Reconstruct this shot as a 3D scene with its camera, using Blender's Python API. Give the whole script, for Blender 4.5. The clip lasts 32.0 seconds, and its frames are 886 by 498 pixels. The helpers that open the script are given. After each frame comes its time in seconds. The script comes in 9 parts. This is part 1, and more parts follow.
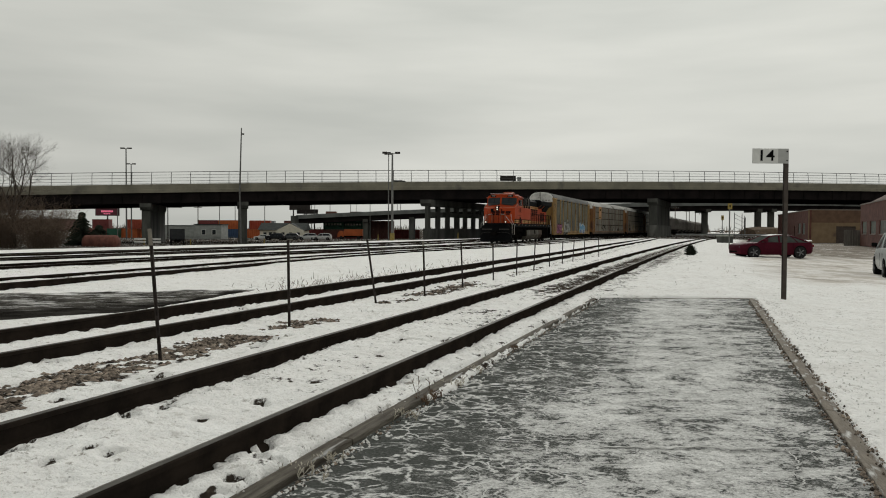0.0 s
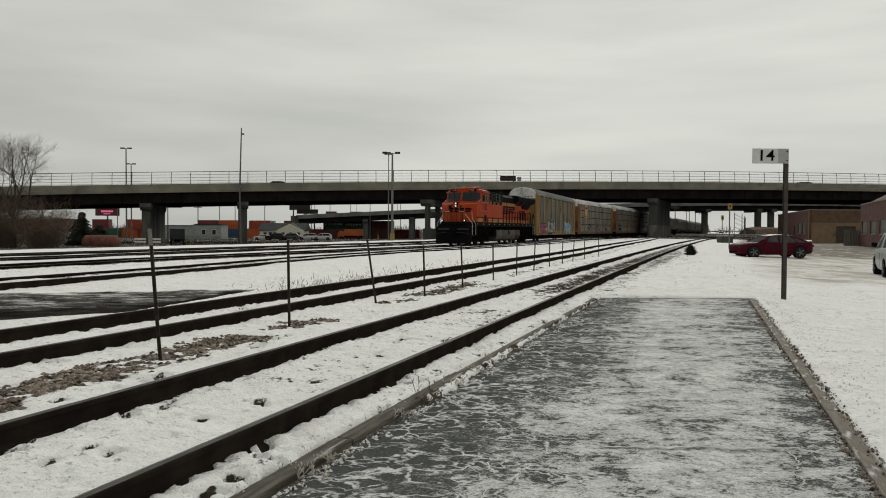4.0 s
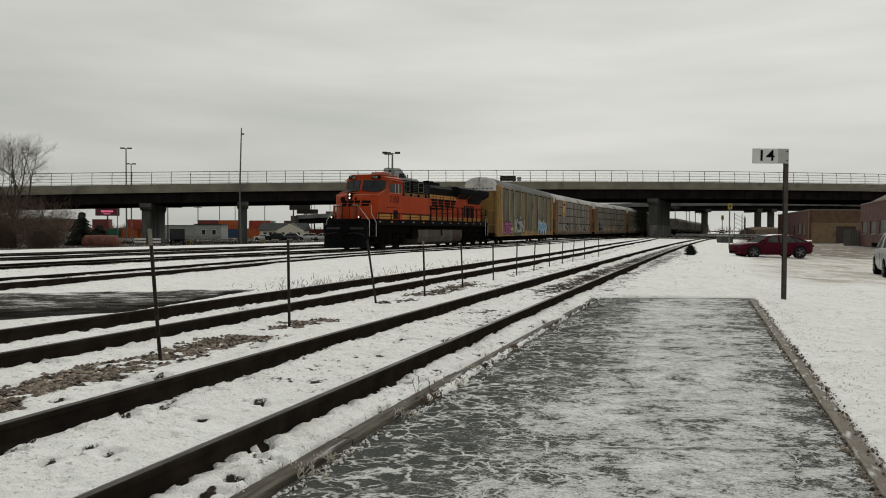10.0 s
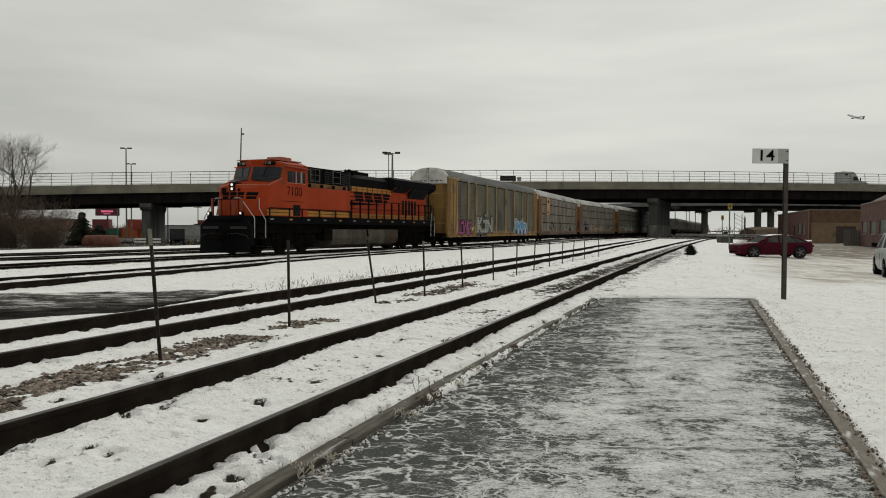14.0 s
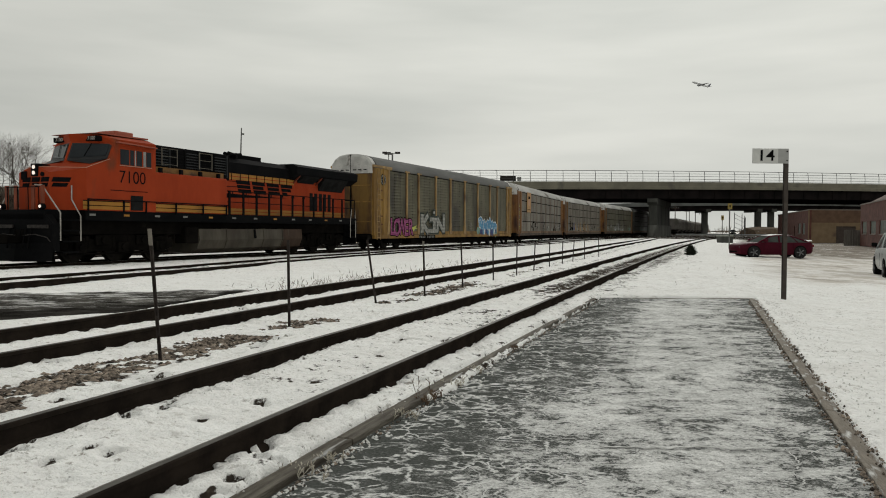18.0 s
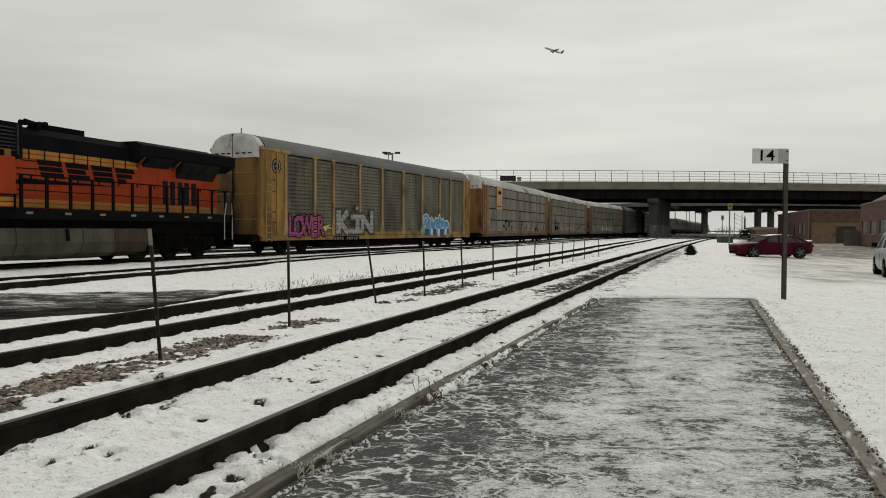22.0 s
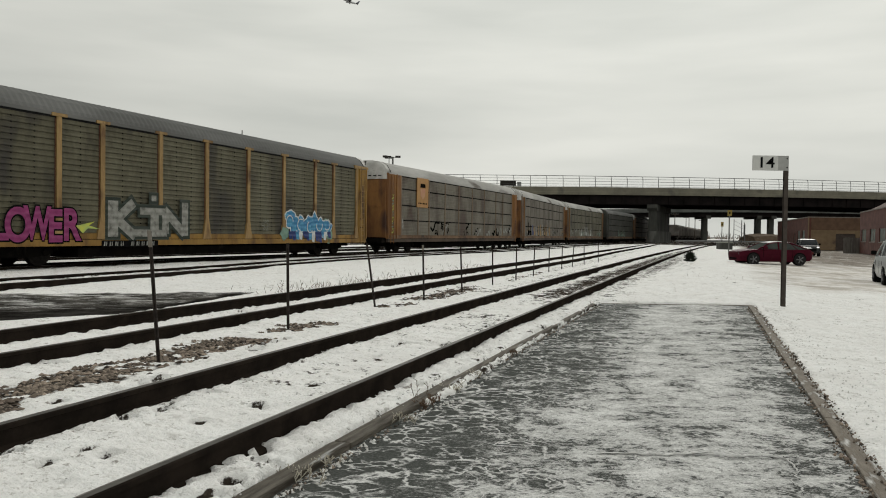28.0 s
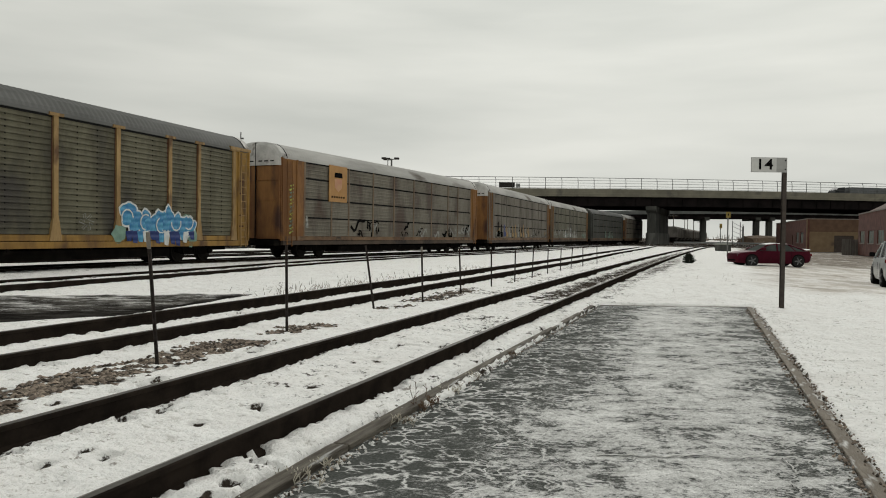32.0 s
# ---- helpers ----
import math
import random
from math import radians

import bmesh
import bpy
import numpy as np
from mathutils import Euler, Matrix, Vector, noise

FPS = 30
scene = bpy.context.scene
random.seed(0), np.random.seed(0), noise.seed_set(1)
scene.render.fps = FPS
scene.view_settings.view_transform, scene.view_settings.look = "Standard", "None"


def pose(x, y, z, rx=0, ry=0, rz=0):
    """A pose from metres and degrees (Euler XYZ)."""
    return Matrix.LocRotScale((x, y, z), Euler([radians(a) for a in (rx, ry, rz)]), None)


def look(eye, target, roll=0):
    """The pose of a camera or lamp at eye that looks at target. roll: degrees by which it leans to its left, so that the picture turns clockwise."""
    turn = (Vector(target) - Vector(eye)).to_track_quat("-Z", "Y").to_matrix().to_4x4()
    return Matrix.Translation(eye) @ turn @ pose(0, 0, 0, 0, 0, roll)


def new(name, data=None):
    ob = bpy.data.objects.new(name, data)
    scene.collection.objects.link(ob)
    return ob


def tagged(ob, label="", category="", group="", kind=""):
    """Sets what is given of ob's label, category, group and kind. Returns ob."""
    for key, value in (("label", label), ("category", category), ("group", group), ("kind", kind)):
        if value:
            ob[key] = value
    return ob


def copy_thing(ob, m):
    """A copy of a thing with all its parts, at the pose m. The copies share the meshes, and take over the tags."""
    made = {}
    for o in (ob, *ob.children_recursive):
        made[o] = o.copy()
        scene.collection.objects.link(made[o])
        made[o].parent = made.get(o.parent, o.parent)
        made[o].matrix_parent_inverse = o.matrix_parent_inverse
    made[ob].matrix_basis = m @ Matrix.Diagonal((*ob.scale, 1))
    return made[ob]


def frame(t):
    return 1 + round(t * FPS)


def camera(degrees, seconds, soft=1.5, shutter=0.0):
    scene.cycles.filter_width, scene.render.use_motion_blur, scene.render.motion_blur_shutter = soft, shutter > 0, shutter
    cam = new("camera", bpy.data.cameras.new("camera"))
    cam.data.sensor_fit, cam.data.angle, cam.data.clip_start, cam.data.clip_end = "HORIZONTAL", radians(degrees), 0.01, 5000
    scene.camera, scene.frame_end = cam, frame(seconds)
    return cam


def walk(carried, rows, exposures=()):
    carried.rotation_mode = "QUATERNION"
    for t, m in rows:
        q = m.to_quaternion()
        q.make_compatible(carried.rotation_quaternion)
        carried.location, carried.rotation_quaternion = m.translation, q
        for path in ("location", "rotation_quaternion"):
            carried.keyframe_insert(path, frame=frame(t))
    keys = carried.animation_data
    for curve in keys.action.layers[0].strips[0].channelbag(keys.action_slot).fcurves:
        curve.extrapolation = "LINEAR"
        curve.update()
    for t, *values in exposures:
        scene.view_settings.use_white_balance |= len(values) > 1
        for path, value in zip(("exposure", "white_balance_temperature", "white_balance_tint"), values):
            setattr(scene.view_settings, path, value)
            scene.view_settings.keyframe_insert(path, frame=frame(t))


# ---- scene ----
# camera: a phone held almost still, tipping a little late in the clip
cam = camera(61.04, 32.0, soft=1.0)
EYE = (0.0, 0.0, 1.2533)


def aim(pitch, yaw, roll):
    p, a = radians(pitch), radians(yaw)
    return look(EYE, (EYE[0] + math.sin(a) * math.cos(p), EYE[1] + math.cos(a) * math.cos(p), EYE[2] + math.sin(p)), roll)


walk(cam, [
    (0.0, aim(-1.502, 0.0, 0.277)), (22.0, aim(-1.502, 0.0, 0.277)), (22.5, aim(-1.52, 0.004, 0.285)),
    (23.0, aim(-1.40, 0.02, 0.36)), (24.0, aim(-1.30, 0.025, 0.49)), (25.0, aim(-1.235, 0.03, 0.60)),
    (25.5, aim(-1.21, 0.03, 0.67)), (27.5, aim(-1.18, 0.03, 0.76)), (29.5, aim(-1.18, 0.03, 0.76)),
    (30.0, aim(-1.11, 0.05, 0.765)), (30.5, aim(-1.052, 0.08, 0.765)), (31.0, aim(-1.047, 0.095, 0.76)),
    (32.0, aim(-1.045, 0.12, 0.755))],
     exposures=((0.0, 0.04), (12.0, 0.06), (19.0, 0.10), (25.0, 0.14), (32.0, 0.17)))

# ---------- sky and sun: a closed, bright overcast ----------
world = bpy.data.worlds.new("overcast")
scene.world = world
world.use_nodes = True
wn, wl = world.node_tree.nodes, world.node_tree.links
wn.clear()
w_out = wn.new("ShaderNodeOutputWorld")
w_bg = wn.new("ShaderNodeBackground")
w_sky = wn.new("ShaderNodeTexSky")
w_sky.sky_type = "NISHITA"
w_sky.sun_disc = False
w_sky.sun_elevation, w_sky.sun_rotation = radians(27), radians(17)
w_bw = wn.new("ShaderNodeRGBToBW")
w_gain = wn.new("ShaderNodeMath")
w_gain.operation = "MULTIPLY"
w_gain.inputs[1].default_value = 0.09
w_tc = wn.new("ShaderNodeTexCoord")
w_map = wn.new("ShaderNodeMapping")
w_map.inputs["Scale"].default_value = (1.2, 1.2, 7.5)
w_map.inputs["Rotation"].default_value = (0, radians(5), radians(20))
w_noise = wn.new("ShaderNodeTexNoise")
w_noise.inputs["Scale"].default_value = 1.7
w_noise.inputs["Detail"].default_value = 5
w_noise.inputs["Roughness"].default_value = 0.45
w_ramp = wn.new("ShaderNodeValToRGB")
w_ramp.color_ramp.elements[0].position, w_ramp.color_ramp.elements[0].color = 0.34, (0.50, 0.512, 0.474, 1)
w_ramp.color_ramp.elements[1].position, w_ramp.color_ramp.elements[1].color = 0.64, (0.655, 0.658, 0.607, 1)
w_mix = wn.new("ShaderNodeMix")
w_mix.data_type = "RGBA"
w_mix.inputs[0].default_value = 0.982
wl.new(w_tc.outputs["Generated"], w_map.inputs["Vector"])
wl.new(w_map.outputs[0], w_noise.inputs["Vector"])
wl.new(w_noise.outputs[0], w_ramp.inputs[0])
wl.new(w_sky.outputs[0], w_bw.inputs[0])
wl.new(w_bw.outputs[0], w_gain.inputs[0])
wl.new(w_gain.outputs[0], w_mix.inputs[6])
wl.new(w_ramp.outputs[0], w_mix.inputs[7])
# an overcast sky is a little dimmer towards the horizon
w_sep = wn.new("ShaderNodeSeparateXYZ")
w_low = wn.new("ShaderNodeMapRange")
w_low.inputs[1].default_value, w_low.inputs[2].default_value = 0.0, 0.32
w_low.inputs[3].default_value, w_low.inputs[4].default_value = 0.87, 1.02
w_mul = wn.new("ShaderNodeMix")
w_mul.data_type, w_mul.blend_type = "RGBA", "MULTIPLY"
w_mul.inputs[0].default_value = 1.0
wl.new(w_tc.outputs["Generated"], w_sep.inputs[0])
wl.new(w_sep.outputs["Z"], w_low.inputs[0])
wl.new(w_mix.outputs[2], w_mul.inputs[6])
wl.new(w_low.outputs[0], w_mul.inputs[7])
w_dot = wn.new("ShaderNodeVectorMath")
w_dot.operation = "DOT_PRODUCT"
w_dot.inputs[1].default_value = Vector((14, 45, 24)).normalized()
w_thin = wn.new("ShaderNodeMapRange")
w_thin.inputs[1].default_value, w_thin.inputs[2].default_value = 0.70, 1.0
w_thin.inputs[3].default_value, w_thin.inputs[4].default_value = 0.96, 1.14
w_lit = wn.new("ShaderNodeMix")
w_lit.data_type, w_lit.blend_type = "RGBA", "MULTIPLY"
w_lit.inputs[0].default_value = 1.0
wl.new(w_tc.outputs["Generated"], w_dot.inputs[0])
wl.new(w_dot.outputs["Value"], w_thin.inputs[0])
wl.new(w_mul.outputs[2], w_lit.inputs[6])
wl.new(w_thin.outputs[0], w_lit.inputs[7])
wl.new(w_lit.outputs[2], w_bg.inputs[0])
w_bg.inputs[1].default_value = 1.0
wl.new(w_bg.outputs[0], w_out.inputs[0])

sun_data = bpy.data.lights.new("sun", "SUN")
sun_data.energy, sun_data.angle, sun_data.color = 0.95, radians(35), (1.0, 0.97, 0.92)
sun = new("sun", sun_data)
sun.matrix_world = look((14, 45, 24), (0, 0, 0))


# ---------- mesh helpers ----------
def box(bm, x0, x1, y0, y1, z0, z1, m=None):
    vs = [bm.verts.new(v) for v in ((x0, y0, z0), (x1, y0, z0), (x1, y1, z0), (x0, y1, z0),
                                    (x0, y0, z1), (x1, y0, z1), (x1, y1, z1), (x0, y1, z1))]
    for f in ((3, 2, 1, 0), (4, 5, 6, 7), (0, 1, 5, 4), (1, 2, 6, 5), (2, 3, 7, 6), (3, 0, 4, 7)):
        bm.faces.new([vs[i] for i in f])
    if m is not None:
        for v in vs:
            v.co = m @ v.co
    return vs


def rbox(bm, x0, x1, y0, y1, z0, z1, r=0.02, m=None):
    """A box with bevelled edges."""
    b2 = bmesh.new()
    box(b2, x0, x1, y0, y1, z0, z1)
    bmesh.ops.bevel(b2, geom=b2.edges[:], offset=r, segments=2, affect="EDGES", profile=0.6)
    add_bm(bm, b2, m)


def add_bm(bm, other, m=None):
    mp = {}
    for v in other.verts:
        mp[v] = bm.verts.new(m @ v.co if m is not None else v.co)
    for f in other.faces:
        try:
            bm.faces.new([mp[v] for v in f.verts])
        except ValueError:
            pass
    other.free()


def cyl(bm, p, q, r, n=10, r2=None, caps=True):
    p, q = Vector(p), Vector(q)
    r2 = r if r2 is None else r2
    d = (q - p).normalized()
    a = d.orthogonal().normalized()
    b = d.cross(a)
    lo, hi = [], []
    for i in range(n):
        t = 2 * math.pi * i / n
        k = a * math.cos(t) + b * math.sin(t)
        lo.append(bm.verts.new(p + k * r))
        hi.append(bm.verts.new(q + k * r2))
    for i in range(n):
        j = (i + 1) % n
        bm.faces.new((lo[i], lo[j], hi[j], hi[i]))
    if caps:
        bm.faces.new(lo[::-1])
        bm.faces.new(hi)


def ribbon(bm, pts, w, z0=0.0, t=0.004):
    """One unbroken painted stroke in the xy plane."""
    rings = []
    for i, p in enumerate(pts):
        a, b = Vector(pts[max(i - 1, 0)][:2]), Vector(pts[min(i + 1, len(pts) - 1)][:2])
        d = (b - a).normalized() if (b - a).length > 1e-6 else Vector((1, 0))
        nx, ny = -d.y * w, d.x * w
        z = z0 + 0.0003 * i
        rings.append([(p[0] + nx, p[1] + ny, z), (p[0] - nx, p[1] - ny, z), (p[0] - nx, p[1] - ny, z + t), (p[0] + nx, p[1] + ny, z + t)])
    sweep(bm, rings)


def pipe(bm, pts, r, n=6):
    for p, q in zip(pts, pts[1:]):
        cyl(bm, p, q, r, n)


def prism(bm, pts, y0, y1, axis="y"):
    """A polygon drawn in the xz plane (or yz for axis x, xy for axis z), drawn out along the axis."""
    def at(p, k):
        return (p[0], k, p[1]) if axis == "y" else (k, p[0], p[1]) if axis == "x" else (p[0], p[1], k)
    a = [bm.verts.new(at(p, y0)) for p in pts]
    b = [bm.verts.new(at(p, y1)) for p in pts]
    n = len(pts)
    for i in range(n):
        j = (i + 1) % n
        bm.faces.new((a[i], a[j], b[j], b[i]))
    bm.faces.new(a[::-1])
    bm.faces.new(b)


def sweep(bm, rings, closed=True, caps=True):
    rows = [[bm.verts.new(p) for p in ring] for ring in rings]
    n = len(rows[0])
    for a, b in zip(rows, rows[1:]):
        for i in range(n if closed else n - 1):
            j = (i + 1) % n
            bm.faces.new((a[i], a[j], b[j], b[i]))
    if caps and closed:
        bm.faces.new(rows[0][::-1])
        bm.faces.new(rows[-1])


def mesh_of(bm, name, material, smooth=False):
    bmesh.ops.recalc_face_normals(bm, faces=bm.faces[:])
    me = bpy.data.meshes.new(name)
    bm.to_mesh(me)
    bm.free()
    me.materials.append(material)
    if smooth:
        me.shade_smooth()
        me.set_sharp_from_angle(angle=radians(35))
    return me


def part(name, bm, material, parent, label="", smooth=False, m=None):
    """Links a bmesh as one mesh object under a thing or a part."""
    me = bm if isinstance(bm, bpy.types.Mesh) else mesh_of(bm, name, material, smooth)
    ob = new(name, me)
    ob.parent = parent
    if m is not None:
        ob.matrix_basis = m
    if label:
        ob["label"] = label
    return ob


def thing(name, label, category, group="", kind="", m=None):
    ob = new(name)
    ob.empty_display_size = 0.2
    if m is not None:
        ob.matrix_basis = m
    return tagged(ob, label, category, group, kind)


def solo(name, bm, material, label, category="", group="", kind="", smooth=False, m=None):
    ob = new(name, mesh_of(bm, name, material, smooth))
    if m is not None:
        ob.matrix_basis = m
    return tagged(ob, label, category, group, kind)


def B():
    return bmesh.new()


# ---------- materials ----------
def mat(name, c1, c2=None, scale=3.0, rough=0.7, metal=0.0, bump=0.0, bscale=None, fine=0.25, dirt=None, dirt_amt=0.0,
        dscale=1.2, stretch=(1, 1, 1), rvar=0.15, island=0.0, spec=0.25):
    """A painted or raw surface: two colours mixed by coarse and fine noise, stains on top, roughness and relief that vary."""
    m = bpy.data.materials.new(name)
    m.use_nodes = True
    n, l = m.node_tree.nodes, m.node_tree.links
    p = n["Principled BSDF"]
    p.inputs["Metallic"].default_value = metal
    p.inputs["Specular IOR Level"].default_value = spec
    tc, mp = n.new("ShaderNodeTexCoord"), n.new("ShaderNodeMapping")
    mp.inputs["Scale"].default_value = stretch
    l.new(tc.outputs["Object"], mp.inputs["Vector"])
    nz, nf = n.new("ShaderNodeTexNoise"), n.new("ShaderNodeTexNoise")
    nz.inputs["Scale"].default_value, nz.inputs["Detail"].default_value = scale, 6
    nf.inputs["Scale"].default_value, nf.inputs["Detail"].default_value = scale * 9, 4
    l.new(mp.outputs[0], nz.inputs["Vector"])
    l.new(mp.outputs[0], nf.inputs["Vector"])
    c2 = c2 or tuple(v * 0.75 for v in c1)
    mix = n.new("ShaderNodeMix")
    mix.data_type = "RGBA"
    mix.inputs[6].default_value, mix.inputs[7].default_value = (*c1, 1), (*c2, 1)
    add = n.new("ShaderNodeMath")
    add.operation = "MULTIPLY_ADD"
    l.new(nf.outputs[0], add.inputs[0])
    add.inputs[1].default_value = fine
    ramp = n.new("ShaderNodeMapRange")
    ramp.inputs[1].default_value, ramp.inputs[2].default_value = 0.35 + fine / 2, 0.65 + fine / 2
    l.new(nz.outputs[0], add.inputs[2])
    l.new(add.outputs[0], ramp.inputs[0])
    l.new(ramp.outputs[0], mix.inputs[0])
    col = mix.outputs[2]
    if dirt:
        nd = n.new("ShaderNodeTexNoise")
        nd.inputs["Scale"].default_value, nd.inputs["Detail"].default_value = dscale, 8
        l.new(mp.outputs[0], nd.inputs["Vector"])
        rd = n.new("ShaderNodeMapRange")
        rd.inputs[1].default_value, rd.inputs[2].default_value = 0.72 - dirt_amt * 0.4, 0.80 - dirt_amt * 0.25
        l.new(nd.outputs[0], rd.inputs[0])
        m2 = n.new("ShaderNodeMix")
        m2.data_type = "RGBA"
        m2.inputs[7].default_value = (*dirt, 1)
        l.new(rd.outputs[0], m2.inputs[0])
        l.new(col, m2.inputs[6])
        col = m2.outputs[2]
    if island:
        oi = n.new("ShaderNodeObjectInfo")
        hv = n.new("ShaderNodeHueSaturation")
        mr = n.new("ShaderNodeMapRange")
        mr.inputs[3].default_value, mr.inputs[4].default_value = 1 - island, 1 + island
        l.new(oi.outputs["Random"], mr.inputs[0])
        l.new(mr.outputs[0], hv.inputs["Value"])
        l.new(col, hv.inputs["Color"])
        col = hv.outputs[0]
    l.new(col, p.inputs["Base Color"])
    rr = n.new("ShaderNodeMapRange")
    rr.inputs[3].default_value, rr.inputs[4].default_value = max(rough - rvar, 0.03), min(rough + rvar, 1)
    l.new(nz.outputs[0], rr.inputs[0])
    l.new(rr.outputs[0], p.inputs["Roughness"])
    if bump:
        nb, bp = n.new("ShaderNodeTexNoise"), n.new("ShaderNodeBump")
        nb.inputs["Scale"].default_value, nb.inputs["Detail"].default_value = bscale or scale * 5, 5
        l.new(mp.outputs[0], nb.inputs["Vector"])
        bp.inputs["Strength"].default_value, bp.inputs["Distance"].default_value = bump, 0.02
        l.new(nb.outputs[0], bp.inputs["Height"])
        l.new(bp.outputs[0], p.inputs["Normal"])
    return m


def glow(name, c, strength):
    m = bpy.data.materials.new(name)
    m.use_nodes = True
    p = m.node_tree.nodes["Principled BSDF"]
    p.inputs["Base Color"].default_value = (*c, 1)
    p.inputs["Emission Color"].default_value = (*c, 1)
    p.inputs["Emission Strength"].default_value = strength
    return m


M_RAIL = mat("rail_steel", (0.027, 0.021, 0.017), (0.016, 0.013, 0.011), 4, 0.8, 0.0, 0.2, spec=0.0)
# pale strip that paints the highlight along the worn rail edge
M_RAILGLINT = mat("rail_edge_highlight", (0.36, 0.35, 0.33), (0.15, 0.14, 0.125), 2, 0.6, 0.1, 0, spec=0.1)
M_RAILTOP = mat("worn_rail_head", (0.095, 0.090, 0.080), (0.050, 0.046, 0.040), 3, 0.6, 0.1, 0, stretch=(1, 1, 1), spec=0.12)
M_TIE = mat("tie_wood", (0.07, 0.055, 0.045), (0.035, 0.028, 0.024), 6, 0.9, 0, 0.6, island=0.3, spec=0.06)
M_TIMBER = mat("weathered_timber", (0.15, 0.135, 0.11), (0.06, 0.05, 0.04), 9, 0.9, 0, 0.8, 30, stretch=(0.25, 2.5, 2.5),
               dirt=(0.62, 0.63, 0.63), dirt_amt=0.12, dscale=2.5, island=0.15)
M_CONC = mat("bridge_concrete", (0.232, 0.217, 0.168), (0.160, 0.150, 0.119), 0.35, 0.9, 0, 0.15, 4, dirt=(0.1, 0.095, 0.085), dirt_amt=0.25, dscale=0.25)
# stained concrete; the shade under the bridge is put into its dark base colour
M_PIERSHADE = mat("shade_darkened_pier_concrete", (0.095, 0.096, 0.086), (0.040, 0.041, 0.038), 0.4, 0.9, 0, 0.2, 4, dirt=(0.09, 0.09, 0.085), dirt_amt=0.35, dscale=0.5, stretch=(1, 1, 0.3))
M_CRASH = mat("pale_pier_base", (0.19, 0.19, 0.175), (0.10, 0.10, 0.093), 0.5, 0.9, 0, 0.2, 4, dirt=(0.07, 0.07, 0.064), dirt_amt=0.4, dscale=0.6, stretch=(1, 1, 0.35))
M_GIRDER = mat("girder_paint", (0.021, 0.017, 0.017), (0.012, 0.011, 0.011), 0.5, 0.75, 0, 0.05, spec=0.0)
M_GALV = mat("galvanised_steel", (0.36, 0.37, 0.37), (0.25, 0.26, 0.26), 5, 0.5, 0.3)
M_DARKSTEEL = mat("dark_steel", (0.05, 0.045, 0.042), (0.03, 0.027, 0.026), 8, 0.65, 0.2, 0.2, spec=0.06)
M_BLACK = mat("black_paint", (0.006, 0.006, 0.0062), (0.009, 0.009, 0.009), 3, 0.6, 0, 0.05, spec=0.0)
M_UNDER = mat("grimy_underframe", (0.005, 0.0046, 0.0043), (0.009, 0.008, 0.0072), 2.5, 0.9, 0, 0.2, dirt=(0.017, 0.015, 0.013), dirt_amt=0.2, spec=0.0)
M_RUBBER = mat("tyre_rubber", (0.018, 0.018, 0.019), (0.03, 0.03, 0.03), 12, 0.85, 0, 0.1, spec=0.0)
M_WHITE = mat("white_paint", (0.74, 0.74, 0.72), (0.6, 0.6, 0.57), 4, 0.55, 0, 0, dirt=(0.25, 0.22, 0.19), dirt_amt=0.15)
M_GLASS = mat("dark_window_glass", (0.022, 0.026, 0.03), (0.014, 0.017, 0.02), 1.5, 0.10, 0.0, rvar=0.03, spec=0.12)
# ---------- the lie of the land ----------
HEADS = ((-75, 1.9232), (-40, 1.6231), (-10, 1.3658), (15, 1.1514), (40, 1.1471), (65, 1.2694), (90, 1.2088),
         (115, 1.135), (145, 1.195), (190, 1.20), (420, 1.17))
SS = np.arange(-95.0, 420.0, 0.25)
TT = np.interp(SS, [k[0] for k in HEADS], [k[1] for k in HEADS])
_w = np.hanning(81)
TT = np.convolve(np.pad(TT, 40, mode="edge"), _w / _w.sum(), "valid")
_cx, _cy = np.cumsum(np.cos(TT)) * 0.25, np.cumsum(np.sin(TT)) * 0.25
_i0 = int(np.argmin(abs(SS)))
CX, CY = _cx - _cx[_i0] - 15.2611, _cy - _cy[_i0] + 21.935


def lead(s, off=0.0):
    """A point of the train's track at arc length s, off metres to its right (looking away); and the heading there."""
    t = float(np.interp(s, SS, TT))
    return (float(np.interp(s, SS, CX)) + math.sin(t) * off, float(np.interp(s, SS, CY)) - math.cos(t) * off, t)


def track_near(y):
    return -3.695 + 0.3517 * y + 0.00024 * y * y


def track_mid(y):
    far = -8.52 + 0.4005 * y - 0.00072 * y * y if y < 60 else -8.52 + 24.03 - 2.592 + (y - 60) * 0.345
    k = step01(34, 46, y)
    return (1 - k) * (-7.85 + 0.36083 * y - 0.000517 * y * y + 0.000009 * y ** 3) + k * far if y < 46 else far


def siding(s):
    """How far the track beside the train's own swings out, in metres."""
    return float(np.interp(s, (-60, -8, 0, 4, 8, 12, 17, 25, 60), (5.5, 5.65, 6.0, 6.05, 5.7, 5.2, 4.6, 4.05, 4.0)))


def side(x, y):
    """Metres to the left of the train's line."""
    return ((0.444 * (y - 58.8) + 0.13) - x) * 0.914


def step01(a, b, v):
    t = min(max((v - a) / (b - a), 0.0), 1.0)
    return t * t * (3 - 2 * t)


def edge_right(y):
    return 1.03 + 0.345 * y


def edge_left(y):
    v = min(max(y, 2.0), 16.0)
    return -2.2935 + 0.30166 * v + 0.006187 * v * v + -0.0001963 * v ** 3 + (0.37 * (y - 2.0) if y < 2 else 0.0)


PLAT_FAR = 16.0
PLAT_Z = -0.2


def on_platform(x, y, grow=0.0):
    return y < PLAT_FAR + grow and edge_left(y) - grow < x < edge_right(y) + grow


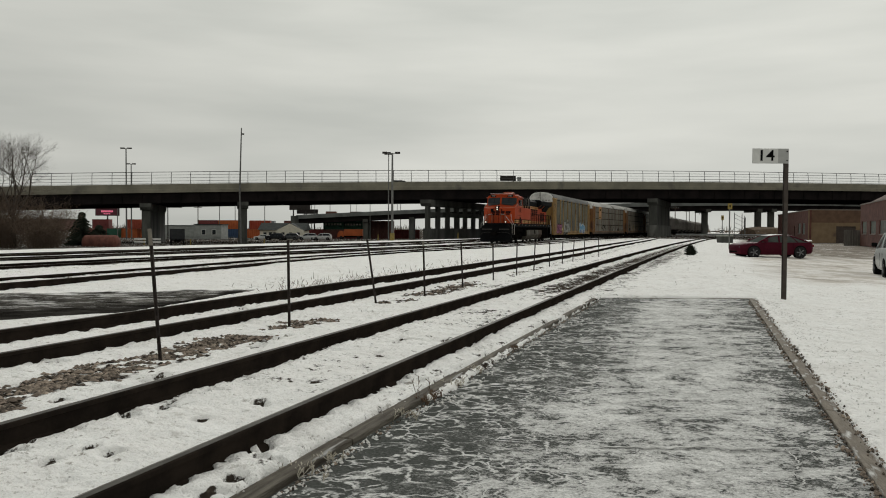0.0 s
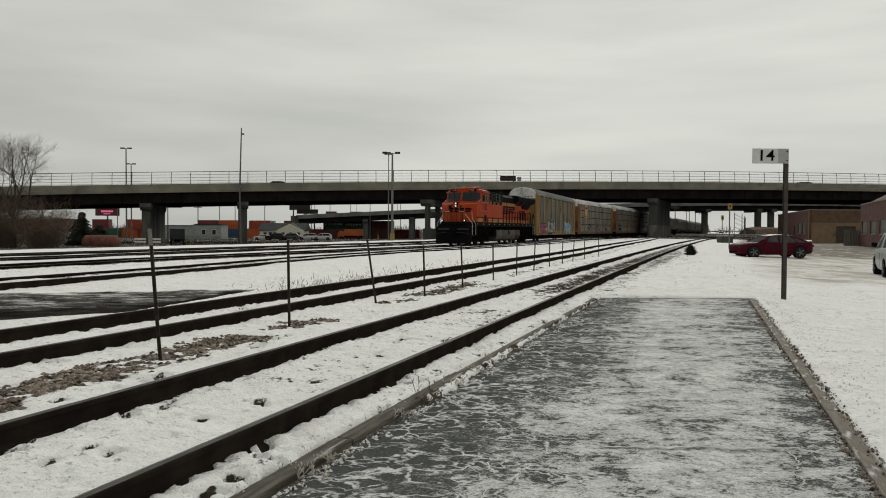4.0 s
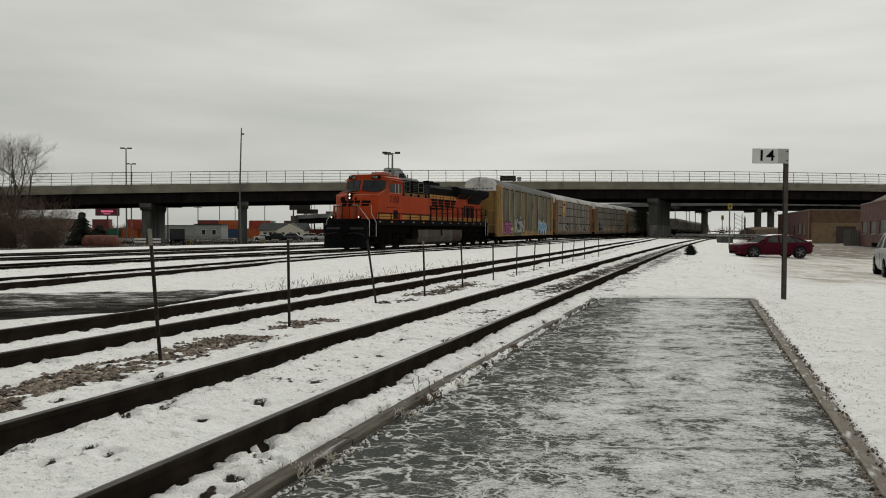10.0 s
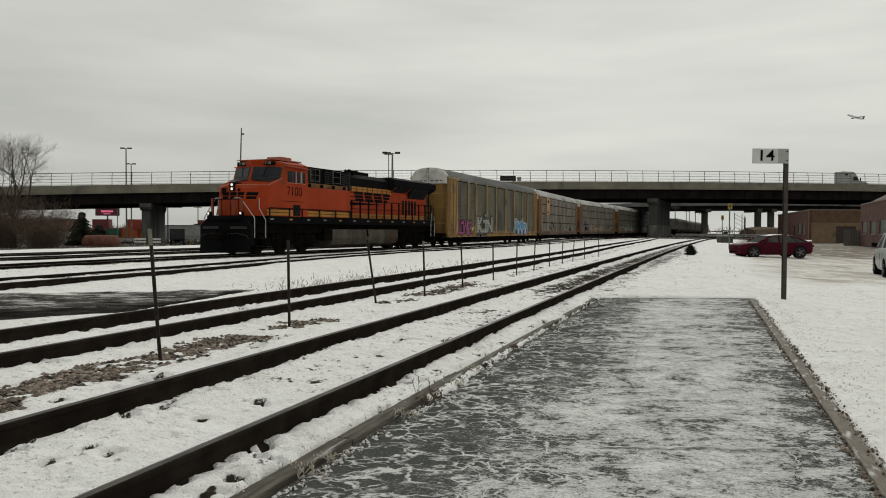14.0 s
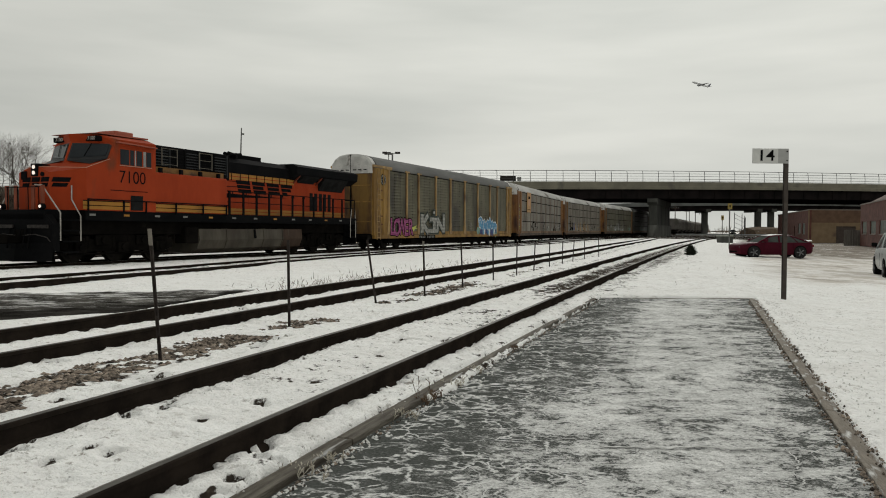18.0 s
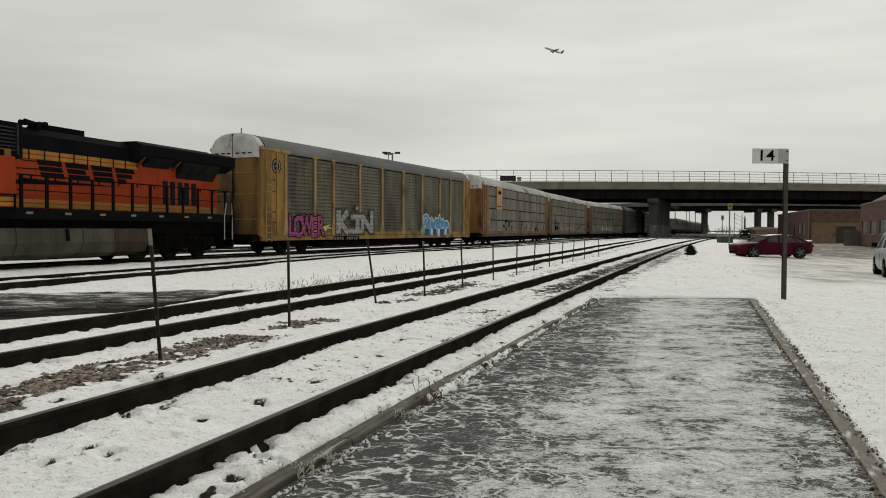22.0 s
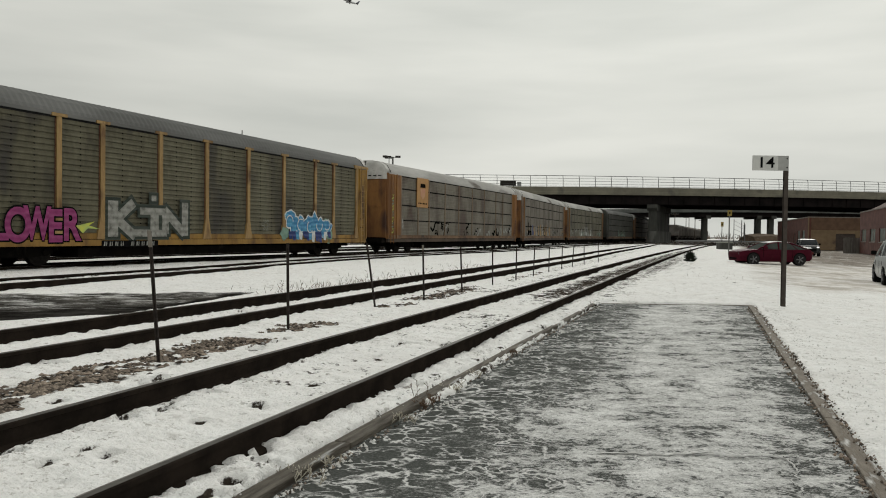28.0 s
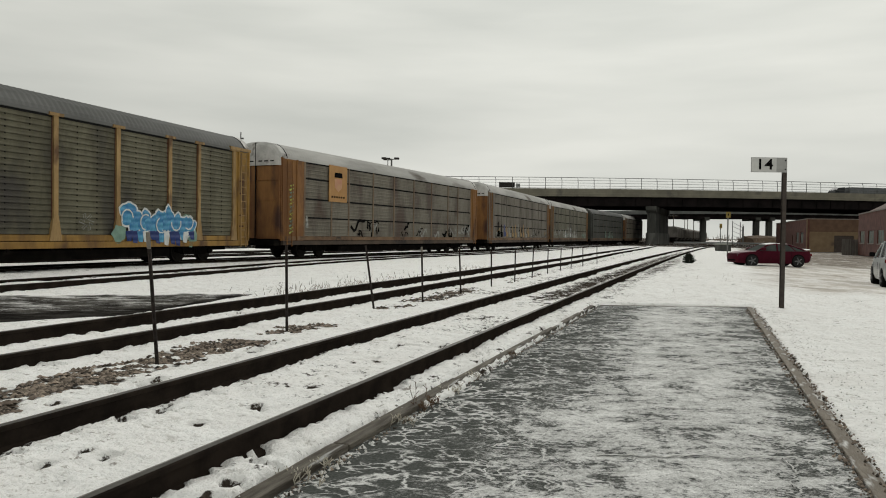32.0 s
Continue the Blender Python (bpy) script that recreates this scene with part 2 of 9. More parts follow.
def land(x, y):
    """Height of the snow without its small relief; the rail heads lie at 0."""
    s = side(x, y)
    z = -0.15 - 1.42 * step01(14, 62, s)
    r = x - track_near(y)
    z -= 0.38 * step01(5, 16, r) * step01(9, 24, y)
    z -= 0.02 * step01(2.0, 6.0, r) + 0.06 * step01(4.6, 5.8, r) * step01(10, 14, y)
    z += 1.4 * step01(14, 62, s) * step01(260, 600, y)
    z += 0.022 * (1 - step01(1.6, 3.0, abs(r + 1.2))) * (1 - step01(12, 24, y))
    z += 0.075 * step01(-8.5, -6.0, s) * (1 - step01(7, 11, s))
    return z


def relief(x, y):
    d = math.hypot(x, y)
    a = 0.026 * noise.noise((x * 0.7, y * 0.7, 0.3)) + 0.014 * noise.noise((x * 2.3, y * 2.3, 4.1))
    if d > 16 and x - track_near(y) > 1.4:
        a += (0.05 * noise.noise((x * 1.0, y * 0.8, 7.3)) + 0.03 * noise.noise((x * 2.2, y * 1.6, 3.9))) * step01(16, 24, d) * (1 - step01(48, 70, y))
    if d < 30:
        a += 0.018 * noise.noise((x * 3.6, y * 5.0, 1.7)) + 0.011 * noise.noise((x * 9, y * 11, 2.7))
        if d < 14:
            c = noise.noise((x * 17, y * 19, 5.2))
            o = x - track_near(y)
            k = 1.0 + 0.35 * step01(0.78, 0.95, o) * (1 - step01(2.2, 2.6, o))
            a += k * (0.011 * c + 0.011 * noise.noise((x * 29, y * 31, 9.1)))
        h = hollow(x, y)
        if h > 0:
            a -= 0.095 * h
    return a


def hollow(x, y):
    """Kicked and melted holes in the crust, 0 to 1."""
    if x > 1.03 + 0.345 * y - 0.1 and y < 18:
        return 0.0
    v = noise.noise((x * 2.1 + 9, y * 2.1, 8.8)) + 0.35 * noise.noise((x * 7.0, y * 7.0, 2.2))
    k = min(max((v - (0.50 if abs(x - track_near(y)) < 1.6 else 0.56)) / 0.12, 0.0), 1.0)
    if -5 < x < 1 and y < 14:
        for px, py, r in PITS:
            d = (x - px) ** 2 + ((y - py) * 0.8) ** 2
            if d < r * r * 4:
                d = math.sqrt(d) / r + 0.55 * noise.noise((x * 11, y * 11, px))
                k = max(k, 1 - step01(0.55, 1.15, d))
    return k


random.seed(40)
PITS = [(-2.79, 4.57, 0.09), (-2.64, 4.58, 0.07), (-2.75, 5.04, 0.05), (-2.33, 5.53, 0.08), (-2.17, 5.83, 0.07), (-2.26, 6.4, 0.06),
        (-1.87, 6.95, 0.09), (-1.96, 6.45, 0.06), (-1.75, 5.4, 0.05), (-1.15, 4.15, 0.06), (-1.1, 4.5, 0.05)]
for _k in range(28):
    _y = random.uniform(4, 13.5)
    PITS.append((track_near(_y) + random.choice((0.0, 0.0, 1.15, -1.35)) + random.gauss(0, 0.28), _y, random.uniform(0.025, 0.06)))


def graded(lo, hi, flo, fhi, fine, grow):
    """Grid lines from lo to hi, close together between flo and fhi."""
    mid = list(np.arange(flo, fhi, fine))
    up, v, s = [], fhi, fine
    while v < hi:
        up.append(v)
        s *= grow
        v += s
    up.append(hi)
    dn, v, s = [], flo, fine
    while v > lo:
        s *= grow
        v -= s
        dn.append(max(v, lo))
    return dn[::-1] + mid + up


# masks on the ground: bare ballast, wet asphalt, driven tan snow, dirt with pit shade
def FENCE_LINE(y):
    return -5.46 + 0.3048 * y + 0.001025 * y * y


def ballast(x, y):
    """How far the stones lie bare, 0 to 1."""
    v = 0.0
    if 2 < y < 40:
        o = x - FENCE_LINE(y)
        band = math.exp(-((o + 0.10) / 0.50) ** 2)
        along = (1.0 if y < 9.7 else 0.0) + math.exp(-((y - 11.0) / 0.7) ** 2) + 0.9 * math.exp(-((y - 14.6) / 0.8) ** 2) \
            + 0.95 * step01(15.2, 16.2, y) * (1 - step01(19, 21, y)) + 0.5 * step01(21, 24, y) * (1 - step01(30, 36, y))
        band = max(band, math.exp(-((x + 3.32) / 0.3) ** 2 - ((y - 5.7) / 0.35) ** 2))
        v = max(v, band * along * (0.72 + 0.5 * noise.noise((x * 1.1, y * 0.9, 3.0)) + 0.55 * noise.noise((x * 4, y * 4, 7.0)) + 0.6 * noise.noise((x * 9, y * 9, 2.0))))
    return min(max(v, 0), 1)


def soil_and_shade(x, y):
    """Dirty, trodden snow: between the rails far along the near track and beside it, along far rails; also shade put
    into pits and along the kerb.
    """
    o = x - track_near(y)
    v = 0.0
    if y > 13:
        far = step01(12, 19, y) * (1 - step01(70, 105, y))
        v = far * (0.95 * math.exp(-((o - 0.1) / 0.6) ** 2) + 0.52 * math.exp(-((o - 1.3) / 0.45) ** 2) + 0.5 * math.exp(-((o + 1.6) / 0.5) ** 2))
        v += 0.42 * step01(24, 34, y) * (1 - step01(44, 58, y)) * math.exp(-((o - 2.2) / 1.2) ** 2)
    elif y > 6:
        v = (0.36 + 0.25 * step01(9, 14, y)) * math.exp(-(o / 0.75) ** 2) + 0.34 * step01(6, 9, y) * math.exp(-((o - 1.25) / 0.35) ** 2)
    o2 = x - track_mid(y)
    v = max(v, 0.5 * step01(20, 34, y) * math.exp(-((o2 - 1.6) / 0.6) ** 2))
    if math.hypot(x, y) < 26:
        # shade inside the hollows, put into the colour as dark earth
        v = max(v, 0.80 * hollow(x + 0.01, y - 0.02))
        for tr in (track_near(y), track_mid(y)):
            v = max(v, 0.78 * math.exp(-((abs(x - tr) - 0.76) / 0.075) ** 2))
        v = max(v, 0.30 * step01(0.8, 1.0, o) * (1 - step01(1.9, 2.2, o)))
        # dark line outside the kerb: dirt and the snow edge's shade in one colour
        v = max(v, 0.6 * math.exp(-((x - edge_right(y) - 0.115 - 0.03 * noise.noise((x * 7, y * 7, 1.0))) / 0.035) ** 2) if y < 16 else 0)
        if 6.0 < y < 16:
            v = max(v, 0.5 * math.exp(-((x - edge_left(y) - 0.05) / 0.10) ** 2) * step01(6.0, 7.0, y))
    s = side(x, y)
    if -12 < s < 20:
        sd = siding(math.hypot(x + 15.26, y - 21.9) * (1 if y > 21.9 else -1))
        v = max(v, 0.62 * math.exp(-((s + sd) / 0.9) ** 2), 1.15 * math.exp(-((s + 0.4) / 1.25) ** 4), 0.75 * math.exp(-((s - 4.7) / 1.0) ** 4),
                0.55 * math.exp(-((s - 9.0) / 0.9) ** 4), 0.35 * math.exp(-((s + 2.9) / 0.9) ** 2))
    if s > 22:
        v = max(v, step01(24, 34, s) * 0.95 * step01(60, 90, y))
    if y > 118 and y < 330:
        v = max(v, 0.95 * step01(112, 128, y) * (1 - step01(300, 420, y)))
    return min(max(v, 0), 1)


def lot(x, y):
    """The driven yard beside the tracks: tan slush with bare asphalt."""
    o = x - track_near(y)
    return step01(3.0, 8.0, o) * step01(17, 25, y) * (1 - step01(120, 150, y))


def wet(x, y):
    if not (-60 < x < -3.0 and 6 < y < 30):
        return 0.0
    top = float(np.interp(x, (-9.5, -6.0, -4.2), (16.4, 17.1, 17.8)))
    bot = float(np.interp(x, (-9.5, -6.8, -5.2, -4.9, -4.2), (10.4, 11.4, 12.5, 14.2, 17.5)))
    w = noise.noise((x * 0.8, y * 0.8, 6.0)) * 0.5 + noise.noise((x * 2.5, y * 2.5, 6.0)) * 0.25
    deep = 1 - step01(0.5, 2.6, y - bot + 1.5 * w)
    return step01(-3.9, -4.7, x) * step01(-0.3, 0.15, y - bot + 0.5 * w) * step01(-0.5, 0.9, top - y + 1.6 * w) * (0.60 + 0.36 * deep)


def build_ground():
    xs = graded(-3200, 3200, -4.4, 6.6, 0.028, 1.055)
    ys = [-400, -150, -60, -25, -10, -4, 0, 1.2, 2.0] + list(np.arange(2.6, 7.0, 0.034)) + graded(7.0, 4200, 7.0, 17.0, 0.06, 1.03)
    verts, cols = [], []
    for y in ys:
        for x in xs:
            z = land(x, y)
            d = math.hypot(x, y)
            if d < 260:
                z += relief(x, y) * (1.0 if d < 60 else 2.0)
            near = abs(abs(x - track_near(y)) - 0.76) if y < 60 else 9
            near = min(near, abs(abs(x - track_mid(y)) - 0.76) if y < 60 else 9)
            if near < 0.16 and d < 30:
                z -= 0.04 * (1 - near / 0.16) - (0.022 * noise.noise((x * 8, y * 8, 6.6)) + 0.030 * noise.noise((x * 21, y * 21, 3.6))) * step01(0.02, 0.07, near)
            if y < PLAT_FAR + 0.4 and -0.06 < x - edge_right(y) < 0.6:
                k = 1 - step01(0.085, 0.15, x - edge_right(y) + 0.03 * noise.noise((x * 6, y * 6, 2.0)) + 0.015 * noise.noise((x * 19, y * 19, 2.0)))
                z = z * (1 - k) + k * (PLAT_Z - 0.022)
            if y < PLAT_FAR + 0.4:
                drift = step01(5.7, 6.6, y)
                rough_ = 0.05 * noise.noise((x * 4, y * 4, 5.1)) + 0.03 * noise.noise((x * 13, y * 13, 2.1))
                u = x - edge_left(y)
                if -0.7 < u < 0.6:
                    z += 0.010 * (1 - step01(0.0, 0.5, abs(u + 0.3))) + 0.5 * abs(rough_) * (1 - step01(0.3, 0.7, abs(u)))
                if drift > 0 and -0.10 < u < 0.6:
                    fall = step01(-0.08, 0.24, u)
                    z = z * (1 - drift) + drift * (z * (1 - fall) + fall * (PLAT_Z + 0.004) + 0.55 * rough_ * math.sin(math.pi * min(fall, 0.9)))
                if drift > 0 and -0.075 < u < 0.04 and noise.noise((y * 0.8, 2.0, 6.0)) > -0.25 - 0.04 * (13 - y):
                    z = min(z, -0.175)
                ins = min(u + 0.06 - drift * (0.20 - 0.08 * step01(8, 12, y) + 1.4 * rough_), edge_right(y) + 0.045 - x, PLAT_FAR + 0.03 - y)
                if ins > -0.4:
                    k = step01(-0.05, 0.03, ins + (0.022 * noise.noise((x * 5, y * 5, 3.3)) + 0.02 * noise.noise((x * 15, y * 15, 1.3))) * (1.0 if x < edge_left(y) + 0.5 else 0.3))
                    z = z * (1 - k) - 0.36 * k
            b = ballast(x, y)
            z -= 0.03 * b
            w = wet(x, y)
            if w > 0:
                z = z * (1 - w) + w * (-0.16)
            verts.append((x, y, z))
            cols.append((b, w, lot(x, y), soil_and_shade(x, y)))
    nx = len(xs)
    faces = [(j * nx + i, j * nx + i + 1, (j + 1) * nx + i + 1, (j + 1) * nx + i) for j in range(len(ys) - 1) for i in range(nx - 1)]
    me = bpy.data.meshes.new("ground")
    me.from_pydata(verts, [], faces)
    at = me.color_attributes.new("cover", "FLOAT_COLOR", "POINT")
    at.data.foreach_set("color", np.array(cols, dtype=np.float32).ravel())
    me.materials.append(ground_material())
    me.shade_smooth()
    tagged(new("ground", me), "trampled snow over rail yard ground, bare ballast and tyre slush in places", "ground", kind="structure")


def ground_material():
    m = bpy.data.materials.new("snowy_ground")
    m.use_nodes = True
    n, l = m.node_tree.nodes, m.node_tree.links
    p = n["Principled BSDF"]
    tc = n.new("ShaderNodeTexCoord")
    at = n.new("ShaderNodeAttribute")
    at.attribute_name = "cover"
    sp = n.new("ShaderNodeSeparateColor")
    l.new(at.outputs["Color"], sp.inputs[0])

    def nz(scale, detail=6, rough=0.55, vec=None):
        t = n.new("ShaderNodeTexNoise")
        t.inputs["Scale"].default_value, t.inputs["Detail"].default_value, t.inputs["Roughness"].default_value = scale, detail, rough
        l.new(vec or tc.outputs["Object"], t.inputs["Vector"])
        return t.outputs[0]

    def rng(src, a, b, c=0.0, d=1.0):
        t = n.new("ShaderNodeMapRange")
        for i, v in enumerate((a, b, c, d)):
            t.inputs[i + 1].default_value = v
        l.new(src, t.inputs[0])
        return t.outputs[0]

    def op(kind, a, b):
        t = n.new("ShaderNodeMath")
        t.operation = kind
        for i, v in enumerate((a, b)):
            if isinstance(v, (int, float)):
                t.inputs[i].default_value = v
            else:
                l.new(v, t.inputs[i])
        return t.outputs[0]

    def mix(f, a, b):
        t = n.new("ShaderNodeMix")
        t.data_type = "RGBA"
        if isinstance(f, (int, float)):
            t.inputs[0].default_value = f
        else:
            l.new(f, t.inputs[0])
        for i, v in ((6, a), (7, b)):
            if isinstance(v, tuple):
                t.inputs[i].default_value = (*v, 1)
            else:
                l.new(v, t.inputs[i])
        return t.outputs[2]

    big, mid, fine = nz(0.25), nz(1.6), nz(14, 5, 0.7)
    snow = mix(rng(mid, 0.35, 0.7), (0.93, 0.93, 0.92), (0.87, 0.86, 0.845))
    # specks of dirt that also put the small relief's shading into the snow colour
    dirt_shade = rng(nz(0.7, 4, 0.6), 0.42, 0.66, 0.3, 1.0)
    snow = mix(op("MULTIPLY", rng(fine, 0.59, 0.64, 0, 0.5), dirt_shade), snow, (0.36, 0.33, 0.30))
    snow = mix(op("MULTIPLY", rng(nz(5.5, 8, 0.72), 0.575, 0.65, 0, 0.6), dirt_shade), snow, (0.46, 0.43, 0.40))
    snow = mix(op("MULTIPLY", rng(nz(34, 3, 0.6), 0.66, 0.71, 0, 0.6), dirt_shade), snow, (0.16, 0.13, 0.11))
    scuff = op("MULTIPLY", rng(nz(8, 5, 0.68), 0.60, 0.645, 0, 0.8), rng(nz(0.55, 5, 0.6), 0.42, 0.58, 0.15, 1.0))
    snow = mix(scuff, snow, (0.27, 0.245, 0.215))
    tan = mix(rng(nz(0.8, 7, 0.65), 0.42, 0.58), (0.58, 0.54, 0.495), (0.82, 0.80, 0.78))
    mp = n.new("ShaderNodeMapping")
    mp.inputs["Rotation"].default_value = (0, 0, radians(-24))
    mp.inputs["Scale"].default_value = (0.85, 0.8, 1)
    l.new(tc.outputs["Object"], mp.inputs["Vector"])
    ruts = nz(0.55, 8, 0.68, mp.outputs[0])
    tan = mix(rng(ruts, 0.53, 0.64, 0, 0.5), tan, (0.29, 0.25, 0.215))
    earth = mix(rng(nz(5), 0.35, 0.65), (0.062, 0.050, 0.040), (0.034, 0.029, 0.025))
    earth = mix(rng(nz(40, 3), 0.5, 0.7, 0, 0.6), earth, (0.12, 0.098, 0.08))
    black = mix(rng(nz(30, 3), 0.4, 0.7), (0.012, 0.011, 0.010), (0.028, 0.026, 0.024))
    st = n.new("ShaderNodeMapping")
    st.inputs["Scale"].default_value = (0.6, 1.3, 1)
    st.inputs["Rotation"].default_value = (0, 0, radians(-12))
    l.new(tc.outputs["Object"], st.inputs["Vector"])
    black = mix(rng(nz(1.3, 10, 0.72, st.outputs[0]), 0.48, 0.70), black, (0.07, 0.066, 0.06))
    pale = mix(rng(nz(1.7, 10, 0.75, st.outputs[0]), 0.40, 0.62), (0.028, 0.026, 0.024), (0.13, 0.124, 0.112))
    pale = mix(rng(nz(3.2, 9, 0.72, st.outputs[0]), 0.52, 0.66, 0, 0.85), pale, (0.60, 0.59, 0.58))
    black = mix(rng(op("ADD", sp.outputs["Green"], op("MULTIPLY", op("SUBTRACT", nz(0.9, 7, 0.7, st.outputs[0]), 0.5), 0.6)), 0.68, 0.86), pale, black)
    f_lot = rng(op("ADD", sp.outputs["Blue"], op("MULTIPLY", op("SUBTRACT", big, 0.5), 1.1)), 0.35, 0.8)
    sx = n.new("ShaderNodeSeparateXYZ")
    l.new(tc.outputs["Object"], sx.inputs[0])
    bare = rng(op("ADD", sx.outputs["Y"], op("MULTIPLY", op("SUBTRACT", nz(0.12, 6, 0.6), 0.5), 26)), 41, 52)
    road = mix(rng(nz(0.5, 7, 0.65), 0.40, 0.60), (0.21, 0.185, 0.16), (0.33, 0.30, 0.27))
    road = mix(rng(nz(0.9, 7, 0.65), 0.57, 0.63, 0, 0.8), road, (0.72, 0.71, 0.69))
    tan = mix(bare, tan, road)
    col = mix(f_lot, snow, tan)
    f_soil_shade = rng(op("ADD", op("MULTIPLY", at.outputs["Alpha"], 0.62), op("ADD", op("MULTIPLY", op("SUBTRACT", nz(2.6, 7, 0.66), 0.5), 1.1), op("MULTIPLY", op("SUBTRACT", nz(9, 6, 0.7), 0.5), 1.5))), 0.36, 0.48)
    f_soil_shade = op("MULTIPLY", f_soil_shade, rng(at.outputs["Alpha"], 0.02, 0.12))
    col = mix(f_soil_shade, col, earth)
    f_ball = rng(op("ADD", sp.outputs["Red"], op("MULTIPLY", op("SUBTRACT", nz(4.5, 6, 0.6), 0.5), 0.9)), 0.42, 0.60)
    # ground between the stones, with the shade among them put into its colour
    gap_shade = mix(rng(nz(28, 3), 0.4, 0.6), (0.030, 0.024, 0.019), (0.06, 0.048, 0.038))
    col = mix(f_ball, col, gap_shade)
    f_wet = rng(op("ADD", sp.outputs["Green"], op("MULTIPLY", op("SUBTRACT", nz(1.8, 9, 0.72, st.outputs[0]), 0.5), 1.0)), 0.38, 0.58)
    col = mix(f_wet, col, black)
    l.new(col, p.inputs["Base Color"])
    ro = n.new("ShaderNodeMix")
    ro.inputs[2].default_value, ro.inputs[3].default_value = 0.8, 0.72
    l.new(f_wet, ro.inputs[0])
    l.new(ro.outputs[0], p.inputs["Roughness"])
    p.inputs["Specular IOR Level"].default_value = 0.0
    bp = n.new("ShaderNodeBump")
    bp.inputs["Strength"].default_value, bp.inputs["Distance"].default_value = 0.9, 0.07
    l.new(op("ADD", op("ADD", nz(6, 8, 0.66), op("MULTIPLY", nz(2.2, 5, 0.6), 1.7)), op("MULTIPLY", fine, 0.18)), bp.inputs["Height"])
    l.new(bp.outputs[0], p.inputs["Normal"])
    return m


build_ground()


# ---------- platform ----------
def platform_material():
    m = bpy.data.materials.new("asphalt_with_blown_snow")
    m.use_nodes = True
    n, l = m.node_tree.nodes, m.node_tree.links
    p = n["Principled BSDF"]
    tc, mp = n.new("ShaderNodeTexCoord"), n.new("ShaderNodeMapping")
    mp.inputs["Scale"].default_value = (0.90, 1.12, 1)
    mp.inputs["Rotation"].default_value = (0, 0, radians(-7))
    l.new(tc.outputs["Object"], mp.inputs["Vector"])

    def nz(scale, detail, rough, vec, dist=0.0):
        t = n.new("ShaderNodeTexNoise")
        t.inputs["Scale"].default_value, t.inputs["Detail"].default_value = scale, detail
        t.inputs["Roughness"].default_value, t.inputs["Distortion"].default_value = rough, dist
        l.new(vec, t.inputs["Vector"])
        return t.outputs[0]

    def rng(src, a, b, c=0.0, d=1.0):
        t = n.new("ShaderNodeMapRange")
        for i, v in enumerate((a, b, c, d)):
            t.inputs[i + 1].default_value = v
        l.new(src, t.inputs[0])
        return t.outputs[0]

    def op(kind, a, b):
        t = n.new("ShaderNodeMath")
        t.operation = kind
        for i, v in enumerate((a, b)):
            if isinstance(v, (int, float)):
                t.inputs[i].default_value = v
            else:
                l.new(v, t.inputs[i])
        return t.outputs[0]

    wob = n.new("ShaderNodeMix")
    wob.data_type = "RGBA"
    wob.blend_type = "LINEAR_LIGHT"
    wob.inputs[0].default_value = 0.24
    wn_ = n.new("ShaderNodeTexNoise")
    wn_.inputs["Scale"].default_value, wn_.inputs["Detail"].default_value = 3.5, 5
    l.new(mp.outputs[0], wn_.inputs["Vector"])
    l.new(mp.outputs[0], wob.inputs[6])
    l.new(wn_.outputs["Color"], wob.inputs[7])
    vec = wob.outputs[2]

    obj = tc.outputs["Object"]
    sep = n.new("ShaderNodeSeparateXYZ")
    l.new(obj, sep.inputs[0])
    across = op("ADD", sep.outputs["X"], op("MULTIPLY", sep.outputs["Y"], -0.33))
    # blown snow lies thickest along the middle; the edges are swept bare
    mid = op("MULTIPLY", rng(across, -2.1, -0.55), rng(across, 1.15, 0.35, 0.35, 1.0))
    cover = op("ADD", op("SUBTRACT", op("MULTIPLY", mid, 0.152), rng(across, -0.9, -2.0, 0.0, 0.115)), op("MULTIPLY", op("SUBTRACT", nz(0.9, 3, 0.5, obj), 0.5), 0.24))
    ragged = op("MULTIPLY", op("SUBTRACT", nz(17, 8, 0.8, mp.outputs[0]), 0.5), 0.36)

    def thread(scale, w):
        vo = n.new("ShaderNodeTexVoronoi")
        vo.feature = "DISTANCE_TO_EDGE"
        vo.inputs["Scale"].default_value = scale
        l.new(vec, vo.inputs["Vector"])
        return rng(op("ADD", vo.outputs["Distance"], ragged), w, w * 0.25)
    ridge = op("MAXIMUM", op("MULTIPLY", thread(3.4, 0.072), rng(nz(2.1, 6, 0.7, mp.outputs[0]), 0.47, 0.56)),
               op("MULTIPLY", thread(7.0, 0.090), rng(nz(3.1, 6, 0.7, mp.outputs[0]), 0.46, 0.55)))
    grain = op("ADD", op("MULTIPLY", nz(3.4, 12, 0.70, vec), 0.66), op("MULTIPLY", nz(15, 8, 0.75, mp.outputs[0]), 0.34))
    t = op("ADD", grain, cover)
    patch = op("ADD", op("MULTIPLY", rng(t, 0.575, 0.606), 0.55), op("MULTIPLY", rng(t, 0.61, 0.72), 0.36))
    dust = op("MULTIPLY", rng(nz(30, 6, 0.8, mp.outputs[0]), 0.47, 0.60), rng(t, 0.46, 0.60, 0.0, 0.36))
    fleck = rng(nz(19, 7, 0.78, mp.outputs[0]), 0.555, 0.60)
    f = op("MAXIMUM", op("MULTIPLY", ridge, 0.80), op("MAXIMUM", op("MULTIPLY", patch, op("SUBTRACT", 1.0, op("MULTIPLY", fleck, 0.72))), dust))
    speck = op("MULTIPLY", op("SUBTRACT", nz(60, 4, 0.7, mp.outputs[0]), 0.5), 1.6)
    f = op("ADD", f, op("MULTIPLY", speck, rng(f, 0.0, 0.5, 0.10, 0.6)))
    lim = n.new("ShaderNodeClamp")
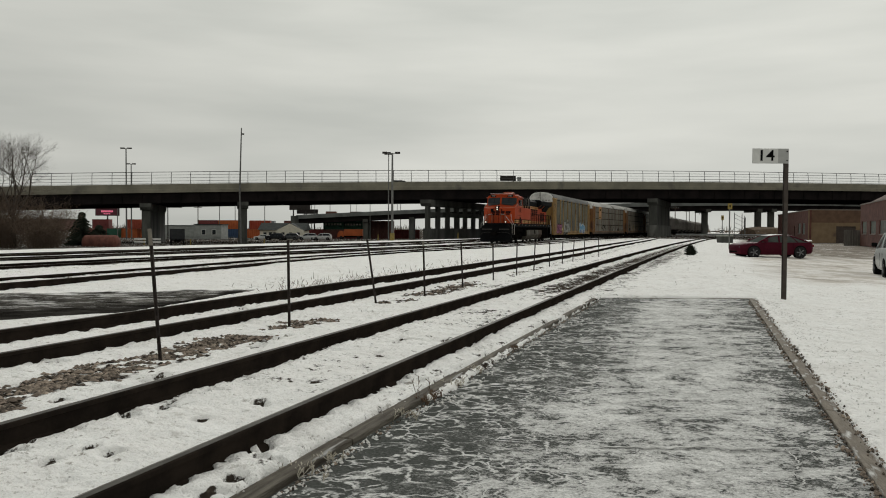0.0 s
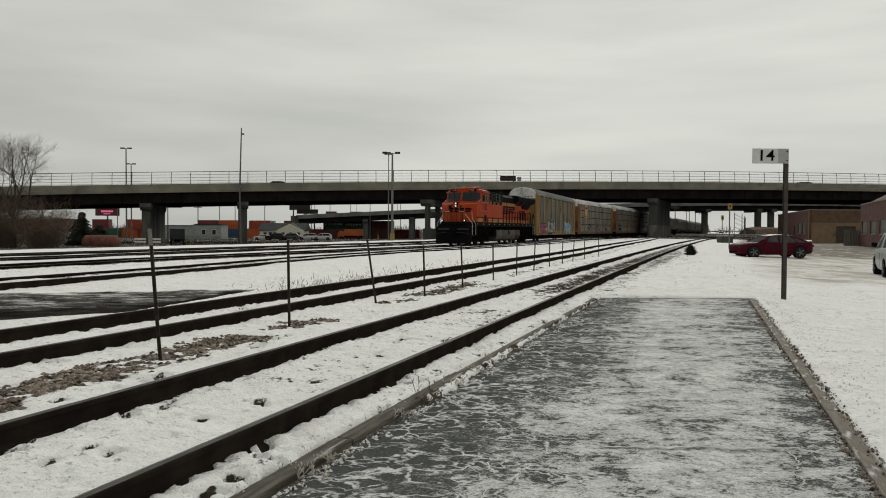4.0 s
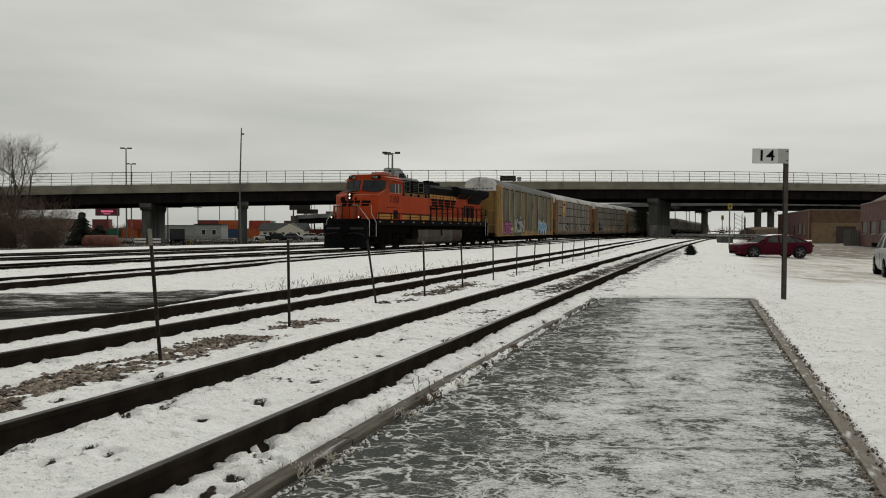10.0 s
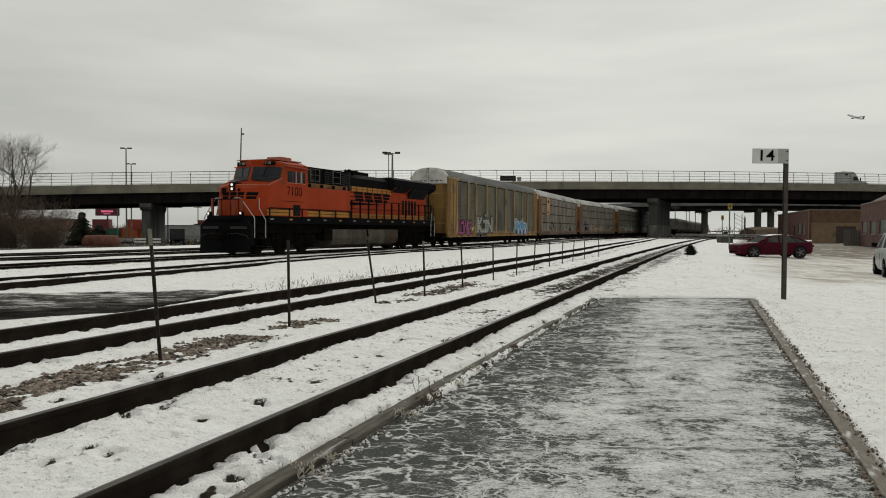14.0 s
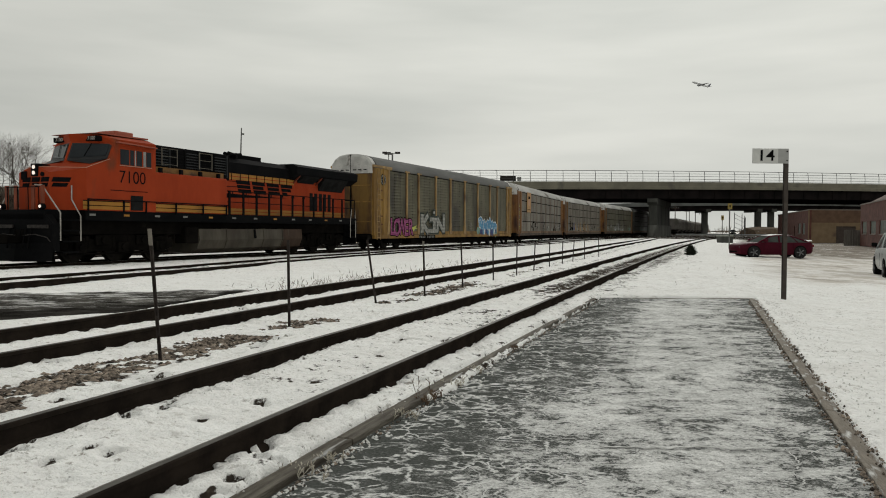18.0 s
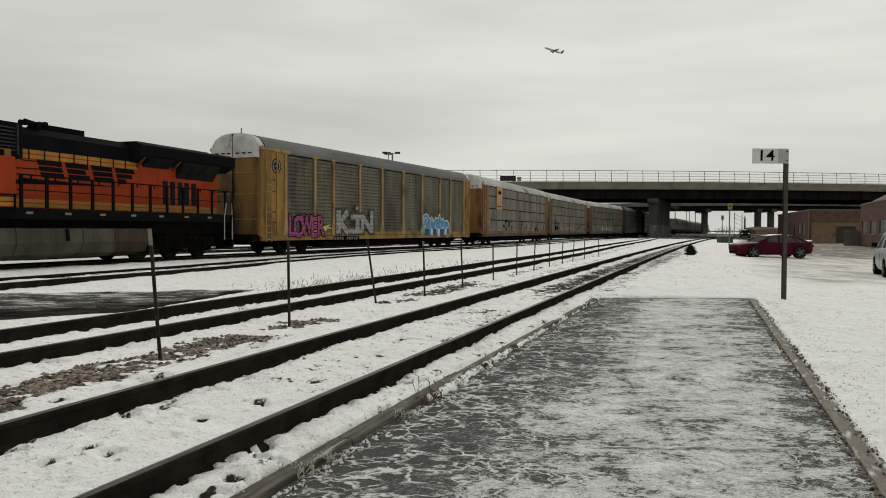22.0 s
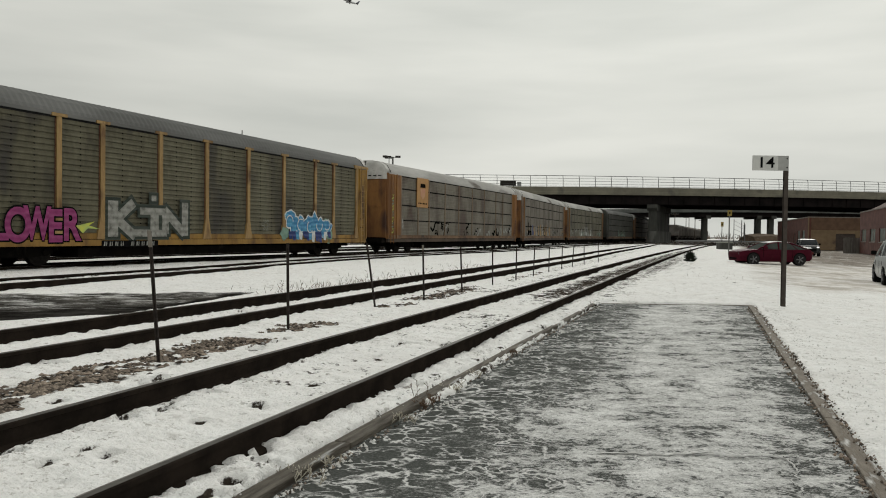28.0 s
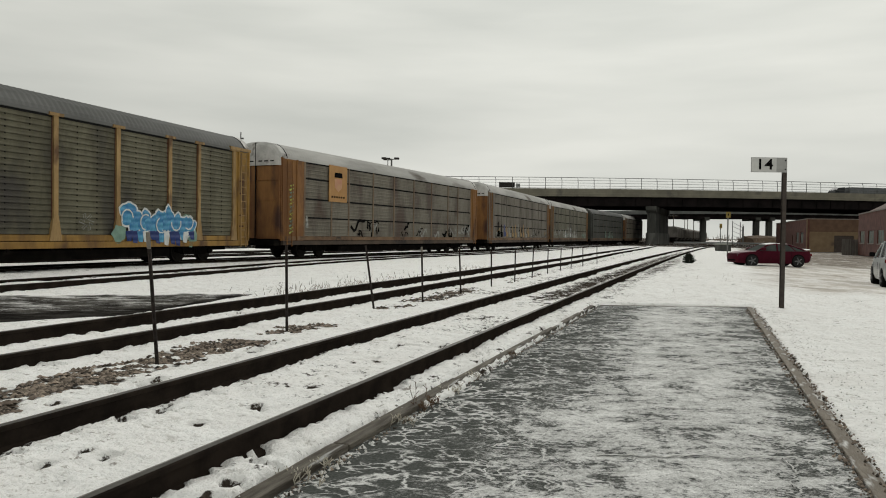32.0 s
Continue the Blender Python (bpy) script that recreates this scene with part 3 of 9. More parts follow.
    l.new(f, lim.inputs[0])
    f = lim.outputs[0]
    asp = n.new("ShaderNodeMix")
    asp.data_type = "RGBA"
    asp.inputs[6].default_value, asp.inputs[7].default_value = (0.052, 0.055, 0.052, 1), (0.102, 0.107, 0.101, 1)
    l.new(rng(nz(60, 3, 0.6, tc.outputs["Object"]), 0.35, 0.7), asp.inputs[0])
    col = n.new("ShaderNodeMix")
    col.data_type = "RGBA"
    col.inputs[7].default_value = (0.80, 0.80, 0.79, 1)
    l.new(f, col.inputs[0])
    l.new(asp.outputs[2], col.inputs[6])
    l.new(col.outputs[2], p.inputs["Base Color"])
    l.new(rng(f, 0, 1, 0.55, 0.8), p.inputs["Roughness"])
    p.inputs["Specular IOR Level"].default_value = 0.0
    bp = n.new("ShaderNodeBump")
    bp.inputs["Strength"].default_value, bp.inputs["Distance"].default_value = 0.5, 0.02
    l.new(op("ADD", f, op("MULTIPLY", nz(70, 3, 0.6, tc.outputs["Object"]), 0.25)), bp.inputs["Height"])
    l.new(bp.outputs[0], p.inputs["Normal"])
    return m


M_PLAT = platform_material()


def build_platform():
    rows = list(np.arange(-14, PLAT_FAR + 0.01, 0.5))
    bm = B()
    top = []
    for y in rows:
        a, b = edge_left(max(y, -12)) + 0.05, edge_right(y) - 0.03
        top.append([bm.verts.new((a + (b - a) * k / 12, y, PLAT_Z + 0.004 * math.sin(k))) for k in range(13)])
    low = [[bm.verts.new((v.co.x, v.co.y, PLAT_Z - 0.3)) for v in (r[0], r[-1])] for r in top]
    for i in range(len(rows) - 1):
        for k in range(12):
            bm.faces.new((top[i][k], top[i][k + 1], top[i + 1][k + 1], top[i + 1][k]))
        bm.faces.new((low[i][0], top[i][0], top[i + 1][0], low[i + 1][0]))
        bm.faces.new((top[i][-1], low[i][1], low[i + 1][1], top[i + 1][-1]))
    plat = solo("pavement", bm, M_PLAT, "dark asphalt platform streaked with wind-blown snow", "platform", kind="structure")
    # timbers along the track side
    y, k = -12.0, 0
    while y < 15.2:
        ln = 2.35 + 0.2 * random.random()
        y2 = min(y + ln, 15.6)
        p, q = Vector((edge_left(y) - 0.02, y, 0)), Vector((edge_left(y2) - 0.02, y2, 0))
        d = q - p
        bm = B()
        half = 0.066 if y < 5.5 else 0.038
        rbox(bm, 0, d.length - 0.012, -half, half, -0.24, 0.0, 0.015)
        for v in bm.verts:
            v.co.z += 0.012 * noise.noise((v.co.x * 3 + k * 7, v.co.y * 9, 1.0))
            v.co.y += 0.012 * noise.noise((v.co.x * 3 + k * 7, 5.0, v.co.z * 4))
        part("timber", bm, M_TIMBER, plat, m=Matrix.Translation((p.x, p.y, PLAT_Z + 0.045)) @ Matrix.Rotation(math.atan2(d.y, d.x), 4, "Z"))
        y, k = y2, k + 1
    # concrete kerb strips along the other side and the far end
    y = -12.0
    while y < PLAT_FAR:
        y2 = min(y + 3.0, PLAT_FAR)
        p, q = Vector((edge_right(y) + 0.04, y, 0)), Vector((edge_right(y2) + 0.04, y2, 0))
        d = q - p
        bm = B()
        rbox(bm, 0, d.length - 0.01, -0.055, 0.058, -0.25, 0.0, 0.010)
        part("kerb_stone", bm, M_KERB, plat, m=Matrix.Translation((p.x, p.y, PLAT_Z + 0.018)) @ Matrix.Rotation(math.atan2(d.y, d.x), 4, "Z"))
        y = y2
    x = edge_left(PLAT_FAR) + 0.1
    while x < edge_right(PLAT_FAR) - 0.05:
        x2 = min(x + 1.6, edge_right(PLAT_FAR))
        bm = B()
        rbox(bm, x, x2 - 0.012, PLAT_FAR + 0.005, PLAT_FAR + 0.06, PLAT_Z - 0.2, PLAT_Z + 0.008, 0.01)
        part("kerb_stone", bm, M_KERB, plat)
        x = x2


    # open cracks in the asphalt
    random.seed(21)
    for x0, y0, x1, y1, w in ((1.05, 4.98, 2.35, 4.93, 0.013), (2.30, 4.95, 2.02, 4.20, 0.007), (-0.1, 9.6, 3.5, 9.2, 0.012)):
        bm = B()
        last = None
        for i in range(41):
            k = i / 40
            x, y = x0 + (x1 - x0) * k, y0 + (y1 - y0) * k
            j = 0.07 * noise.noise((k * 5, x0, 1)) + 0.030 * noise.noise((k * 19, x0, 2))
            d = Vector((y1 - y0, x0 - x1)).normalized()
            c = Vector((x, y)) + d * j
            ww = w * (0.35 + random.random())
            now = [bm.verts.new((c.x + d.x * s_ * ww, c.y + d.y * s_ * ww, PLAT_Z + 0.0085)) for s_ in (-0.5, 0.5)]
            if last:
                bm.faces.new((last[0], last[1], now[1], now[0]))
            last = now
        part("crack", bm, M_BLACK, plat, "open crack in the asphalt")
        bm = B()
        d = Vector((y1 - y0, x0 - x1)).normalized()
        pts = []
        for i in range(60):
            k = i / 59
            j = 0.07 * noise.noise((k * 5, x0, 1)) + 0.030 * noise.noise((k * 19, x0, 2)) + w * 0.9 + 0.006 * noise.noise((k * 31, x0, 4))
            pts.append((x0 + (x1 - x0) * k + d.x * j, y0 + (y1 - y0) * k + d.y * j))
        ribbon(bm, pts, 0.007 if x1 - x0 > 1 else 0.004, PLAT_Z + 0.006, 0.004)
        part("crack_frost", bm, M_FROSTLINE, plat, "line of snow caught along the crack")


M_FROSTLINE = mat("caught_snow", (0.66, 0.66, 0.65), (0.42, 0.42, 0.41), 9, 0.85, spec=0.05)
M_KERB = mat("old_kerb", (0.215, 0.188, 0.155), (0.125, 0.107, 0.088), 7, 0.9, 0, 0.7, dirt=(0.62, 0.62, 0.61), dirt_amt=0.45, dscale=7, stretch=(0.5, 2.0, 1))
build_platform()


# ---------- railway tracks ----------
RAIL_PROFILE = ((-0.07, -0.185), (0.07, -0.185), (0.07, -0.17), (0.012, -0.14), (0.012, -0.045), (0.036, -0.035), (0.036, -0.006),
                (0.026, 0.0), (-0.026, 0.0), (-0.036, -0.006), (-0.036, -0.035), (-0.012, -0.045), (-0.012, -0.14), (-0.07, -0.17))


def rail(points, parent, z0=0.0):
    rings, head, edge = [], [], []
    n = len(points)
    for i, p in enumerate(points):
        a, b = points[max(i - 1, 0)], points[min(i + 1, n - 1)]
        d = Vector((b[0] - a[0], b[1] - a[1])).normalized()
        nx, ny = d.y, -d.x
        rings.append([(p[0] + nx * u, p[1] + ny * u, p[2] + z0 + v) for u, v in RAIL_PROFILE])
        head.append([(p[0] + nx * u, p[1] + ny * u, p[2] + z0 + v) for u, v in ((-0.026, 0.001), (0.026, 0.001), (0.024, 0.003), (-0.024, 0.003))])
        edge.append([(p[0] + nx * u, p[1] + ny * u, p[2] + z0 + v) for u, v in ((-0.026, 0.002), (-0.015, 0.002), (-0.016, 0.0045), (-0.025, 0.0045))])
    bm = B()
    sweep(bm, rings)
    r = part("rail", bm, M_RAIL, parent)
    bm = B()
    sweep(bm, head)
    part("rail_head", bm, M_RAILTOP, r, "worn dull running surface")
    bm = B()
    sweep(bm, edge)
    part("edge_highlight", bm, M_RAILGLINT, r, "thin worn edge with its highlight put into the colour")


def track_from(center, label, group, ties=None):
    """center: points (x, y, z) along the middle."""
    t = thing("railway_track", label, "railway track", group, kind="structure")
    n = len(center)
    for s in (-0.7525, 0.7525):
        pts = []
        for i, p in enumerate(center):
            a, b = center[max(i - 1, 0)], center[min(i + 1, n - 1)]
            d = Vector((b[0] - a[0], b[1] - a[1])).normalized()
            pts.append((p[0] + d.y * s, p[1] - d.x * s, p[2]))
        rail(pts, t)
    if ties:
        acc, last, made = 0.0, Vector(center[0]), None
        for p, q in zip(center, center[1:]):
            p, q = Vector(p), Vector(q)
            ln = (q - p).length
            while acc < ln:
                c = p.lerp(q, acc / ln)
                if ties[0] < c.y < ties[1]:
                    if made is None:
                        bm = B()
                        rbox(bm, -0.11, 0.11, -1.28, 1.28, -0.36, -0.155, 0.012)
                        made = mesh_of(bm, "tie", M_TIE)
                    part("tie", made, M_TIE, t, m=Matrix.Translation((c.x, c.y, c.z + ties[2] + 0.03 * random.random()))
                         @ Matrix.Rotation(math.atan2(q.y - p.y, q.x - p.x) + 0.03 * (random.random() - 0.5), 4, "Z"))
                acc += 0.53
            acc -= ln
    return t


YS1 = [-30, -15, -5] + list(np.arange(0, 100, 1.5)) + [100, 120, 140, 170, 210, 260, 320, 400]
track_from([(track_near(y), y, 0.0) for y in YS1], "rusty rails sunk in snow beside the platform", "yard tracks", ties=(15.0, 62.0, -0.035))
track_from([(track_mid(y), y, 0.0) for y in YS1], "rusty rails sunk in snow beyond the fence posts", "yard tracks", ties=(22.0, 60.0, -0.04))
track_from([(*lead(s, siding(s))[:2], 0.0) for s in list(np.arange(-60, 200, 2.5)) + list(np.arange(200, 400, 10.0))],
           "rails half buried in snow beside the train's track", "yard tracks", ties=(14, 75, -0.045))
for off, lab in ((0.0, "rails under the freight train"),
                 (-4.9, "rails beyond the train lying in snow"), (-9.2, "outer yard rails lying in snow")):
    track_from([(*lead(s, off)[:2], 0.0) for s in list(np.arange(-60, 200, 2.5)) + list(np.arange(200, 400, 10.0))], lab, "yard tracks",
               ties=(14, 75, -0.03) if off == 0.0 else None)


def ballast_stones():
    """Bare crushed stone along the fence line."""
    verts, faces = [], []
    made = 0
    tries = 0
    base = [(1, 0, -.2), (.3, .9, 0), (-.8, .5, -.1), (-.7, -.6, .1), (.4, -.9, -.1), (.1, .1, .8), (0, 0, -.7)]
    tri = [(0, 1, 5), (1, 2, 5), (2, 3, 5), (3, 4, 5), (4, 0, 5), (1, 0, 6), (2, 1, 6), (3, 2, 6), (4, 3, 6), (0, 4, 6)]
    while made < 6400 and tries < 300000:
        tries += 1
        y = random.uniform(3.0, 30.0) if random.random() < 0.45 else random.uniform(4.0, 12.0)
        x = FENCE_LINE(y) + random.gauss(-0.12, 0.5)
        b = ballast(x, y)
        if random.random() > (b - 0.34) * 1.0:
            continue
        r = random.uniform(0.013, 0.035)
        a = random.random() * 6.28
        z = land(x, y) + relief(x, y) - 0.03 * b + r * 0.3
        k = len(verts)
        for v in base:
            j = [random.uniform(0.75, 1.25) for _ in range(3)]
            vx, vy, vz = v[0] * j[0] * r * 1.25, v[1] * j[1] * r * 0.85, v[2] * j[2] * r * 0.62
            verts.append((x + vx * math.cos(a) - vy * math.sin(a), y + vx * math.sin(a) + vy * math.cos(a), z + vz))
        faces += [tuple(k + i for i in t) for t in tri]
        made += 1
    me = bpy.data.meshes.new("ballast")
    me.from_pydata(verts, [], faces)
    me.materials.append(M_STONE)
    tagged(new("ballast", me), "bare brown crushed stone ballast showing through snow", "ballast", kind="stuff")


def stone_material():
    m = mat("ballast_stone", (0.235, 0.193, 0.155), (0.135, 0.107, 0.088), 6, 0.9, 0, 0.3)
    n, l = m.node_tree.nodes, m.node_tree.links
    p = n["Principled BSDF"]
    src = p.inputs["Base Color"].links[0].from_socket
    geo, hv, mr = n.new("ShaderNodeNewGeometry"), n.new("ShaderNodeHueSaturation"), n.new("ShaderNodeMapRange")
    mr.inputs[3].default_value, mr.inputs[4].default_value = 0.15, 1.75
    l.new(geo.outputs["Random Per Island"], mr.inputs[0])
    l.new(mr.outputs[0], hv.inputs["Value"])
    l.new(src, hv.inputs["Color"])
    l.new(hv.outputs[0], p.inputs["Base Color"])
    return m


M_STONE = stone_material()
ballast_stones()
# ---------- the road bridge over the yard ----------
BR_M, BR_Y0 = 0.176, 145.0
BR_DIR = Vector((1, BR_M, 0)).normalized()
BR_IN = Vector((-BR_M, 1, 0)).normalized()
_zc = np.polyfit([-110, -65.6, -37.4, -9.1, 24.1, 47.8, 72.9, 92.6, 150], [7.2, 8.62, 9.5, 10.35, 10.92, 11.18, 11.28, 11.28, 10.9], 3)


def br_z(x):
    """Top of the parapet."""
    return float(np.polyval(_zc, x))


def br_pt(x, inward=0.0, dz=0.0):
    p = Vector((x, BR_Y0 + BR_M * x, br_z(x) + dz)) + BR_IN * inward
    return p


BR_W = 26.0
BX = list(np.arange(-120, 161, 4.0))


def strip(bm, xs, section):
    """Sweeps a section of (inward, dz) along the bridge."""
    sweep(bm, [[br_pt(x, u, v) for u, v in section] for x in xs])


def build_bridge():
    br = thing("road_bridge", "long concrete road bridge on dark steel girders with tall curved railings", "bridge", kind="structure")
    # parapets, cast in lengths with joints between them
    seg = 12.0
    x = -120.0
    while x < 160:
        xs = [x + 0.006, x + seg / 2, x + seg - 0.006]
        bm = B()
        strip(bm, xs, ((0, 0), (0.25, 0), (0.32, -0.85), (0.32, -1.55), (-0.06, -1.55), (-0.06, -0.98), (0.0, -0.93)))
        part("parapet", bm, M_CONC, br)
        bm = B()
        strip(bm, xs, ((BR_W - 0.25, 0), (BR_W, 0), (BR_W, -1.55), (BR_W - 0.3, -1.55)))
        part("parapet", bm, M_CONC, br)
        x += seg
    bm = B()
    strip(bm, BX, ((0.3, -1.0), (BR_W - 0.3, -1.0), (BR_W - 0.3, -1.5), (0.3, -1.5)))
    part("deck", bm, M_CONC, br)
    for k in range(9):
        u = 0.75 + k * (BR_W - 1.5) / 8
        bm = B()
        strip(bm, BX, ((u - 0.2, -1.5), (u + 0.2, -1.5), (u + 0.2, -1.58), (u + 0.03, -1.6), (u + 0.03, -3.34), (u + 0.25, -3.36),
                       (u + 0.25, -3.42), (u - 0.25, -3.42), (u - 0.25, -3.36), (u - 0.03, -3.34), (u - 0.03, -1.6), (u - 0.2, -1.58)))
        part("girder", bm, M_GIRDER, br, "dark brown painted plate girder")
    # stiffeners on the outer girder
    for x in np.arange(-118, 158, 3.35):
        bm = B()
        p = br_pt(x, 0.62, 0)
        box(bm, p.x - 0.02, p.x + 0.02, p.y - 0.08, p.y + 0.08, p.z - 3.34, p.z - 1.6)
        part("stiffener", bm, M_GIRDER, br)
    # railing: posts that lean inward at the top and five rails
    bm = B()
    prof = ((0.10, 0.0), (0.10, 0.9), (0.13, 1.5), (0.24, 1.95), (0.42, 2.2))
    for (u0, z0), (u1, z1) in zip(prof, prof[1:]):
        a, b = Vector((0, u0, z0)), Vector((0, u1, z1))
        cyl(bm, a, b, 0.055, 6)
    post_mesh = mesh_of(bm, "railing_post", M_DARKRAIL)
    rot = Matrix.Rotation(math.atan(BR_M), 4, "Z")
    x = -119.0
    while x < 158:
        part("railing_post", post_mesh, None, br, m=Matrix.Translation(br_pt(x)) @ rot)
        x += 3.32
    for u, v, r in ((0.42, 2.2, 0.055), (0.20, 1.65, 0.03), (0.12, 1.12, 0.03), (0.10, 0.55, 0.03), (0.10, 0.12, 0.03)):
        bm = B()
        for a, b in zip(BX, BX[1:]):
            if r < 0.04 and a > 42:
                cyl(bm, br_pt(a, u, v), br_pt(b, u, v), 0.035, 5)
            else:
                cyl(bm, br_pt(a, u, v), br_pt(b, u, v), r, 5)
        part("railing_rail", bm, M_DARKRAIL, br)
    # piers
    along = Vector((0.42, 0.908, 0)).normalized()
    wall_pier(br, Vector((42.4, 152.5, 0)), Vector((0.393, 0.92, 0)).normalized(), 23.5, 1.0, -0.6, br_z(44) - 3.42, solid=True)
    wall_pier(br, Vector((-3.3, 144.6, 0)), along, 29, 1.15, -1.2, br_z(-4) - 3.42, solid=False)
    wall_pier(br, Vector((-53.7, 135.7, 0)), Vector((-0.21, 0.978, 0)), 18, 0.95, -2.0, br_z(-54) - 3.42, solid=True)
    wall_pier(br, Vector((-36.9, 138.7, 0)), Vector((-0.30, 0.954, 0)), 3.2, 0.95, -2.0, br_z(-37) - 3.42, solid=True)
    wall_pier(br, Vector((100, 163, 0)), along, 26, 1.2, -0.8, br_z(100) - 3.42, solid=True)
    wall_pier(br, Vector((-95, 128.5, 0)), Vector((-0.1, 0.995, 0)), 18, 0.95, -2.0, br_z(-95) - 3.42, solid=True)


def approaches():
    """Earth banks that carry the road on from both ends of the bridge."""
    for x0, x1 in ((-120.0, -760.0), (160.0, 860.0)):
        z = br_z(min(max(x0, -118), 158)) - 1.0
        p0, p1 = Vector((x0, BR_Y0 + BR_M * x0, 0)), Vector((x1, BR_Y0 + BR_M * x1, 0))
        bk = thing("road_approach", "long earth bank carrying the road up to the bridge", "embankment", kind="structure")
        bm = B()
        sweep(bm, [[p + BR_IN * u + Vector((0, 0, v)) for u, v in ((-14, -2.5), (0, z - 0.1), (BR_W, z - 0.1), (BR_W + 14, -2.5))] for p in (p0, p1)])
        part("slope", bm, M_BANK, bk)
        bm = B()
        sweep(bm, [[p + BR_IN * u + Vector((0, 0, v)) for u, v in ((0.5, z - 0.2), (0.5, z), (BR_W - 0.5, z), (BR_W - 0.5, z - 0.2))] for p in (p0, p1)])
        part("carriageway", bm, M_SHINGLE, bk, "dark asphalt carriageway")


def nose_wall(bm, length, h, z0, z1):
    """A low wall with a round nose towards the yard."""
    prism(bm, [(length + 0.3, h)] + [(0.1 + h - h * math.sin(math.pi * k / 10), h * math.cos(math.pi * k / 10)) for k in range(11)] + [(length + 0.3, -h)], z0, z1, axis="z")


def wall_pier(parent, p, d, length, half, z0, z1, solid):
    """A pier that starts at p under the near girder and runs back along d."""
    m = Matrix.Translation(p) @ Matrix.Rotation(math.atan2(d.y, d.x), 4, "Z")
    cap = 1.25
    if solid:
        bm = B()
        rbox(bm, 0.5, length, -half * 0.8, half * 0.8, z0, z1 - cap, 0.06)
        body = part("pier", bm, M_PIERSHADE, parent, "stained grey concrete pier, bridge shade put into its colour", m=m)
        if length > 20:
            bm = B()
            nose_wall(bm, length, half * 1.12, z0, z0 + 2.9)
            part("crash_wall", bm, M_CRASH, body, "paler rounded crash wall")
    else:
        bm = B()
        nose_wall(bm, length, half * 0.95, z0, z0 + 2.6)
        body = part("pier", bm, M_PIERSHADE, parent, "concrete pier with open columns on a low wall", m=m)
        n = 7
        for k in range(n):
            c = 0.75 + k * (length - 1.5) / (n - 1)
            bm = B()
            rbox(bm, c - 0.62, c + 0.62, -0.32, 0.32, z0 + 2.5, z1 - cap + 0.05, 0.05)
            part("column", bm, M_PIERSHADE, body)
        bm = B()
        rbox(bm, 0.75, length - 0.75, -0.29, 0.29, z0 + 4.9, z0 + 5.8, 0.04)
        part("strut", bm, M_PIERSHADE, body)
    bm = B()
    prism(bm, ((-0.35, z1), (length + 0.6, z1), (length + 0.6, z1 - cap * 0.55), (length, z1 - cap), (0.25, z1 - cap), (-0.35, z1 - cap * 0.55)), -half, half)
    part("pier_cap", bm, M_PIERSHADE, body)


M_OLDCONC = mat("weathered_overpass_concrete", (0.17, 0.178, 0.172), (0.11, 0.117, 0.112), 0.35, 0.9, 0, 0.15, 4, dirt=(0.06, 0.06, 0.055), dirt_amt=0.3, dscale=0.25)
M_DARKRAIL = mat("railing_steel", (0.085, 0.088, 0.088), (0.05, 0.052, 0.05), 2, 0.55, 0.3)
build_bridge()


def build_ramp():
    """The farther overpass behind the bridge, sloping down one way."""
    rp = thing("far_overpass", "grey concrete overpass on round columns behind the bridge", "bridge", kind="structure")
    xs = list(np.arange(-41, 161, 4.0))
    _q = np.polyfit([-90, -60, -30, -8, 30, 60, 100, 160], [2.2, 3.6, 5.4, 6.9, 8.8, 9.4, 9.5, 9.4], 3)

    def pt(x, u, v):
        return (x, 214 + 0.10 * x + u, float(np.polyval(_q, x)) + v)
    bm = B()
    sweep(bm, [[pt(x, u, v) for u, v in ((0, 0), (0.3, 0), (0.3, -0.8), (10.7, -0.8), (10.7, 0), (11, 0), (11, -1.1), (0, -1.1))] for x in xs])
    part("deck", bm, M_OLDCONC, rp)
    for x in np.arange(-36, 60, 11.5):
        bm = B()
        p = pt(x, 0.4, 0)
        cyl(bm, p, (p[0], p[1], p[2] + 4.4), 0.07, 6, 0.05)
        box(bm, p[0] - 0.4, p[0] + 0.4, p[1] - 0.1, p[1] + 0.1, p[2] + 4.35, p[2] + 4.5)
        part("lamp_post", bm, M_DARKRAIL, rp)
    bm = B()
    for u in (1.0, 4.0, 7.0, 10.0):
        sweep(bm, [[pt(x, u + a, b) for a, b in ((-0.2, -1.1), (0.2, -1.1), (0.2, -2.45), (-0.2, -2.45))] for x in xs])
    part("girders", bm, M_GIRDER, rp)
    bm = B()
    p = pt(-41, 0, 0)
    rbox(bm, -42.5, -40.5, p[1] - 0.3, p[1] + 11.3, -2.2, p[2] - 0.2, 0.06)
    part("abutment", bm, M_PIERSHADE, rp)
    for x, us in ((-22, (1.6, 9)), (-9, (1.6, 9)), (4, (1.6, 9)), (24, (1.6, 9)), (52, (1.6,)), (78.5, (4.0,)), (94.3, (2.0,)), (98.8, (3.0,)), (122, (2.0,))):
        bm = B()
        for u in us:
            p = pt(x, u, -2.1)
            rbox(bm, p[0] - 0.75, p[0] + 0.75, p[1] - 0.8, p[1] + 0.8, -2.2, p[2] - 0.5, 0.06)
        p = pt(x, 0.4, -2.1)
        rbox(bm, p[0] - 0.75, p[0] + 0.75, p[1], p[1] + 10.4, p[2] - 0.9, p[2] + 0.05, 0.06)
        part("column_bent", bm, M_PIERSHADE, rp)


build_ramp()
# ---------- the freight train ----------
# along the train: u metres behind the locomotive's nose; each vehicle's own x runs forward, y to its left
SPEED, SLOW = 2.6916, -0.0007


def head_s(t):
    return -(SPEED * (t - 19) + SLOW * (t - 19) ** 2 / 2)


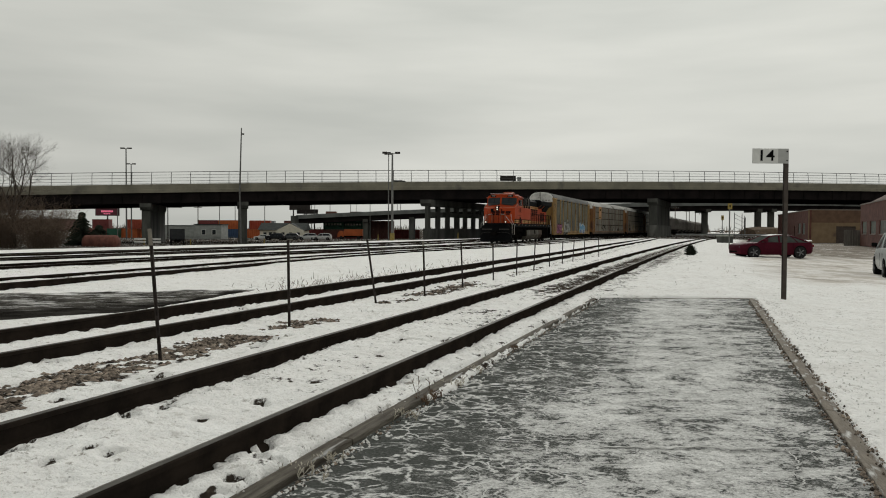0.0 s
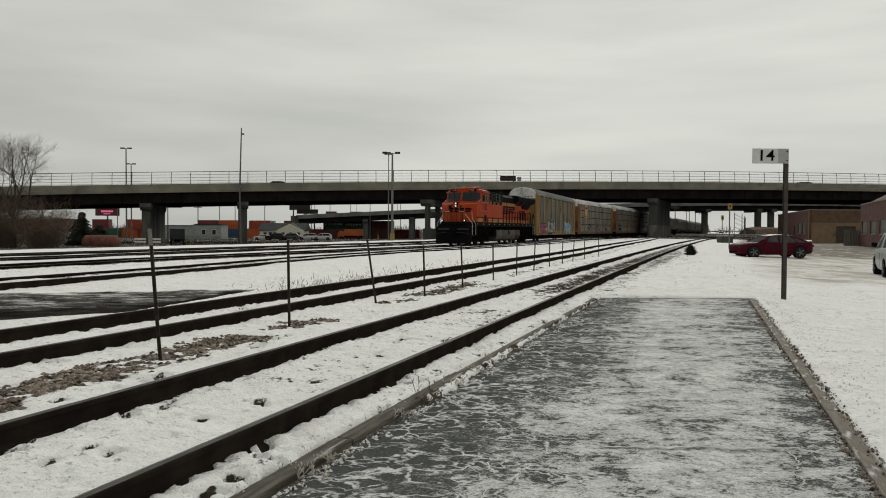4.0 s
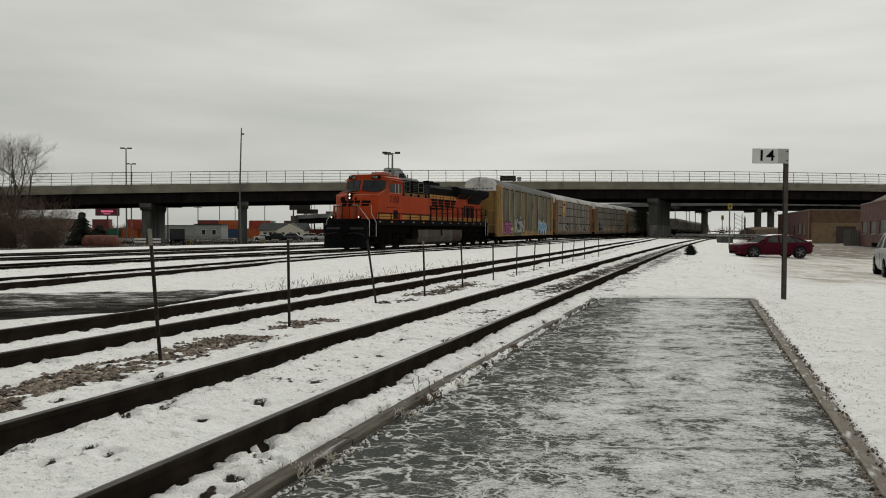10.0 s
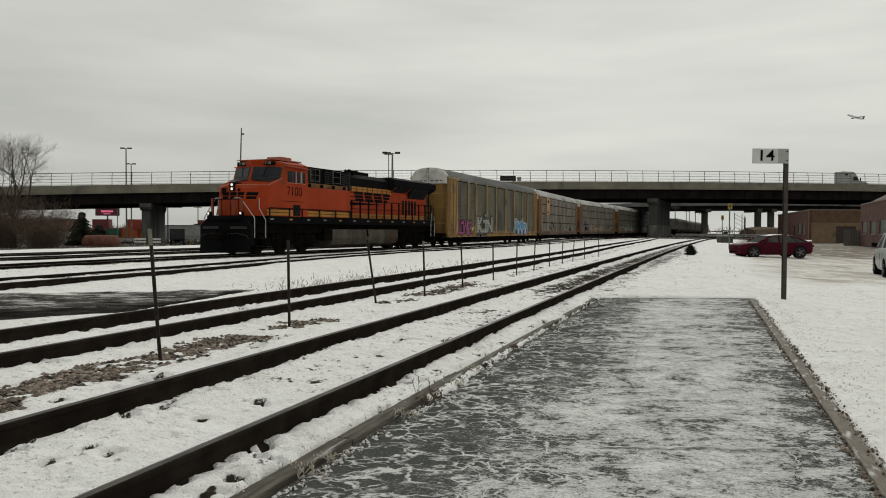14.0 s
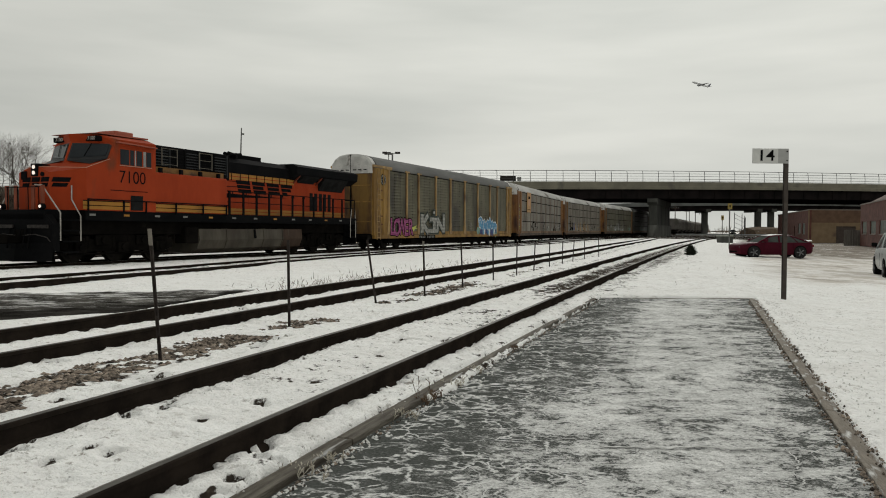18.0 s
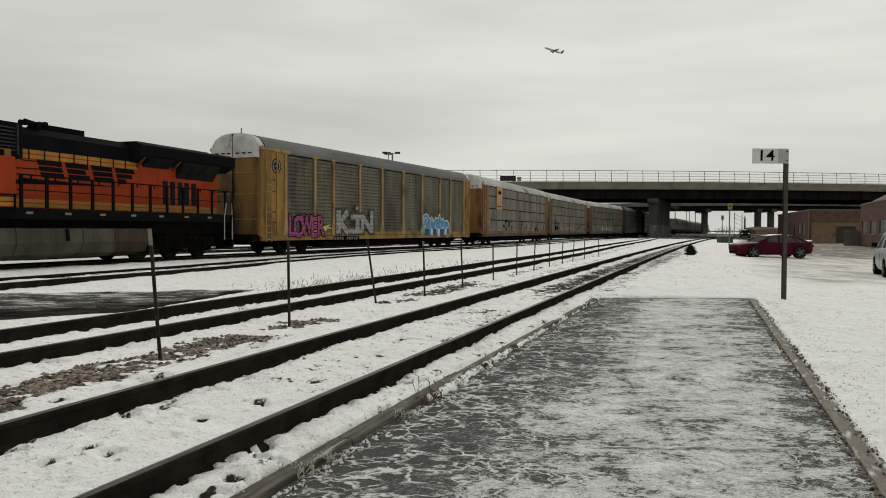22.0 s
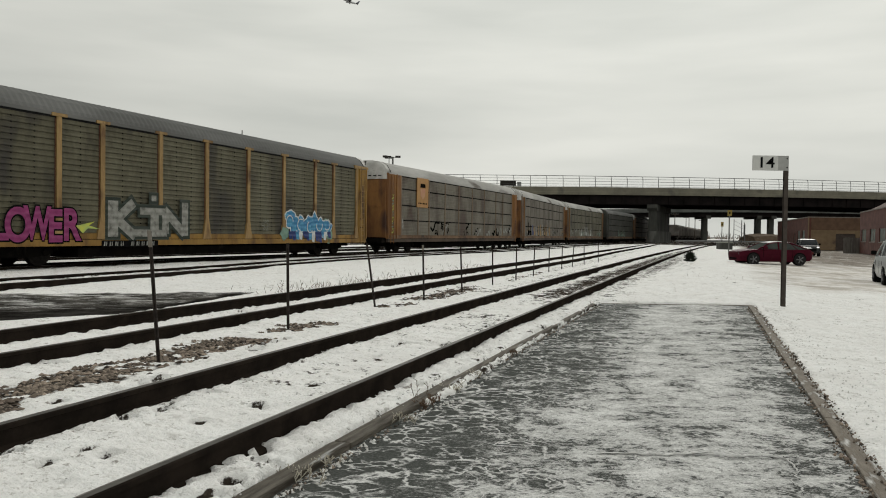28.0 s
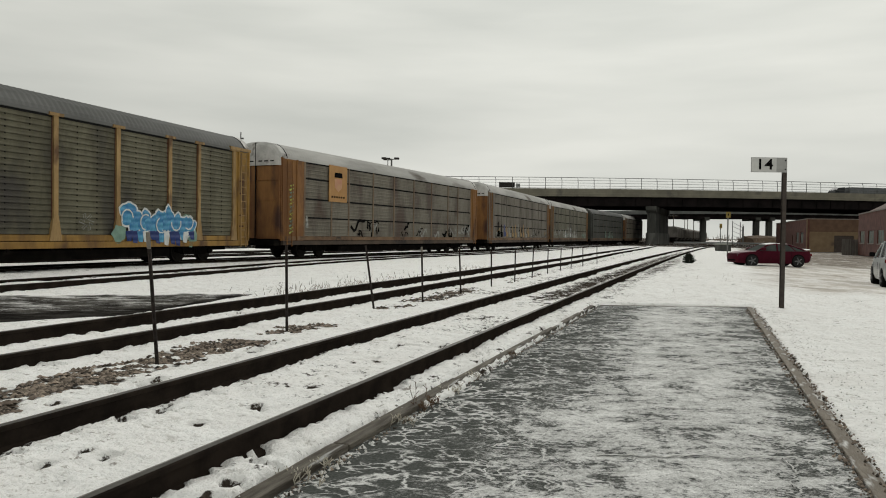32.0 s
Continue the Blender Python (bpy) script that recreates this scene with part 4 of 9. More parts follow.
M_ORANGE = mat("locomotive_orange", (0.318, 0.042, 0.0105), (0.255, 0.033, 0.009), 0.8, 0.62, 0, 0.02, dirt=(0.13, 0.042, 0.02), dirt_amt=0.3, dscale=0.9, stretch=(1, 1, 0.5), spec=0.08)
M_LOYEL = mat("locomotive_yellow", (0.36, 0.165, 0.02), (0.275, 0.12, 0.016), 1.2, 0.5, dirt=(0.16, 0.1, 0.04), dirt_amt=0.25)
M_LOBLK = mat("locomotive_black", (0.0045, 0.005, 0.0055), (0.008, 0.008, 0.0085), 1.0, 0.65, 0, 0.04, dirt=(0.012, 0.0115, 0.011), dirt_amt=0.2, spec=0.01)
M_TANK = mat("grey_fuel_tank", (0.080, 0.070, 0.053), (0.036, 0.030, 0.022), 0.9, 0.7, 0, 0.05, dirt=(0.042, 0.032, 0.024), dirt_amt=0.45, dscale=0.6, stretch=(1, 1, 0.35))
M_TANKRUST = mat("stained_tank_end", (0.055, 0.036, 0.026), (0.028, 0.018, 0.014), 1.4, 0.7, 0, 0.05, dirt=(0.10, 0.09, 0.075), dirt_amt=0.4, dscale=1.2, stretch=(1, 1, 0.3), spec=0.08)
M_YEL = mat("freight_yellow", (0.292, 0.168, 0.038), (0.185, 0.102, 0.027), 0.9, 0.6, 0, 0.05, fine=0.4, dirt=(0.085, 0.045, 0.024), dirt_amt=0.5, dscale=1.3, stretch=(1, 1, 0.35))
# darker copy of the freight yellow: grime plus the end face's shade
M_DOORSHADE = mat("grimy_shaded_door_ochre", (0.186, 0.106, 0.028), (0.112, 0.062, 0.019), 0.8, 0.7, 0, 0.05, fine=0.4, dirt=(0.05, 0.028, 0.018), dirt_amt=0.5, dscale=0.9, stretch=(1, 1, 0.3))
M_OCHRE = mat("freight_ochre", (0.24, 0.115, 0.036), (0.15, 0.068, 0.026), 0.9, 0.65, 0, 0.05, fine=0.4, dirt=(0.06, 0.03, 0.02), dirt_amt=0.5, dscale=1.2, stretch=(1, 1, 0.35))
M_PANEL = mat("grimy_steel_panel", (0.128, 0.119, 0.079), (0.074, 0.068, 0.045), 0.9, 0.6, 0.15, 0.3, 14, fine=0.5, dirt=(0.05, 0.045, 0.04), dirt_amt=0.45, dscale=0.9, stretch=(0.8, 1, 0.35))
M_PANEL2 = mat("galvanised_panel", (0.174, 0.158, 0.126), (0.105, 0.093, 0.074), 0.8, 0.55, 0.2, 0.2, 10, fine=0.5, dirt=(0.085, 0.060, 0.046), dirt_amt=0.5, dscale=0.8, stretch=(0.8, 1, 0.4))
M_PANEL3 = mat("tan_steel_panel", (0.155, 0.137, 0.108), (0.098, 0.085, 0.066), 0.8, 0.6, 0.1, 0.15, 10, fine=0.5, dirt=(0.075, 0.058, 0.045), dirt_amt=0.45, dscale=0.8, stretch=(0.8, 1, 0.4))
M_POSTPALE = mat("pale_post", (0.15, 0.135, 0.11), (0.11, 0.10, 0.085), 1, 0.65)
M_OCHREPOST = mat("ochre_post", (0.20, 0.145, 0.095), (0.13, 0.09, 0.06), 1, 0.65)
M_PANEL4 = mat("dark_green_grey_panel", (0.05, 0.052, 0.045), (0.035, 0.036, 0.031), 0.35, 0.6, 0.1, 0.05, dirt=(0.05, 0.05, 0.045), dirt_amt=0.35, dscale=0.4, stretch=(0.5, 1, 1.6))
M_ROOF = mat("grey_car_roof", (0.165, 0.166, 0.162), (0.115, 0.116, 0.113), 0.6, 0.85, 0.0, 0, stretch=(0.3, 1, 1), rvar=0.08, spec=0.06)
M_ROOF2 = mat("pale_car_roof", (0.47, 0.463, 0.445), (0.34, 0.333, 0.318), 0.6, 0.85, 0.0, 0, stretch=(0.3, 1, 1), rvar=0.08, spec=0.06, dirt=(0.14, 0.125, 0.11), dirt_amt=0.4, dscale=0.8)
M_ENDCAP = mat("white_end_cap", (0.52, 0.51, 0.49), (0.36, 0.355, 0.34), 1.5, 0.7, dirt=(0.1, 0.085, 0.07), dirt_amt=0.35, dscale=1.6)
M_YELPOST = mat("pale_yellow_post", (0.35, 0.23, 0.098), (0.225, 0.142, 0.06), 1.6, 0.65, 0, 0.05, fine=0.4, dirt=(0.11, 0.06, 0.03), dirt_amt=0.45, dscale=2.0, stretch=(1, 1, 0.35))
M_RUSTFIELD = mat("rust_brown_field", (0.10, 0.035, 0.022), (0.07, 0.028, 0.02), 2, 0.7)
M_SILL = mat("rusty_sill", (0.085, 0.060, 0.042), (0.05, 0.038, 0.03), 0.8, 0.75, 0, 0.1, dirt=(0.03, 0.025, 0.022), dirt_amt=0.4, dscale=0.9)
M_LOWRAIL = mat("rusty_ochre_rail", (0.20, 0.125, 0.07), (0.12, 0.07, 0.042), 0.9, 0.75, 0, 0.1, dirt=(0.04, 0.03, 0.024), dirt_amt=0.42, dscale=1.6)
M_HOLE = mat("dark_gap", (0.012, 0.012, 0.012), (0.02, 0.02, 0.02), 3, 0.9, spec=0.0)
M_LIT = glow("headlight", (1.0, 0.86, 0.76), 0.55)
M_PINK = mat("pink_spray_paint", (0.27, 0.038, 0.15), (0.19, 0.025, 0.105), 3, 0.5)
M_BLUE = mat("blue_spray_paint", (0.02, 0.14, 0.33), (0.08, 0.30, 0.46), 2.2, 0.5)
M_NAVY = mat("dark_blue_spray_paint", (0.012, 0.025, 0.12), (0.02, 0.04, 0.16), 3, 0.5)
M_PALE = mat("pale_spray_paint", (0.29, 0.29, 0.265), (0.17, 0.17, 0.152), 4, 0.5, dirt=(0.09, 0.088, 0.075), dirt_amt=0.4, dscale=4)
M_CHALK = mat("white_spray_paint", (0.62, 0.64, 0.62), (0.48, 0.5, 0.49), 3, 0.5)
M_DARKEDGE = mat("dark_green_spray_paint", (0.02, 0.028, 0.022), (0.03, 0.04, 0.03), 3, 0.6)
M_LIME = mat("lime_spray_paint", (0.55, 0.55, 0.06), (0.30, 0.42, 0.16), 3, 0.5)
M_TEAL = mat("pale_green_spray_paint", (0.20, 0.32, 0.25), (0.13, 0.22, 0.18), 3, 0.5)


def slatted(m):
    """Paint that lies over the ribs of the side panels: gives it their relief."""
    n, l = m.node_tree.nodes, m.node_tree.links
    tc, wv, bp = n.new("ShaderNodeTexCoord"), n.new("ShaderNodeTexWave"), n.new("ShaderNodeBump")
    wv.bands_direction = "Y"
    wv.inputs["Scale"].default_value = 1.39
    bp.inputs["Strength"].default_value, bp.inputs["Distance"].default_value = 0.8, 0.03
    l.new(tc.outputs["Object"], wv.inputs["Vector"])
    l.new(wv.outputs[1], bp.inputs["Height"])
    l.new(bp.outputs[0], n["Principled BSDF"].inputs["Normal"])


for _m in (M_PINK, M_BLUE, M_NAVY, M_PALE, M_DARKEDGE):
    slatted(_m)


def letters(text, size, thick=0.004, bold=0.0, shear=0.0):
    """Lettering in the built-in font as a bmesh in the xy plane, centred."""
    cu = bpy.data.curves.new("lettering", "FONT")
    cu.body, cu.size, cu.extrude, cu.offset, cu.shear = text, size, thick, bold, shear
    cu.align_x, cu.align_y = "CENTER", "CENTER"
    ob = bpy.data.objects.new("lettering", cu)
    scene.collection.objects.link(ob)
    dg = bpy.context.evaluated_depsgraph_get()
    me = bpy.data.meshes.new_from_object(ob.evaluated_get(dg))
    bm = B()
    bm.from_mesh(me)
    bpy.data.objects.remove(ob)
    bpy.data.curves.remove(cu)
    bpy.data.meshes.remove(me)
    return bm


def on_left(x, y, z):
    """Pose of a flat mark on a vehicle's left side, upright, reading from its front end to its back."""
    return Matrix(((-1, 0, 0, x), (0, 0, 1, y), (0, 1, 0, z), (0, 0, 0, 1)))


def wheelset(parent, x, r):
    bm = B()
    cyl(bm, (0, -0.9, 0), (0, 0.9, 0), 0.085, 10)
    for s in (-1, 1):
        cyl(bm, (0, s * 0.69, 0), (0, s * 0.82, 0), r, 28)
        cyl(bm, (0, s * 0.66, 0), (0, s * 0.69, 0), r + 0.028, 28)
        cyl(bm, (0, s * 0.82, 0), (0, s * 0.835, 0), r * 0.78, 24)
        cyl(bm, (0, s * 0.83, 0), (0, s * 0.87, 0), 0.14, 12)
        for k in range(3):
            a = k * 2.094
            cyl(bm, (math.cos(a) * r * 0.5, s * 0.82, math.sin(a) * r * 0.5), (math.cos(a) * r * 0.5, s * 0.842, math.sin(a) * r * 0.5), 0.05, 8)
    ob = part("wheelset", bm, M_WHEEL, parent, m=Matrix.Translation((x, 0, r)))
    return ob


M_WHEEL = mat("wheel_steel", (0.022, 0.019, 0.017), (0.012, 0.011, 0.010), 5, 0.7, 0.1, spec=0.02)


def bogie2(parent, x):
    """A two-axle freight truck; returns its wheelsets."""
    for s in (-1, 1):
        bm = B()
        y = s * 0.98
        prism(bm, ((-1.2, 0.42), (-0.95, 0.38), (-0.5, 0.30), (0.5, 0.30), (0.95, 0.38), (1.2, 0.42), (1.2, 0.60), (0.95, 0.66), (0.55, 0.78), (-0.55, 0.78), (-0.95, 0.66), (-1.2, 0.60)),
              y - 0.09, y + 0.09)
        for k in (-0.16, 0.0, 0.16):
            cyl(bm, (k, y + 0.05 * s, 0.36), (k, y + 0.05 * s, 0.68), 0.075, 8)
        for k in (-0.89, 0.89):
            cyl(bm, (k, y, 0.46), (k, y + 0.17 * s, 0.46), 0.12, 12)
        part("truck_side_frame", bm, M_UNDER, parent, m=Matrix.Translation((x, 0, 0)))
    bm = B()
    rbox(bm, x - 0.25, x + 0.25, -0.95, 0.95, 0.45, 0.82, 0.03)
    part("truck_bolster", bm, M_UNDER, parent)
    return [wheelset(parent, x + k, 0.457) for k in (-0.89, 0.89)]


def coupler(parent, x, d):
    bm = B()
    rbox(bm, min(x, x + d * 0.75), max(x, x + d * 0.75), -0.13, 0.13, 0.72, 0.98, 0.03)
    rbox(bm, min(x + d * 0.62, x + d * 1.02), max(x + d * 0.62, x + d * 1.02), -0.22, 0.2, 0.7, 1.02, 0.06)
    part("coupler", bm, M_UNDER, parent, "rusty knuckle coupler")


CAR_L, CAR_W = 26.43, 1.5
POSTS = (11.16, 8.57, 6.75, 3.91, 1.2, -1.65, -4.5, -7.4, -9.3, -11.9)


def autorack(label, panel, paint, roof_mat, cap_mat, style):
    """An enclosed three-level car carrier: corrugated side panels between posts, sill, arched roof, end doors."""
    car = thing("autorack_car", label, "rail car", "car carriers of the train")
    L = CAR_L / 2
    # side panels, corrugated, one between each pair of posts
    edges = [L - 0.28] + list(POSTS) + [-L + 0.28]
    for s in (1, -1):
        for k in range(1, len(edges) - 2):
            a, b = edges[k] - 0.06, edges[k + 1] + 0.06
            bm = B()
            ring = []
            n = 20
            step_ = (4.96 - 1.12) / n
            for i in range(n):
                zz = 1.12 + step_ * i
                deep = 1.383 if style == 1 else 1.398
                ring += [(s * 1.418, zz), (s * 1.408, zz + step_ * 0.40), (s * 1.418, zz + step_ * 0.76), (s * deep, zz + step_ * 0.82), (s * deep, zz + step_ * 0.95)]
            sweep(bm, [[(xx, y, zz) for y, zz in ring] for xx in (a, b)], closed=False, caps=False)
            p = part("side_panel", bm, panel, car)
            if style == 1 and s > 0:
                # columns of clinch bolts holding the sheet to its inner frame
                bm = B()
                m_ = max(int((a - b) / 0.95), 1)
                for q in range(1, m_ + 1):
                    xx = a + (b - a) * q / (m_ + 1)
                    for i in range(1, n):
                        zz = 1.12 + step_ * (i - 0.14)
                        box(bm, xx - 0.016, xx + 0.016, 1.40, 1.421, zz - 0.024, zz + 0.024)
                tagged(part("clinch_bolts", bm, M_HOLE, p), kind="stuff")
        for k in range(1, len(edges) - 1):
            x = edges[k]
            bm = B()
            w = 0.095 if style == 1 else 0.065
            prism(bm, ((x - w, 0.9), (x + w, 0.9), (x + w, 5.0), (x - w, 5.0)), s * 1.40, s * (1.49 if style == 1 else 1.435))
            if style == 1:
                prism(bm, ((x - 0.26, 0.9), (x + 0.26, 0.9), (x + w, 1.75), (x - w, 1.75)), s * 1.40, s * 1.495)
                prism(bm, ((x - 0.30, 4.95), (x + 0.30, 4.95), (x + 0.30, 5.05), (x - 0.30, 5.05)), s * 1.40, s * 1.51)
            if style == 1 and 1 < k < len(edges) - 2:
                # brown strips beside the post: its seam and edge shading put into colour
                for dx in (-w - 0.018, w + 0.018):
                    sm = B()
                    box(sm, x + dx - 0.016, x + dx + 0.016, min(s * 1.41, s * 1.425), max(s * 1.41, s * 1.425), 1.12, 4.94)
                    part("post_seam_shade", sm, M_RUSTFIELD, car)
            part("post", bm, M_YELPOST if style == 1 else M_POSTPALE if style == 3 else M_OCHREPOST, car)
        if style > 1:
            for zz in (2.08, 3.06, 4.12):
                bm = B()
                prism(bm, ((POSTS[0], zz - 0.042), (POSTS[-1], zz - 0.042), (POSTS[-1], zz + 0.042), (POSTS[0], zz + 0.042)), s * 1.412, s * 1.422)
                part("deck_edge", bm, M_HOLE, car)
        # sill
        bm = B()
        rbox(bm, -L + 0.15, L - 0.15, min(s * 1.33, s * 1.50), max(s * 1.33, s * 1.50), 0.66, 0.88, 0.02)
        part("side_sill", bm, paint if style == 1 else M_SILL, car)
        bm = B()
        rbox(bm, -L + 0.3, L - 0.3, min(s * 1.36, s * 1.46), max(s * 1.36, s * 1.46), 0.90, 1.10, 0.012)
        part("lower_rail", bm, paint if style == 1 else M_LOWRAIL, car)
        bm = B()
        rbox(bm, -L + 0.1, L - 0.1, min(s * 1.37, s * 1.47), max(s * 1.37, s * 1.47), 4.97, 5.09, 0.012)
        part("eave_rail", bm, roof_mat, car)
        # dark strip along the panel tops, just below the eave rail
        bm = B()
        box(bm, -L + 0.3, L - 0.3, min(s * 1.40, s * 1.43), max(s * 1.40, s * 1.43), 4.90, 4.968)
        part("eave_dark_strip", bm, M_HOLE, car)
        # end bays: flat yellow plates with a ladder
        for e in (1, -1):
            x0, x1 = (POSTS[0] + 0.1, L) if e > 0 else (-L, POSTS[-1] - 0.1)
            bm = B()
            rbox(bm, x0, x1, min(s * 1.38, s * 1.455), max(s * 1.38, s * 1.455), 0.88, 5.02, 0.015)
            part("end_bay_plate", bm, paint if style < 3 else panel, car)
            for xx in ((x0 + x1) / 2 - 0.35 * e, x1 - 0.12 if e > 0 else x0 + 0.12):
                bm = B()
                box(bm, xx - 0.05, xx + 0.05, min(s * 1.45, s * 1.50), max(s * 1.45, s * 1.50), 0.9, 5.0)
                part("end_bay_rib", bm, paint, car)
            if style == 1:
                bm = B()
                rbox(bm, x0 - (0.0 if e < 0 else 0.45), x1 + (0.45 if e < 0 else 0.0), min(s * 1.40, s * 1.53), max(s * 1.40, s * 1.53), 5.0, 5.14, 0.012)
                part("corner_bracket", bm, M_YELPOST, car)
                for zz, w in ((1.55, 0.42), (2.05, 0.36), (3.05, 0.5), (3.62, 0.3)):
                    bm = B()
                    box(bm, (x0 + x1) / 2 - w / 2 - 0.1 * e, (x0 + x1) / 2 + w / 2 - 0.1 * e, min(s * 1.455, s * 1.459), max(s * 1.455, s * 1.459), zz - 0.035, zz + 0.035)
                    part("lettering_bar", bm, M_RUSTFIELD, car, "faint brown lettering bar")
            xl = L - 0.62 if e > 0 else -L + 0.62
            bm = B()
            for dx in (-0.2, 0.2):
                pipe(bm, [(xl + dx, s * 1.53, 0.6), (xl + dx, s * 1.53, 4.9)], 0.026, 5)
            for i in range(13):
                zz = 0.72 + i * 0.33
                pipe(bm, [(xl - 0.2, s * 1.53, zz), (xl + 0.2, s * 1.53, zz)], 0.02, 5)
            part("ladder", bm, M_YELPOST if style == 1 else paint, car)
    # roof: arched, corrugated across, in one sheet with small ribs
    rings = []
    sec = [(math.copysign(1, y) * abs(y), z) for y, z in ((-1.47, 5.03), (-1.40, 5.22), (-1.18, 5.52), (-0.85, 5.72), (-0.4, 5.80), (0, 5.82), (0.4, 5.80), (0.85, 5.72), (1.18, 5.52), (1.40, 5.22), (1.47, 5.03))]
    bm = B()
    n = 210
    for i in range(n + 1):
        xx = -L + 0.25 + (2 * L - 0.5) * i / n
        k = 0.011 * (i % 2)
        rings.append([(xx, y * (1 - k * 0.6), z - k) for y, z in sec])
    sweep(bm, rings, closed=False, caps=False)
    part("roof", bm, roof_mat, car)
    # end hoods and bulkheads
    for e in (1, -1):
        bm = B()
        rings = []
        for f, dx in ((1.0, 0.0), (1.0, 0.42), (0.93, 0.55), (0.86, 0.60)):
            rings.append([(e * (L - 0.42 + dx), y * f, 4.62 + (z - 4.62) * (f if f < 1 else 1.003)) for y, z in [(-1.44, 4.62)] + sec[1:-1] + [(1.44, 4.62)]])
        sweep(bm, rings)
        hood = part("end_hood", bm, cap_mat, car, "weathered white end hood")
        bm = B()
        sweep(bm, [[(e * (L - 0.44 + dx), y * f, 5.0 + (z - 5.0) * f) for y, z in sec] for dx, f in ((-0.035, 0.99), (-0.03, 1.012), (0.03, 1.012), (0.035, 0.99))], closed=False, caps=False)
        part("hood_seam", bm, M_HOLE, hood)
        for i in range(6):
            bm = B()
            yy = -1.05 + i * 0.36 + (0.16 if i > 2 else 0)
            box(bm, e * (L + 0.178), e * (L + 0.19), yy, yy + 0.22, 4.80, 4.86)
            part("vent_slot", bm, M_HOLE, hood)
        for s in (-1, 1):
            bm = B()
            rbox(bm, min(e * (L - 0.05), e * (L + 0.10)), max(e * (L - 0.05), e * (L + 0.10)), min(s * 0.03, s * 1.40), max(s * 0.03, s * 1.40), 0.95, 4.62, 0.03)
            door = part("end_door", bm, M_DOORSHADE if style == 1 else paint, car, "grimy yellow-brown clamshell end door, first car's colour darkened for shade")
            for zz in (1.7, 2.9, 3.9):
                bm = B()
                box(bm, min(e * (L + 0.09), e * (L + 0.125)), max(e * (L + 0.09), e * (L + 0.125)), min(s * 0.1, s * 1.35), max(s * 0.1, s * 1.35), zz - 0.03, zz + 0.03)
                part("door_bar", bm, paint, door)
        bm = B()
        cyl(bm, (e * (L + 0.16), 0, 0.8), (e * (L + 0.16), 0, 5.75), 0.03, 6)
        part("lock_rod", bm, M_BLACK, car)
        rbb = B()
        rbox(rbb, min(e * (L - 1.4), e * (L + 0.35)), max(e * (L - 1.4), e * (L + 0.35)), -1.3, 1.3, 0.62, 0.92, 0.03)
        part("end_platform", rbb, M_UNDER, car)
        coupler(car, e * (L + 0.1), e)
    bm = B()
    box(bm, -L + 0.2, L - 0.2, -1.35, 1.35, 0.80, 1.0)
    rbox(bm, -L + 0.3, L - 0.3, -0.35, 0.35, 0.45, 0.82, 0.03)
    # added wide dark box: stands for centre sill and the shade under the car
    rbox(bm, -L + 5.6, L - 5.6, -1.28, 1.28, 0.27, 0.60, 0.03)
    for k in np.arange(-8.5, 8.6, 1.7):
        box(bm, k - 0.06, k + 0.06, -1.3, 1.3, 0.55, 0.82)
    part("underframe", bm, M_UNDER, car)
    wh = []
    for e in (1, -1):
        wh += bogie2(car, e * (L - 3.55))
    return car


def rail_car_copy(src, label):
    c = copy_thing(src, Matrix.Identity(4))
    c["label"] = label
    return c


rack_a = autorack("grimy car carrier with yellow posts and spray-painted lettering along its sill", M_PANEL, M_YEL, M_ROOF, M_ENDCAP, 1)
rack_b = autorack("galvanised car carrier with ochre ends and a pale roof", M_PANEL2, M_OCHRE, M_ROOF2, M_ENDCAP, 2)
rack_c = autorack("tan-sided car carrier with ochre ends and a pale roof", M_PANEL3, M_OCHRE, M_ROOF2, M_ENDCAP, 3)
rack_d = autorack("dusty brown-grey car carrier with ochre ends", M_PANEL, M_OCHRE, M_ROOF2, M_ENDCAP, 3)
rack_e = autorack("dark green-grey car carrier far along the train", M_PANEL4, M_PANEL4, M_ROOF, M_PANEL4, 3)
RACKS = [rack_a, rack_b, rack_c, rack_d, rack_e]
RACKS.append(rail_car_copy(rack_c, "tan-sided car carrier under the bridge"))


